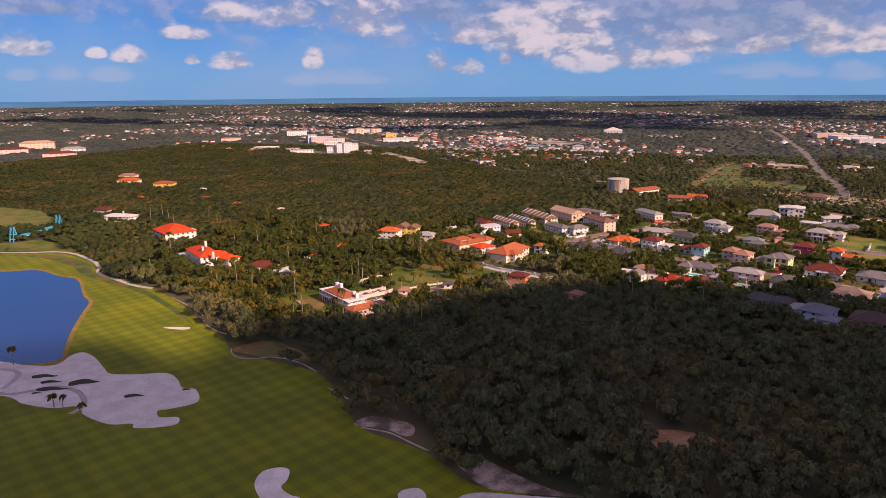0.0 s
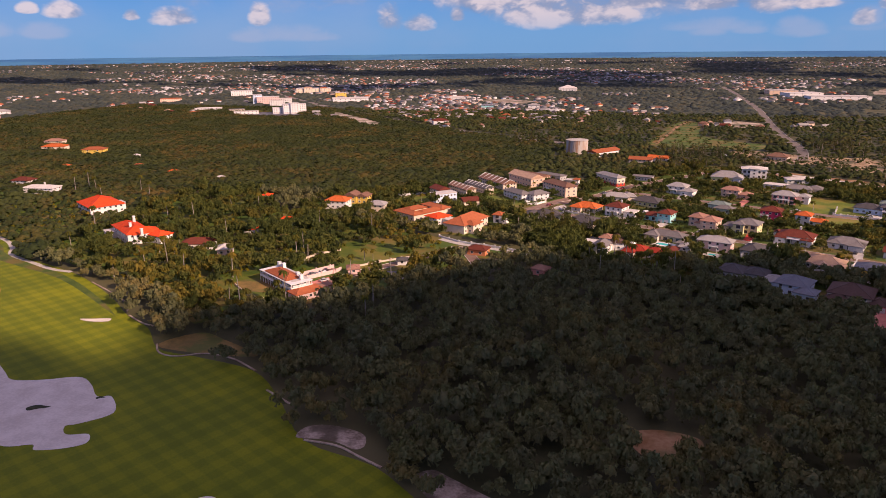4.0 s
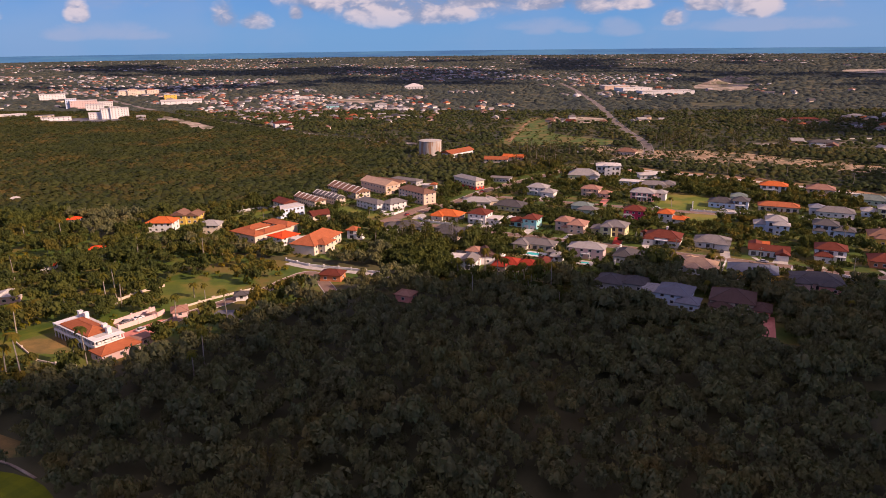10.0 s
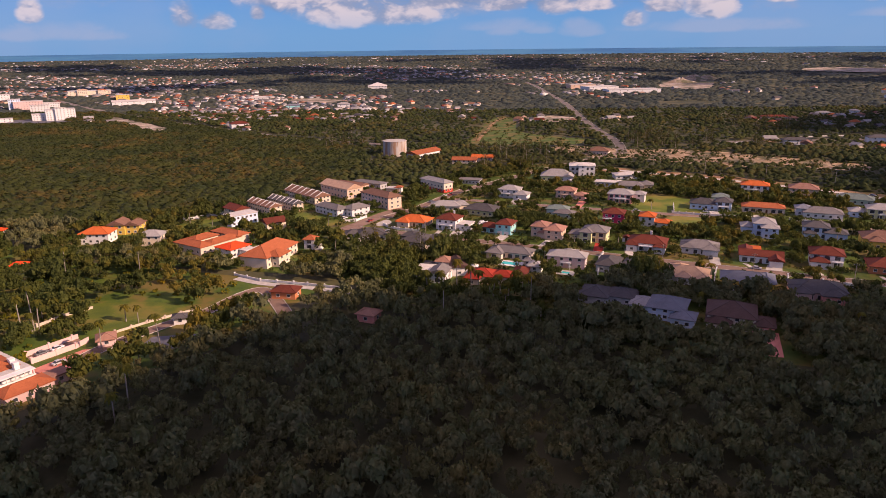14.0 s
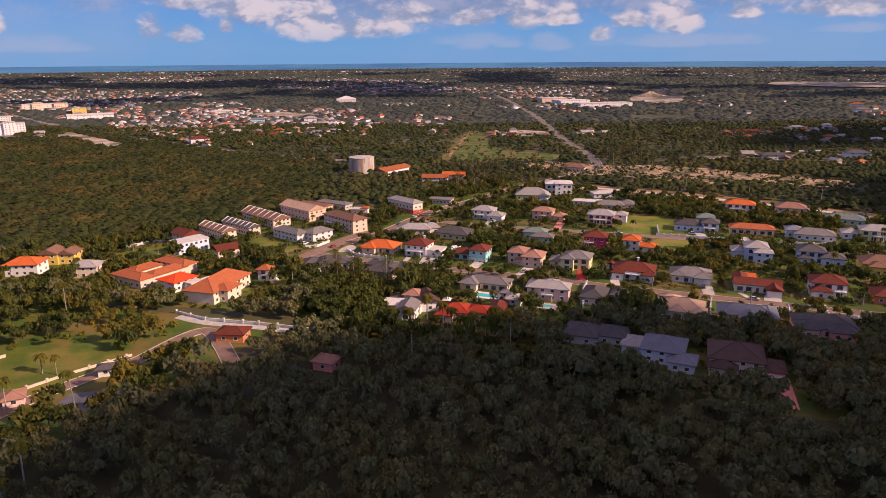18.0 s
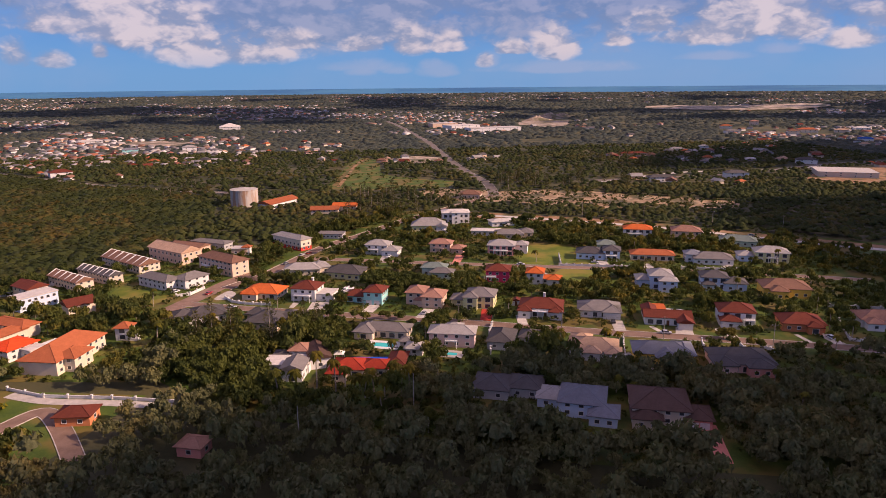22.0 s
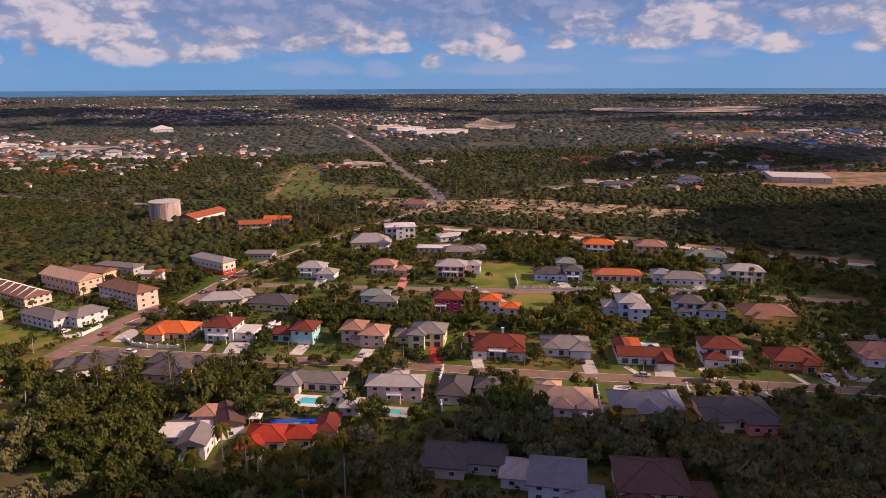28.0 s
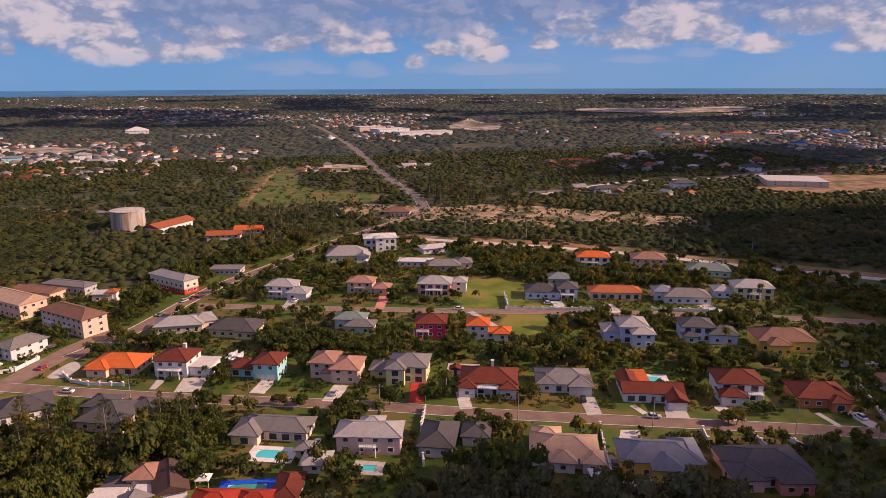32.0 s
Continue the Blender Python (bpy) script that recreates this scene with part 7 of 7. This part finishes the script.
px, py = np.r_[px, gx[keep]], np.r_[py, gy[keep]]
size = rng.uniform(2.6, 5.6, len(px)) * np.where(rng.random(len(px)) < 0.10, 1.4, 1.0) * np.where(inside(px, py, HOMES) & ~inside(px, py, SHADY), 0.72, 1.0)
tall = size * rng.uniform(1.0, 1.6, len(px)) + 1.5
# stands sorted by sun and cloud shade; shaded ones take the paler leaf copy
sunlit_stand = (inside(px, py, PARKS) | inside(px, py, HOMES) | inside(px, py, TERRACE)) & ~((inside(px, py, SHADY) & (py < np.where(px > 20, 252, 222))) | ((px > 112) & (py < 244)))
for name, w, mat, label, seed in (("woodland", ~sunlit_stand, M_LEAF_SHADE, "dense dark broad-leaved woodland canopy", 1), ("park_wood", sunlit_stand, M_PARK_LIT, "green and golden trees of park and gardens", 7)):
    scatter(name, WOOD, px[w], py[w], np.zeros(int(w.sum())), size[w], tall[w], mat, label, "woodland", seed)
BUSH = []
for k in range(6):
    (v, f), (v2, f2) = crown_shape(40 + k, 16, 4, 0.20, 0.1, up=1.2), lump_shape(90 + k, 6)
    BUSH.append((np.concatenate([v, v2 * (1.15, 1.15, 0.80)]), np.concatenate([f, f2 + len(v)])))
px, py = jittered(-1000, 700, -260, 1050, 6.4, rng)
keep = free(px, py, 0.5) & ~inside(px, py, HOMES) & ~inside(px, py, TERRACE) & ~inside(px, py, NEARWOOD)
keep &= (np.abs(np.arctan2(px, py + 170)) < 0.98) | (np.hypot(px - 60, py - 150) < 260)
px, py = px[keep], py[keep]
EVEN = np.array([(-1000, 300), (-260, 300), (-200, 350), (-120, 420), (-90, 520), (-95, 600), (-130, 680), (-210, 735), (-390, 885), (-560, 1050), (-1000, 1050)], float)
wild = np.array([12 * noise.noise((x * 0.02, y * 0.02, 31.0)) for x, y in zip(px, py)])
even = inside(px + wild, py + wild, EVEN)
ex, ey = px[even], py[even]
size = rng.uniform(4.0, 6.4, len(ex))
scatter("scrub_forest", BUSH, ex, ey, np.zeros(len(ex)), size, size * rng.uniform(0.40, 0.56, len(ex)) + 1.9, M_SCRUB, "even olive-brown scrub forest", "woodland", 2)
TUFT = []
for k in range(6):
    v, f = crown_shape(140 + k, 16, 3, 0.17, 0.15, 1.1, up=0.8)
    TUFT.append((v, f))
mixed = ~even & no_lot(px, py) & (rng.random(len(px)) < np.where(py < 640, 0.9, np.where(inside(px, py, QUARTER), 0.95, 0.52)))
mx, my = px[mixed], py[mixed]
size = rng.uniform(3.8, 7.2, len(mx)) * (1 + 0.35 * np.array([noise.noise((x * 0.015, y * 0.015, 17.0)) for x, y in zip(mx, my)]))
scatter("mixed_wood", TUFT, mx, my, np.zeros(len(mx)), size, size * rng.uniform(0.42, 0.72, len(mx)) + 1.4, M_MIXED, "uneven dark green wood of broad-leaved trees", "woodland", 6)


def casuarina_proto(seed, high):
    """A tall feathery tree: a straight trunk and thin drooping sprays, open to the light."""
    e = thing("casuarina", "tall feathery olive-green casuarina tree with a pale trunk", "tree")
    part("trunk", tube(bmesh.new(), 0, 0, -0.1, 0.9 * high, 0.16, 0.05, 6), M_PALMBARK, e)
    r = np.random.default_rng(seed)
    n = 260
    t = r.uniform(0.22, 1.0, n)
    a, out = r.uniform(0, 2 * np.pi, n), r.uniform(0.2, 1.0, n) * 0.20 * high * np.sin(np.pi * np.clip(0.12 + 0.86 * t, 0, 1)) ** 0.7
    c = np.stack([out * np.cos(a), out * np.sin(a), t * high], -1)
    way = np.stack([np.cos(a), np.sin(a), r.uniform(-0.2, 0.9, n)], -1) * r.uniform(0.5, 1.1, n)[:, None]
    side = np.stack([-np.sin(a), np.cos(a), r.uniform(-0.5, 0.5, n)], -1) * 0.24
    v = np.stack([c - side, c + side, c + way], 1).reshape(-1, 3)
    me = bpy.data.meshes.new("crown")
    me.from_pydata([tuple(q) for q in v], [], [(3 * k, 3 * k + 1, 3 * k + 2) for k in range(n)])
    me.materials.append(M_PINE)
    crown = new("crown", me)
    crown.parent = e
    return e


pines = [casuarina_proto(k, hi) for k, hi in enumerate((9.0, 12.0, 14.0, 10.5))]
spots = []
for poly, many in (([(0, 525), (92, 515), (112, 570), (70, 630), (4, 640)], 46), ([(140, 648), (280, 640), (300, 700), (170, 720)], 40), ([(300, 760), (440, 740), (460, 860), (320, 900)], 30), ([(-150, 640), (-60, 640), (-60, 690), (-150, 735)], 16), ([(-60, 290), (-20, 280), (0, 305), (-40, 320)], 10)):
    poly = np.array(poly, float)
    ux, uy = rng.uniform(poly[:, 0].min(), poly[:, 0].max(), 900), rng.uniform(poly[:, 1].min(), poly[:, 1].max(), 900)
    ok = np.where(inside(ux, uy, poly) & free(ux, uy, 0.8))[0][:many]
    spots += list(zip(ux[ok], uy[ok]))
place(pines, [p[0] for p in spots], [p[1] for p in spots], rng.uniform(0.75, 1.2, len(spots)), "casuarina trees")
MOUND = [lump_shape(k) for k in range(8)]
ang, far = rng.uniform(-1.05, 1.0, 42000), 850 * (7.7 ** rng.uniform(0, 1, 42000) ** 1.1)
px, py = far * np.sin(ang), far * np.cos(ang)
keep = (~((px > -1000) & (px < 700) & (py < 1050))) & free(px, py, 1.0) & no_lot(px, py)
patch = np.array([noise.noise((x * 0.003, y * 0.003, 7.0)) for x, y in zip(px, py)])
keep &= patch > -0.55
px, py, far = px[keep], py[keep], far[keep]
fx, fy, fz, fs = folded(px, py)
size = rng.uniform(3.0, 6.6, len(px)) * (1 + far / 2600) * fs
scatter("far_woods", MOUND, fx, fy, fz - 0.3, size, np.minimum(size * rng.uniform(0.28, 0.55, len(px)), 7 * fs), M_FARWOOD_HAZE, "distant woods on flat land, tinted with haze", "woodland", 3)

# ---------------------------------------------------------------- cars, poles and small things
CAR_PAINT = [surface("car_paint_" + n, c, tuple(min(v * 1.1, 1) for v in c), rough=0.3, coat=0.6, vary=0.03) for n, c in (("white", (0.75, 0.75, 0.75)), ("grey", (0.18, 0.18, 0.19)), ("red", (0.35, 0.03, 0.03)), ("silver", (0.48, 0.48, 0.50)), ("blue", (0.03, 0.14, 0.45)), ("black", (0.025, 0.025, 0.028)))]
M_TYRE = surface("tyre", (0.02, 0.02, 0.02), (0.035, 0.035, 0.035), rough=0.9)


def car(label, x, y, ang, paint, long=4.4):
    """A small parked car: lower body, cabin with glass, four wheels, lamps."""
    e = thing("car", label, "car", pose(x, y, 0.11, 0, 0, ang), "parked cars")
    bm = boxed(-long / 2, -0.85, 0.32, long / 2, 0.85, 0.85)
    bmesh.ops.bevel(bm, geom=bm.edges[:], offset=0.14, segments=2, affect="EDGES")
    part("body", bm, CAR_PAINT[paint], e)
    bm = bmesh.new()
    lo, hi = ((-long * 0.36, -0.76), (long * 0.26, -0.76), (long * 0.26, 0.76), (-long * 0.36, 0.76)), ((-long * 0.25, -0.62), (long * 0.10, -0.62), (long * 0.10, 0.62), (-long * 0.25, 0.62))
    a, b = [bm.verts.new((u, v, 0.84)) for u, v in lo], [bm.verts.new((u, v, 1.36)) for u, v in hi]
    for k in range(4):
        bm.faces.new((a[k], a[(k + 1) % 4], b[(k + 1) % 4], b[k]))
    bm.faces.new(a[::-1]), bm.faces.new(b)
    part("cabin_glass", bm, M_GLASS, e)
    part("cabin_roof", boxed(-long * 0.25, -0.63, 1.362, long * 0.10, 0.63, 1.44), CAR_PAINT[paint], e)
    for sx in (-0.31, 0.31):
        for sy in (-1, 1):
            w = bmesh.new()
            tube(w, 0, 0, -0.1, 0.1, 0.32, 0.32, 10)
            o = part("wheel", w, M_TYRE, e)
            o.matrix_basis = pose(long * sx, 0.80 * sy, 0.33, 90)
            r = part("rim", tube(bmesh.new(), 0, 0, -0.11, 0.11, 0.18, 0.18, 8), M_METAL, o)
    for sy in (-0.6, 0.6):
        part("headlight", boxed(long / 2 - 0.03, sy - 0.16, 0.58, long / 2 + 0.02, sy + 0.16, 0.74), M_FRAME, e)


for label, x, y, ang, paint in (("white car parked in the terrace yard", -66, 385, 20, 0), ("dark car parked in the terrace yard", -61, 380, 50, 1), ("silver car parked in the terrace yard", -70, 379, -45, 3), ("red car beside the lane kerb", -58.5, 360, 60, 2), ("white car on a back street verge", 15, 398, -20, 0), ("white car on the pale driveway", 31, 415, 60, 0), ("white car on the driveway of the red-roofed house", 77.5, 303, 75, 0), ("white car before the grey-blue house", 141, 381, -20, 0), ("silver car at the kerb of the main street", 128, 272, -22, 3), ("black car under the carport roof", 113, 288, 70, 5)):
    car(label, x, y, ang, paint)
for label, x, y, ang, paint in (("white van-like car by the pink house", 30, 282, 70, 0), ("blue car parked in the terrace yard", -72, 388, -45, 4), ("grey car on the yellow house forecourt", 104, 251, 70, 1), ("silver car by the apartment block", -18, 428, 50, 3), ("red car by the apartment block", -14, 432, 50, 2), ("dark car on the shaded track", 262, 425, -40, 1), ("silver car parked by the mansion forecourt", -134, 172, 60, 3), ("white car in the walled parking yard", -141, 183, 60, 0), ("grey car in the walled parking yard", -144, 179, 60, 1), ("white car by the white terrace wall", -75, 366, 45, 0), ("black car by the white terrace wall", -78, 370, 45, 5), ("white car on the main street", -45, 336.5, -22, 0), ("white car on the back street", 100, 384, -20, 0), ("silver car on the concrete driveway", 38, 313, 70, 3), ("white car on the long pale driveway", 187, 256, 85, 0), ("grey car on the climbing street", -26, 410, 62, 1)):
    car(label, x, y, ang, paint)


def boat(x, y, ang, label):
    e = thing("boat", label, "boat", pose(x, y, 0, 0, 0, ang))
    bm = bmesh.new()
    rows = []
    for u, w, z in ((-3.4, 1.0, 0.9), (-1.5, 1.2, 0.85), (1.5, 1.1, 0.95), (3.2, 0.5, 1.2), (4.0, 0.06, 1.4)):
        rows.append([bm.verts.new((u, s * q, h)) for s, q, h in ((-1, w, z + 0.6), (-1, w * 0.55, 0.35), (1, w * 0.55, 0.35), (1, w, z + 0.6))])
    for p, q in zip(rows, rows[1:]):
        for k in range(3):
            bm.faces.new((p[k], q[k], q[k + 1], p[k + 1]))
        bm.faces.new((p[3], q[3], q[0], p[0]))
    bm.faces.new(rows[0][::-1]), bm.faces.new(rows[-1])
    part("hull", bm, M_WHITE, e)
    part("cabin", boxed(-1.4, -0.7, 1.45, 0.9, 0.7, 2.3), M_WHITE, e)
    part("windscreen", boxed(0.92, -0.62, 1.6, 0.97, 0.62, 2.2), M_GLASS, e)
    part("trailer", boxed(-3.0, -0.5, 0.0, 2.8, 0.5, 0.34), M_METAL, e)


boat(5.5, 352, 62, "white motor boat on a trailer between the houses")
boat(7.6, 350, 62, "white motor boat on a trailer between the houses")


def pole(x, y, high, arms=True, label="grey wooden utility pole with a cross-arm"):
    e = thing("utility_pole", label, "pole", pose(x, y, 0, 0, 0, -20), "utility poles")
    part("shaft", tube(bmesh.new(), 0, 0, -0.3, high, 0.17, 0.11), M_PALMBARK, e)
    if arms:
        part("cross_arm", boxed(-1.1, -0.08, high - 0.9, 1.1, 0.08, high - 0.74), M_BARK, e)
        for k in (-0.9, 0.0, 0.9):
            part("insulator", tube(bmesh.new(), k, 0, high - 0.74, high - 0.5, 0.07, 0.05, 6), M_FRAME, e)
    return Vector((x, y, high - 0.6))


def wire(a, b, name="overhead_wire"):
    c = bpy.data.curves.new(name, "CURVE")
    c.dimensions, c.bevel_depth = "3D", 0.02
    s = c.splines.new("POLY")
    s.points.add(8)
    for k in range(9):
        t = k / 8
        p = a.lerp(b, t)
        s.points[k].co = (p.x, p.y, p.z - 4 * 0.9 * t * (1 - t), 1)
    ob = new(name, c)
    c.materials.append(M_DARK)
    tagged(ob, "thin sagging overhead wire between poles", "wire")


row = [pole(x, y, 9.5) for x, y in ((-24, 323.5), (12, 310), (50, 296), (88, 279.5), (124, 266), (160, 251.5), (196, 237))]
for a, b in zip(row, row[1:]):
    wire(a, b)
row = [pole(x, y, 10.5) for x, y in ((147, 533), (181, 510), (219, 489), (255, 460), (291, 436))]
for a, b in zip(row, row[1:]):
    wire(a, b)
for x, y in ((-10, 207), (23, 223)):
    pole(x, y, 13, False, "bare pale pole standing above the wood")


def gazebo(x, y, s, label):
    e = thing("gazebo", label, "gazebo", pose(x, y, 0, 0, 0, -12))
    part("canopy", roof_mesh(s, s, 1.1, "hip", 0.3, 0.1), M_WHITE, e).matrix_basis = pose(0, 0, 2.5)
    for u in (-1, 1):
        for v in (-1, 1):
            part("post", boxed(u * s / 2 - 0.06, v * s / 2 - 0.06, 0, u * s / 2 + 0.06, v * s / 2 + 0.06, 2.4), M_WHITE, e)


gazebo(1.5, 269, 3.0, "small white garden gazebo by the blue pool")
gazebo(96, 246, 3.0, "grey garden canopy behind the beige bungalow")


def shed(x, y, label, roof):
    h = thing("shed", label, "shed", pose(x, y, 0, 0, 0, -20))
    part("wall", boxed(-2, -1.6, 0, 2, 1.6, 2.4), M_WHITE, h)
    part("roof", roof_mesh(4, 3.2, 1.0, "gable_y", 0.3, 0.1), ROOFS[roof], h).matrix_basis = pose(0, 0, 2.4)
    share("door", DOOR, h, pose(0, -1.6, 0))


shed(80, 318, "small white shed with a red gable roof", "maroon")
shed(72, 470, "small white garden shed on a lawn", "white")
shed(70, 612, "blue-roofed hut beside the cleared strip", "slate")
